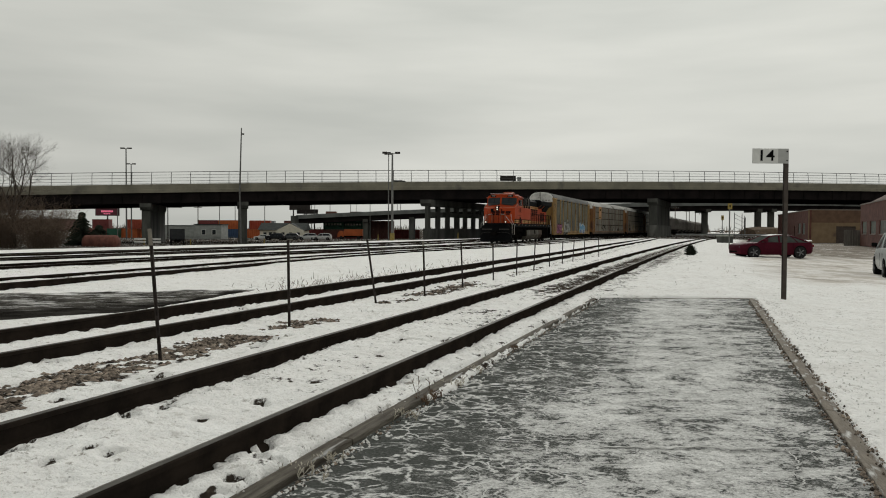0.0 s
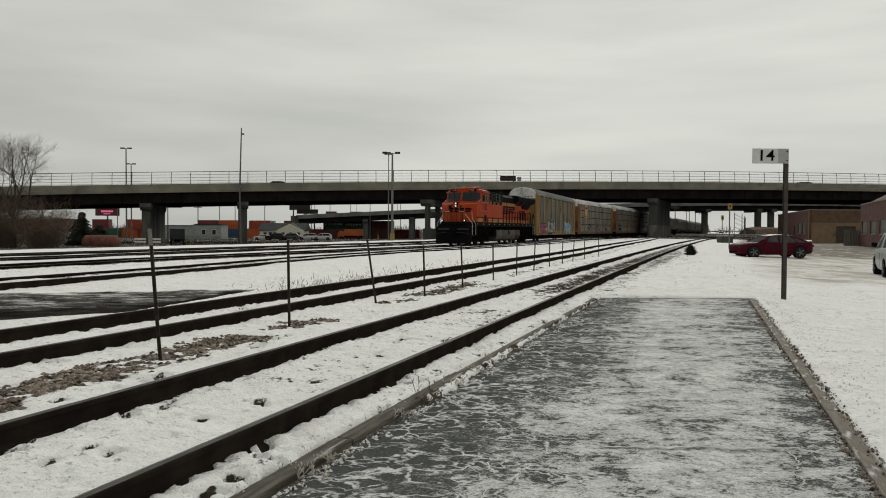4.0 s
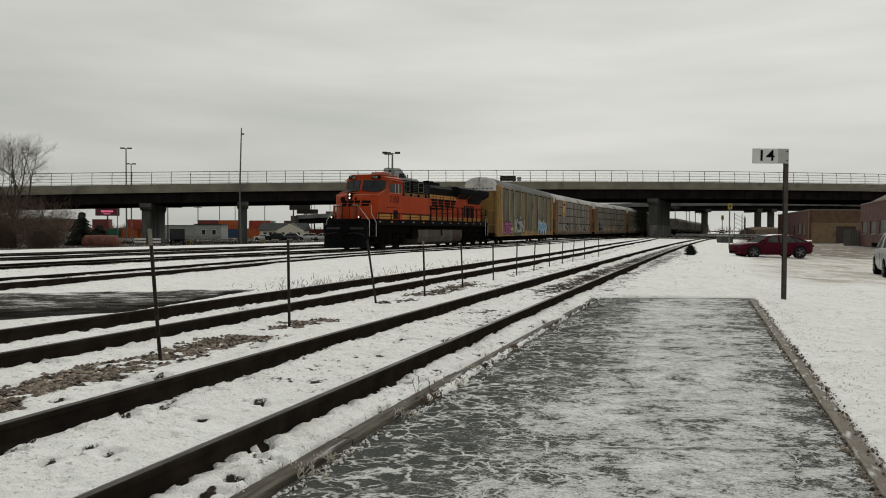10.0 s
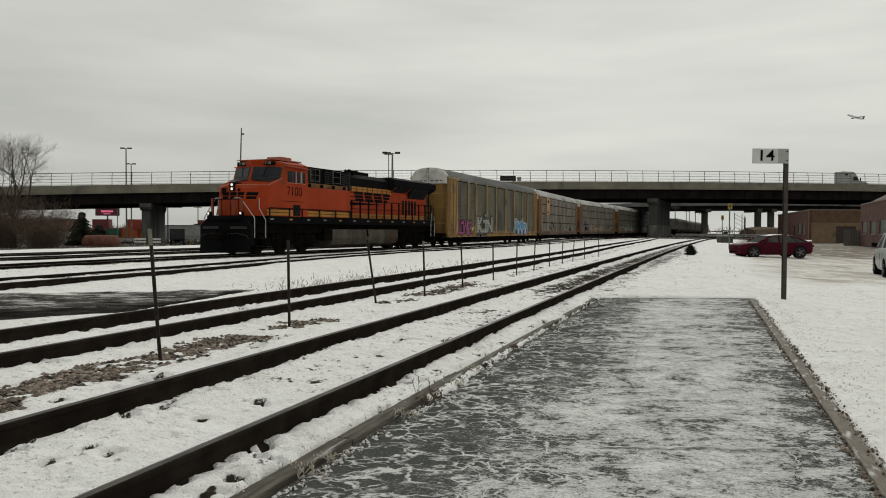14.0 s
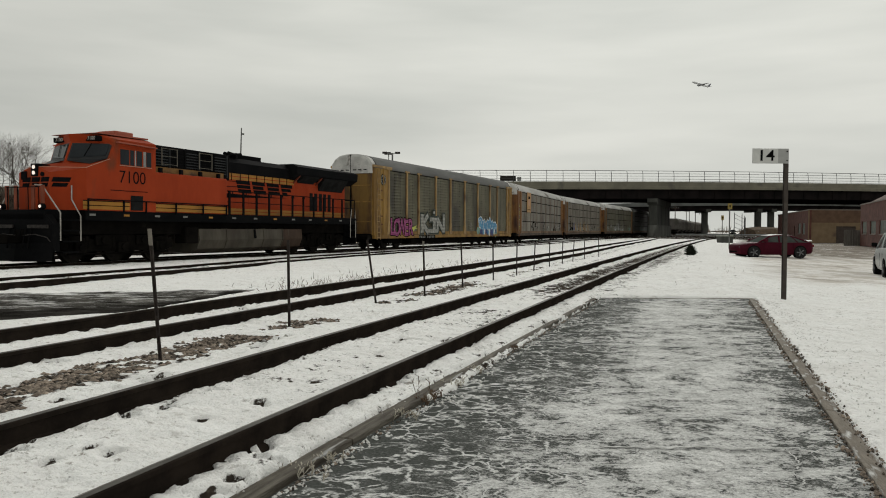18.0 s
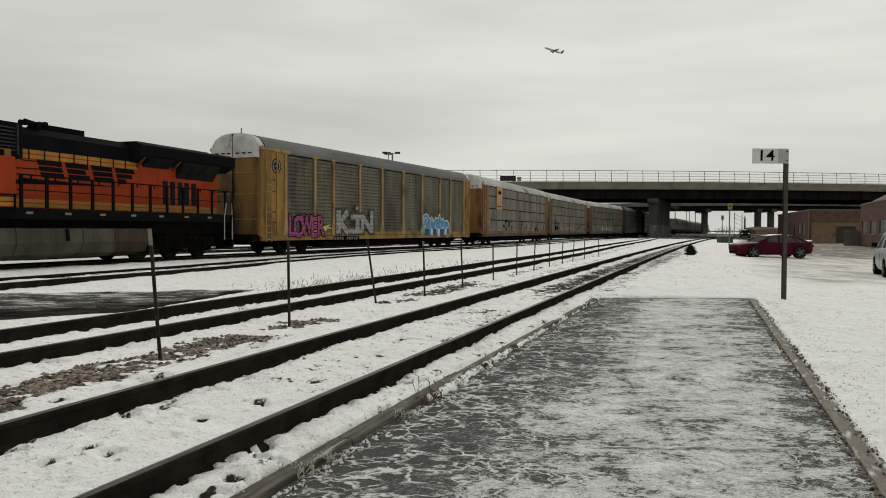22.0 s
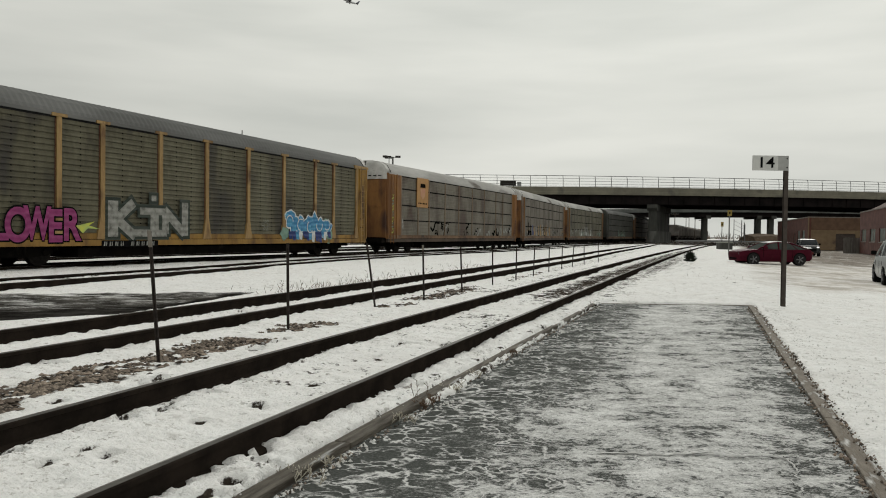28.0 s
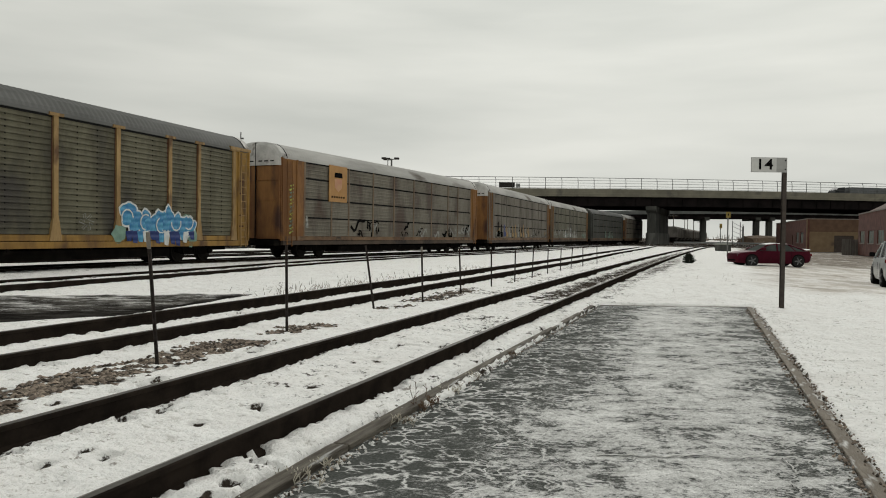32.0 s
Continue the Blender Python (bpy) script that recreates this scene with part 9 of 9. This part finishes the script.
def container(x, y, z, ln, col, deg=0.0, bars=False):
    th = thing("shipping_container", col + " steel shipping container in the far freight yard", "container", "stacked containers", m=pose(x, y, z, 0, 0, deg))
    L = ln / 2
    bm = B()
    n = int(ln / 0.28)
    for y0, s in ((-1.2, 1), (1.2, -1)):
        rows = []
        for i in range(n + 1):
            xx = -L + 0.1 + (ln - 0.2) * i / n
            k = 0.07 * (i % 2) * s
            rows.append([(xx, y0 + k, 0.15), (xx, y0 + k, 2.5)])
        sweep(bm, rows, closed=False, caps=False)
    part("corrugated_side", bm, M_CONT[col], th)
    bm = B()
    box(bm, -L, L, -1.22, 1.22, 2.5, 2.6)
    box(bm, -L, L, -1.22, 1.22, 0.0, 0.15)
    for e in (-1, 1):
        box(bm, min(e * L, e * (L - 0.1)), max(e * L, e * (L - 0.1)), -1.22, 1.22, 0.15, 2.5)
    part("frame", bm, M_CONT[col], th)
    if bars:
        bm = B()
        for k in range(6):
            box(bm, -2.6 + k * 0.85, -2.0 + k * 0.85, -1.245, -1.235, 1.2, 1.75)
        part("lettering_bar", bm, M_WHITE, th, "row of plain white lettering bars")


for x, y, lv, ln, col, bars in ((-98.6, 216, 0, 6.1, "brown", 0), (-97.9, 216, 1, 4.7, "red", 0), (-93.2, 213, 0, 3.0, "green", 0), (-95.4, 219, 0, 6.1, "red", 0), (-90.4, 215.5, 0, 6.1, "orange", 0), (-84, 217, 0, 6.1, "orange", 0), (-84, 217, 1, 6.1, "red", 0),
                                (-88.0, 215, 1, 4.0, "vermilion", 0), (-70.4, 226, 0, 6.1, "grey", 0), (-70.4, 226, 1, 6.1, "red", 0), (-64.2, 226, 0, 6.1, "blue", 0), (-64.2, 226, 1, 6.1, "orange", 0), (-57, 226, 0, 6.1, "orange", 0), (-62, 232, 0, 12.2, "red", 0),
                                (-51, 222, 0, 12.2, "orange", 0), (-55.6, 229, 0, 6.1, "red", 0), (-55.6, 229, 1, 6.1, "vermilion", 0), (-57.7, 240, 0, 8, "grey", 0), (-57.7, 240, 1, 8, "grey", 0),
                                (-40, 228, 0, 12.2, "red", 0), (-45.8, 232, 1, 6.1, "brown", 0), (-31.5, 218, 0, 6.1, "brown", 0), (-31.5, 218, 1, 6.1, "green", 1), (-32.5, 219, 2, 3.0, "brown", 0), (-26, 219, 0, 6.1, "red", 0),
                                (-26, 219, 1, 6.1, "green", 1), (-25.5, 220, 2, 3.2, "brown", 0), (-18.5, 222, 0, 8, "brown", 0), (-18.5, 222, 1, 8, "brown", 0), (-11.0, 226, 0, 8, "red", 0)):
    container(x, y, land(x, y) + lv * 2.62, ln, col, random.uniform(-1, 1), bool(bars))


def orange_truck():
    box_truck(-25.3, 205, 180, M_CONT["orange"], "orange box truck parked in the far lot")
    box_truck(-45.6, 129, 109, M_CARBLACK, "dark box truck parked beside the bridge pier")


def box_truck(x, y, deg, paint, label):
    th = thing("box_truck", label, "truck", "box trucks", m=stand(x, y, deg))
    bm = B()
    rbox(bm, -3.4, 1.6, -1.2, 1.2, 0.9, 2.7, 0.06)
    part("cargo_box", bm, paint, th)
    bm = B()
    prism(bm, ((1.7, 0.6), (3.4, 0.6), (3.4, 1.4), (2.9, 2.2), (1.7, 2.2)), -1.1, 1.1)
    part("cab", bm, paint, th)
    for wx in (-2.3, 2.4):
        for s in (1, -1):
            bm = B()
            cyl(bm, (0, s * 0.85, 0), (0, s * 1.15, 0), 0.45, 16)
            part("wheel", bm, M_RUBBER, th, m=Matrix.Translation((wx, 0, 0.45)))
    bm = B()
    box(bm, -3.3, 3.2, -0.5, 0.5, 0.5, 0.9)
    part("chassis", bm, M_UNDER, th)


orange_truck()

M_SIDING = mat("pale_siding", (0.66, 0.62, 0.52), (0.55, 0.52, 0.44), 1.5, 0.8)
M_SHINGLE = mat("grey_shingles", (0.045, 0.052, 0.05), (0.03, 0.034, 0.033), 1.5, 0.9)
M_GREYWALL = mat("grey_wall", (0.33, 0.345, 0.33), (0.25, 0.26, 0.25), 1.0, 0.85)


def low_house():
    x, y = -42.5, 198
    z = land(x, y)
    th = thing("low_house", "low pale-sided house with dark shingled gable roof", "house", m=Matrix.Translation((x, y, z)))
    bm = B()
    box(bm, -5.8, 5.8, 0, 8, -0.2, 2.5)
    part("wall", bm, M_SIDING, th)
    bm = B()
    sweep(bm, [[(-6.3, -0.5, 2.45), (-6.3, 4, 4.3), (-6.3, 8.5, 2.45)], [(6.3, -0.5, 2.45), (6.3, 4, 4.3), (6.3, 8.5, 2.45)]])
    part("roof", bm, M_SHINGLE, th)
    bm = B()
    prism(bm, ((-1.4, 2.3), (2.4, 4.3), (6.2, 2.3)), -1.2, 3.8)
    part("gable_roof", bm, M_SHINGLE, th)
    bm = B()
    prism(bm, ((-1.2, 2.35), (2.4, 4.15), (6.0, 2.35), (5.8, -0.2), (-1.0, -0.2)), -1.3, -0.1)
    part("gable_wall", bm, M_SIDING, th)
    for k, wx in enumerate((-4.8, -3.4, -2.2, 0.2, 2.2, 4.2)):
        y0 = -1.33 if wx > -1 else -0.03
        bm = B()
        box(bm, wx, wx + 0.8, y0, y0 + 0.04, 0.9, 1.8)
        w = part("window", bm, M_GLASS, th)
        bm = B()
        box(bm, wx - 0.08, wx + 0.88, y0 - 0.02, y0 + 0.02, 1.8, 1.9)
        part("lintel", bm, M_SIDING, w)


low_house()


def grey_shed(x, y, w, h, label, wins):
    z = land(x, y)
    th = thing("grey_shed", label, "building", "low sheds", m=Matrix.Translation((x, y, z)))
    bm = B()
    box(bm, -w / 2, w / 2, 0, 6, -0.2, h)
    part("wall", bm, M_GREYWALL, th)
    bm = B()
    box(bm, -w / 2 - 0.2, w / 2 + 0.2, -0.2, 6.2, h, h + 0.18)
    part("roof", bm, M_SHINGLE, th)
    for wx in wins:
        bm = B()
        box(bm, wx - 0.55, wx + 0.55, -0.05, 0.0, 1.1, 2.5)
        fr = part("window_frame", bm, M_WHITE, th)
        bm = B()
        box(bm, wx - 0.45, wx + 0.45, -0.07, -0.05, 1.2, 2.4)
        part("pane", bm, M_GLASS, fr)


grey_shed(-59.5, 190, 6.8, 3.7, "small grey shed with two white-framed windows", (-1.0, 1.6))
grey_shed(-68.5, 196, 10.5, 3.4, "low grey shed beyond the bridge", ())


def billboard(x, y, z0, w, h, face, label, legs, lit=False):
    g = land(x, y)
    th = thing("billboard", label, "billboard", "billboards", m=Matrix.Translation((x, y, g)))
    bm = B()
    rbox(bm, -w / 2, w / 2, -0.25, 0.25, z0 - g, z0 - g + h, 0.04)
    part("cabinet", bm, M_DARKSTEEL, th)
    fc = B()
    box(fc, -w / 2 + 0.15, w / 2 - 0.15, -0.28, -0.25, z0 - g + 0.15, z0 - g + h - 0.15)
    f = part("screen", fc, face, th)
    if lit:
        bm = B()
        for k in range(6):
            box(bm, -1.75 + k * 0.6, -1.25 + k * 0.6, -0.30, -0.28, z0 - g + h * 0.46, z0 - g + h * 0.70)
        for k in range(4):
            box(bm, -1.0 + k * 0.52, -0.6 + k * 0.52, -0.30, -0.28, z0 - g + h * 0.20, z0 - g + h * 0.32)
        part("lettering_bar", bm, M_SCRW, f, "white plain lettering bars")
    for lx in legs:
        bm = B()
        cyl(bm, (lx, 0.1, -0.2), (lx, 0.1, z0 - g + 0.2), 0.22, 8)
        part("leg", bm, M_DARKSTEEL, th)


M_SCREEN = glow("lit_screen_red", (0.030, 0.002, 0.006), 0.5)
M_SCRW = glow("lit_screen_pink", (0.60, 0.12, 0.20), 0.7)
billboard(-98.2, 220, 4.75, 6.9, 2.2, M_SCREEN, "lit red digital billboard on a single leg", (0,), True)
billboard(-44.2, 232, 7.0, 6.4, 2.0, M_DARKSTEEL, "dark back of a billboard on two legs", (-2, 2))
billboard(-42.6, 236, 5.9, 6.6, 1.4, M_DARKSTEEL, "dark lower billboard on two legs", (-1, 2.2))


def rusty_tank():
    x, y = -51.4, 113
    th = thing("rusty_tank", "rust red cylindrical tank lying at the yard edge", "tank", m=stand(x, y, -3))
    bm = B()
    sweep(bm, [[(xx, r * math.cos(a * 0.3927), 0.55 + r * math.sin(a * 0.3927)) for a in range(16)] for xx, r in ((-2.75, 0.3), (-2.6, 0.85), (-2.3, 1.15), (2.3, 1.15), (2.6, 0.85), (2.75, 0.3))])
    part("shell", bm, M_RUST, th, smooth=True)
    for k in (-1.5, 0, 1.5):
        bm = B()
        cyl(bm, (k - 0.06, 0, 0.55), (k + 0.06, 0, 0.55), 1.19, 16)
        part("band", bm, M_RUST, th)


M_RUST = mat("rust_red", (0.19, 0.075, 0.055), (0.12, 0.05, 0.04), 1.5, 0.9, 0, 0.3, dirt=(0.07, 0.04, 0.035), dirt_amt=0.3)
rusty_tank()


def barricades():
    for x, y in ((-47.6, 118), (-44.9, 117)):
        th = thing("barricade", "white striped road barricade near the bridge pier", "barricade", "barricades", m=stand(x, y, 8))
        for zz in (0.5, 0.95):
            bm = B()
            rbox(bm, -0.9, 0.9, -0.03, 0.03, zz, zz + 0.25, 0.01)
            part("board", bm, M_WHITE, th)
        for s in (-0.75, 0.75):
            bm = B()
            prism(bm, ((s - 0.03, -0.05), (s + 0.03, -0.05), (s + 0.03, 1.3), (s - 0.03, 1.3)), 0.03, 0.08)
            part("leg", bm, M_POLE, th)
    for x, y in ((-49.3, 124), (-41.0, 122), (-29.5, 124), (-10.2, 118), (2.5, 126)):
        th = thing("bollard", "yellow steel bollard by the yard road", "bollard", "yard bollards", m=stand(x, y, 0))
        bm = B()
        cyl(bm, (0, 0, -0.2), (0, 0, 1.0), 0.10, 10)
        part("post", bm, M_YELLOWP, th)
        bm = B()
        cyl(bm, (0, 0, 1.0), (0, 0, 1.06), 0.10, 10, 0.04)
        part("cap", bm, M_YELLOWP, th)


barricades()


def yard_fence():
    """A low pale pipe railing behind the bridge pier."""
    f = thing("pipe_railing", "low pale pipe railing along the far lot", "railing")
    y = 158.0
    for k in range(15):
        x = -59.5 + k * 1.1
        bm = B()
        cyl(bm, (x, y, land(x, y) - 0.1), (x, y, land(x, y) + 1.0), 0.05, 6)
        part("rail_post", bm, M_GALV, f)
    for zz in (0.5, 0.97):
        bm = B()
        cyl(bm, (-59.6, y, land(-55, y) + zz), (-44.0, y, land(-48, y) + zz), 0.05, 6)
        part("rail", bm, M_GALV, f)
    m = thing("traffic_arm", "dark signal arm reaching out beside the bridge pier", "signal arm", m=Matrix.Translation((-61.5, 168, land(-61.5, 168))))
    bm = B()
    cyl(bm, (0, 0, -0.3), (0, 0, 7.9), 0.14, 8, 0.1)
    part("pole", bm, M_DARKSTEEL, m)
    bm = B()
    rbox(bm, -0.2, 3.2, -0.15, 0.15, 7.35, 7.75, 0.04)
    part("arm", bm, M_DARKSTEEL, m)


yard_fence()


def hoppers():
    """A standing string of covered hopper cars beyond the bridge."""
    src = thing("hopper_car", "dark weathered covered hopper car standing beyond the bridge", "rail car", "standing hopper cars")
    bm = B()
    prism(bm, ((-1.5, 1.6), (-1.6, 3.9), (-1.1, 4.5), (1.1, 4.5), (1.6, 3.9), (1.5, 1.6)), -7.3, 7.3, axis="x")
    part("body", bm, M_HOP, src)
    for k in range(9):
        for s in (1, -1):
            bm = B()
            box(bm, -7.0 + k * 1.75 - 0.06, -7.0 + k * 1.75 + 0.06, min(s * 1.5, s * 1.66), max(s * 1.5, s * 1.66), 1.5, 3.95)
            part("rib", bm, M_HOP, src)
    for k in (-4.5, -1.5, 1.5, 4.5):
        bm = B()
        sweep(bm, [[(k - 1.3, -1.4, 1.7), (k + 1.3, -1.4, 1.7), (k + 1.3, 1.4, 1.7), (k - 1.3, 1.4, 1.7)], [(k - 0.4, -0.5, 0.45), (k + 0.4, -0.5, 0.45), (k + 0.4, 0.5, 0.45), (k - 0.4, 0.5, 0.45)]])
        part("hopper_bay", bm, M_HOP, src)
    bm = B()
    box(bm, -8.2, 8.2, -0.3, 0.3, 0.85, 1.15)
    box(bm, -8.2, -7.2, -1.4, 1.4, 1.1, 1.3)
    box(bm, 7.2, 8.2, -1.4, 1.4, 1.1, 1.3)
    part("underframe", bm, M_UNDER, src)
    for e in (1, -1):
        bogie2(src, e * 6.3)
    for k in range(10):
        x, y, t = lead(206 + k * 17.6, 4.6)
        m = Matrix.Translation((x, y, 0)) @ Matrix.Rotation(t, 4, "Z")
        if k == 0:
            src.matrix_basis = m
        else:
            copy_thing(src, m)
    track_from([(*lead(s, 4.6)[:2], 0.0) for s in np.arange(190, 360, 5.0)], "rails under the standing hopper cars", "yard tracks")


M_HOP = mat("hopper_grey", (0.21, 0.195, 0.178), (0.12, 0.11, 0.10), 0.6, 0.8, 0, 0.1, island=0.3, spec=0.05, dirt=(0.10, 0.07, 0.055), dirt_amt=0.3, dscale=0.5)
hoppers()


def far_ground_things():
    """A brown bank with a guard rail, a lattice gantry, far trees along the skyline."""
    th = thing("earth_bank", "brown grassy bank beside the road under the bridges", "bank", kind="structure")
    bm = B()
    rings = []
    for i in range(16):
        x = 86 + i * 4.0
        h = 2.1 + 0.35 * math.sin(i * 1.3)
        rings.append([(x, 205, -0.7), (x, 208, h - 0.6), (x, 214, h), (x, 222, -0.7)])
    sweep(bm, rings)
    part("slope", bm, M_BANK, th)
    gr = thing("guard_rail", "galvanised guard rail along the far road", "guard rail")
    bm = B()
    prism(bm, ((199.9, 0.0), (200.0, 0.12), (199.9, 0.24), (200.0, 0.36), (200.05, 0.36), (199.95, 0.24), (200.05, 0.12), (199.95, 0.0)), 62, 130, axis="x")
    part("rail", bm, M_GALV, gr)
    for x in range(62, 131, 4):
        bm = B()
        box(bm, x - 0.06, x + 0.06, 200.05, 200.2, -0.8, 0.36)
        part("rail_post", bm, M_POLE, gr)
    ga = thing("signal_gantry", "open steel lattice gantry beside the far tracks", "gantry")
    for x, y in ((75.5, 195), (77.5, 195), (81, 202), (84, 209), (86.5, 216)):
        bm = B()
        cyl(bm, (x, y, -0.7), (x, y, 6.0 - (x - 75) * 0.12), 0.09, 6)
        part("upright", bm, M_POLE, ga)
    for zz in (1.2, 2.4, 3.6, 4.6):
        bm = B()
        cyl(bm, (75.5, 195, zz + 1.0), (86.5, 216, zz), 0.05, 5)
        part("rail", bm, M_POLE, ga)
    bm = B()
    rng_ = random.Random(77)
    for i in range(260):
        x = rng_.uniform(-520, 620)
        y = 520 + rng_.uniform(-30, 60)
        z = land(x, y)
        h = rng_.uniform(2.5, 5.5)
        for k in range(12):
            a = rng_.random() * 6.28
            p = Vector((x + rng_.gauss(0, 1.6), y + rng_.gauss(0, 1.5), z))
            cyl(bm, p, p + Vector((math.cos(a) * 1.6, math.sin(a), h * rng_.uniform(0.5, 1))), 0.22, 3, 0.04, caps=False)
    solo("far_trees", bm, M_TWIG, "bare brown trees along the far skyline", "trees", kind="stuff")
    # low roofs on the skyline
    for k, (x, w, h, c) in enumerate(((-330, 60, 6, "grey"), (-262, 50, 7, "brown"), (60, 50, 4, "grey"), (270, 70, 7, "grey"))):
        y = 470
        t2 = thing("far_warehouse", "low warehouse on the skyline", "building", "far warehouses", m=Matrix.Translation((x, y, land(x, y))))
        bm = B()
        box(bm, -w / 2, w / 2, 0, 20, -0.5, h)
        part("wall", bm, M_CONT[c], t2)
        bm = B()
        box(bm, -w / 2 - 0.3, w / 2 + 0.3, -0.3, 20.3, h, h + 0.4)
        part("roof", bm, M_SHINGLE, t2)


M_BANK = mat("dry_grass_bank", (0.13, 0.09, 0.06), (0.085, 0.06, 0.042), 1.0, 0.95, 0, 0.4, dirt=(0.5, 0.5, 0.49), dirt_amt=0.2)
approaches()
far_ground_things()


def others():
    for th, t0, x0, v in BR_CARS:
        rows = []
        lane, turn = (6.5, 0.0) if v > 0 else (19.5, math.pi)
        for t in (0.0, 4.0, 8.0, 12.0, 16.0, 20.0, 24.0, 28.0, 32.0):
            x = x0 + v * (t - t0) * 0.985
            xc = min(max(x, -900), 900)
            slope = (br_z(min(max(x, -110), 150)) - br_z(min(max(x, -110), 150) - 1.0))
            z = br_z(min(max(xc, -118), 158)) - 1.0
            rows.append((t, Matrix.Translation((x, BR_Y0 + BR_M * x + lane, z)) @ Matrix.Rotation(math.atan(BR_M) + turn, 4, "Z")))
        # closer rows where it is on the bridge
        t_in, t_out = sorted((t0 + (-112 - x0) / v, t0 + (150 - x0) / v))
        fine = [t_in + (t_out - t_in) * k / 10 for k in range(11)]
        for t in fine:
            if 0 < t < 32:
                x = x0 + v * (t - t0) * 0.985
                rows.append((t, Matrix.Translation((x, BR_Y0 + BR_M * x + lane, br_z(x) - 1.0)) @ Matrix.Rotation(math.atan(BR_M) + turn, 4, "Z")))
        rows.sort(key=lambda r: r[0])
        keep = [rows[0]]
        for r in rows[1:]:
            if r[0] - keep[-1][0] > 0.2:
                keep.append(r)
        if keep[-1][0] < 32.0:
            keep[-1] = rows[-1]
        walk(th, keep)
    track = ((0, 138, 372), (10, 112, 302), (18, 87, 226), (20, 77, 196), (22, 65.5, 163), (24, 56, 136.5), (25, 52, 124), (26.5, 44.6, 99), (28, 37.4, 77), (29, 33.2, 64), (29.5, 32.95, 59.8), (30, 33.0, 56.6), (30.5, 33.6, 53.4), (31, 34.9, 50.6), (32, 38.6, 46.4))
    rows = []
    for i, (t, x, y) in enumerate(track):
        a, b = track[max(i - 1, 0)], track[min(i + 1, len(track) - 1)]
        yaw = math.degrees(math.atan2(b[2] - a[2], b[1] - a[1]))
        rows.append((float(t), pose(x, y, land(x, y) + 0.01, 0, 0, yaw)))
    walk(DRIVER, rows)
    rows = []
    for k in range(9):
        t = k * 4.0
        x, z = 0.467 * t * t - 89.47 * t + 1952.6, 0.0727 * t * t + 12.94 * t + 24.7
        vx, vz = 0.934 * t - 89.47, 0.1454 * t + 12.94
        rows.append((t, Matrix.Translation((x, 1450, z)) @ Matrix.Rotation(math.pi + 0.25, 4, "Z") @ Matrix.Rotation(-math.atan2(vz, -vx) - 0.02, 4, "Y")))
    walk(PLANE, rows)
# ---------- everything that moves ----------
def ride(s_front, s_back):
    """Pose of a vehicle whose two trucks stand at these arc lengths."""
    a, b = lead(s_front), lead(s_back)
    yaw = math.atan2(a[1] - b[1], a[0] - b[0])
    return Matrix.Translation(((a[0] + b[0]) / 2, (a[1] + b[1]) / 2, 0)) @ Matrix.Rotation(yaw, 4, "Z")


def motions():
    times = [k * 1.0 for k in range(33)]
    walk(LOCO, [(t, ride(head_s(t) + 11 - 6.85, head_s(t) + 11 + 6.85)) for t in times])
    for k, car in enumerate(RACKS):
        c = 23.26 + 28.65 * k + CAR_L / 2
        walk(car, [(t, ride(head_s(t) + c - 9.66, head_s(t) + c + 9.66)) for t in times])
    fine = [k * 0.25 for k in range(129)]
    for w in LOCO_WHEELS:
        m0 = w.matrix_basis.copy()
        walk(w, [(t, m0 @ Matrix.Rotation((head_s(0) - head_s(t)) / 0.53, 4, "Y")) for t in fine])
    for car in RACKS[:3]:
        for w in [o for o in car.children if o.name.startswith("wheelset")]:
            m0 = w.matrix_basis.copy()
            walk(w, [(t, m0 @ Matrix.Rotation((head_s(0) - head_s(t)) / 0.457, 4, "Y")) for t in fine])
    others()


motions()
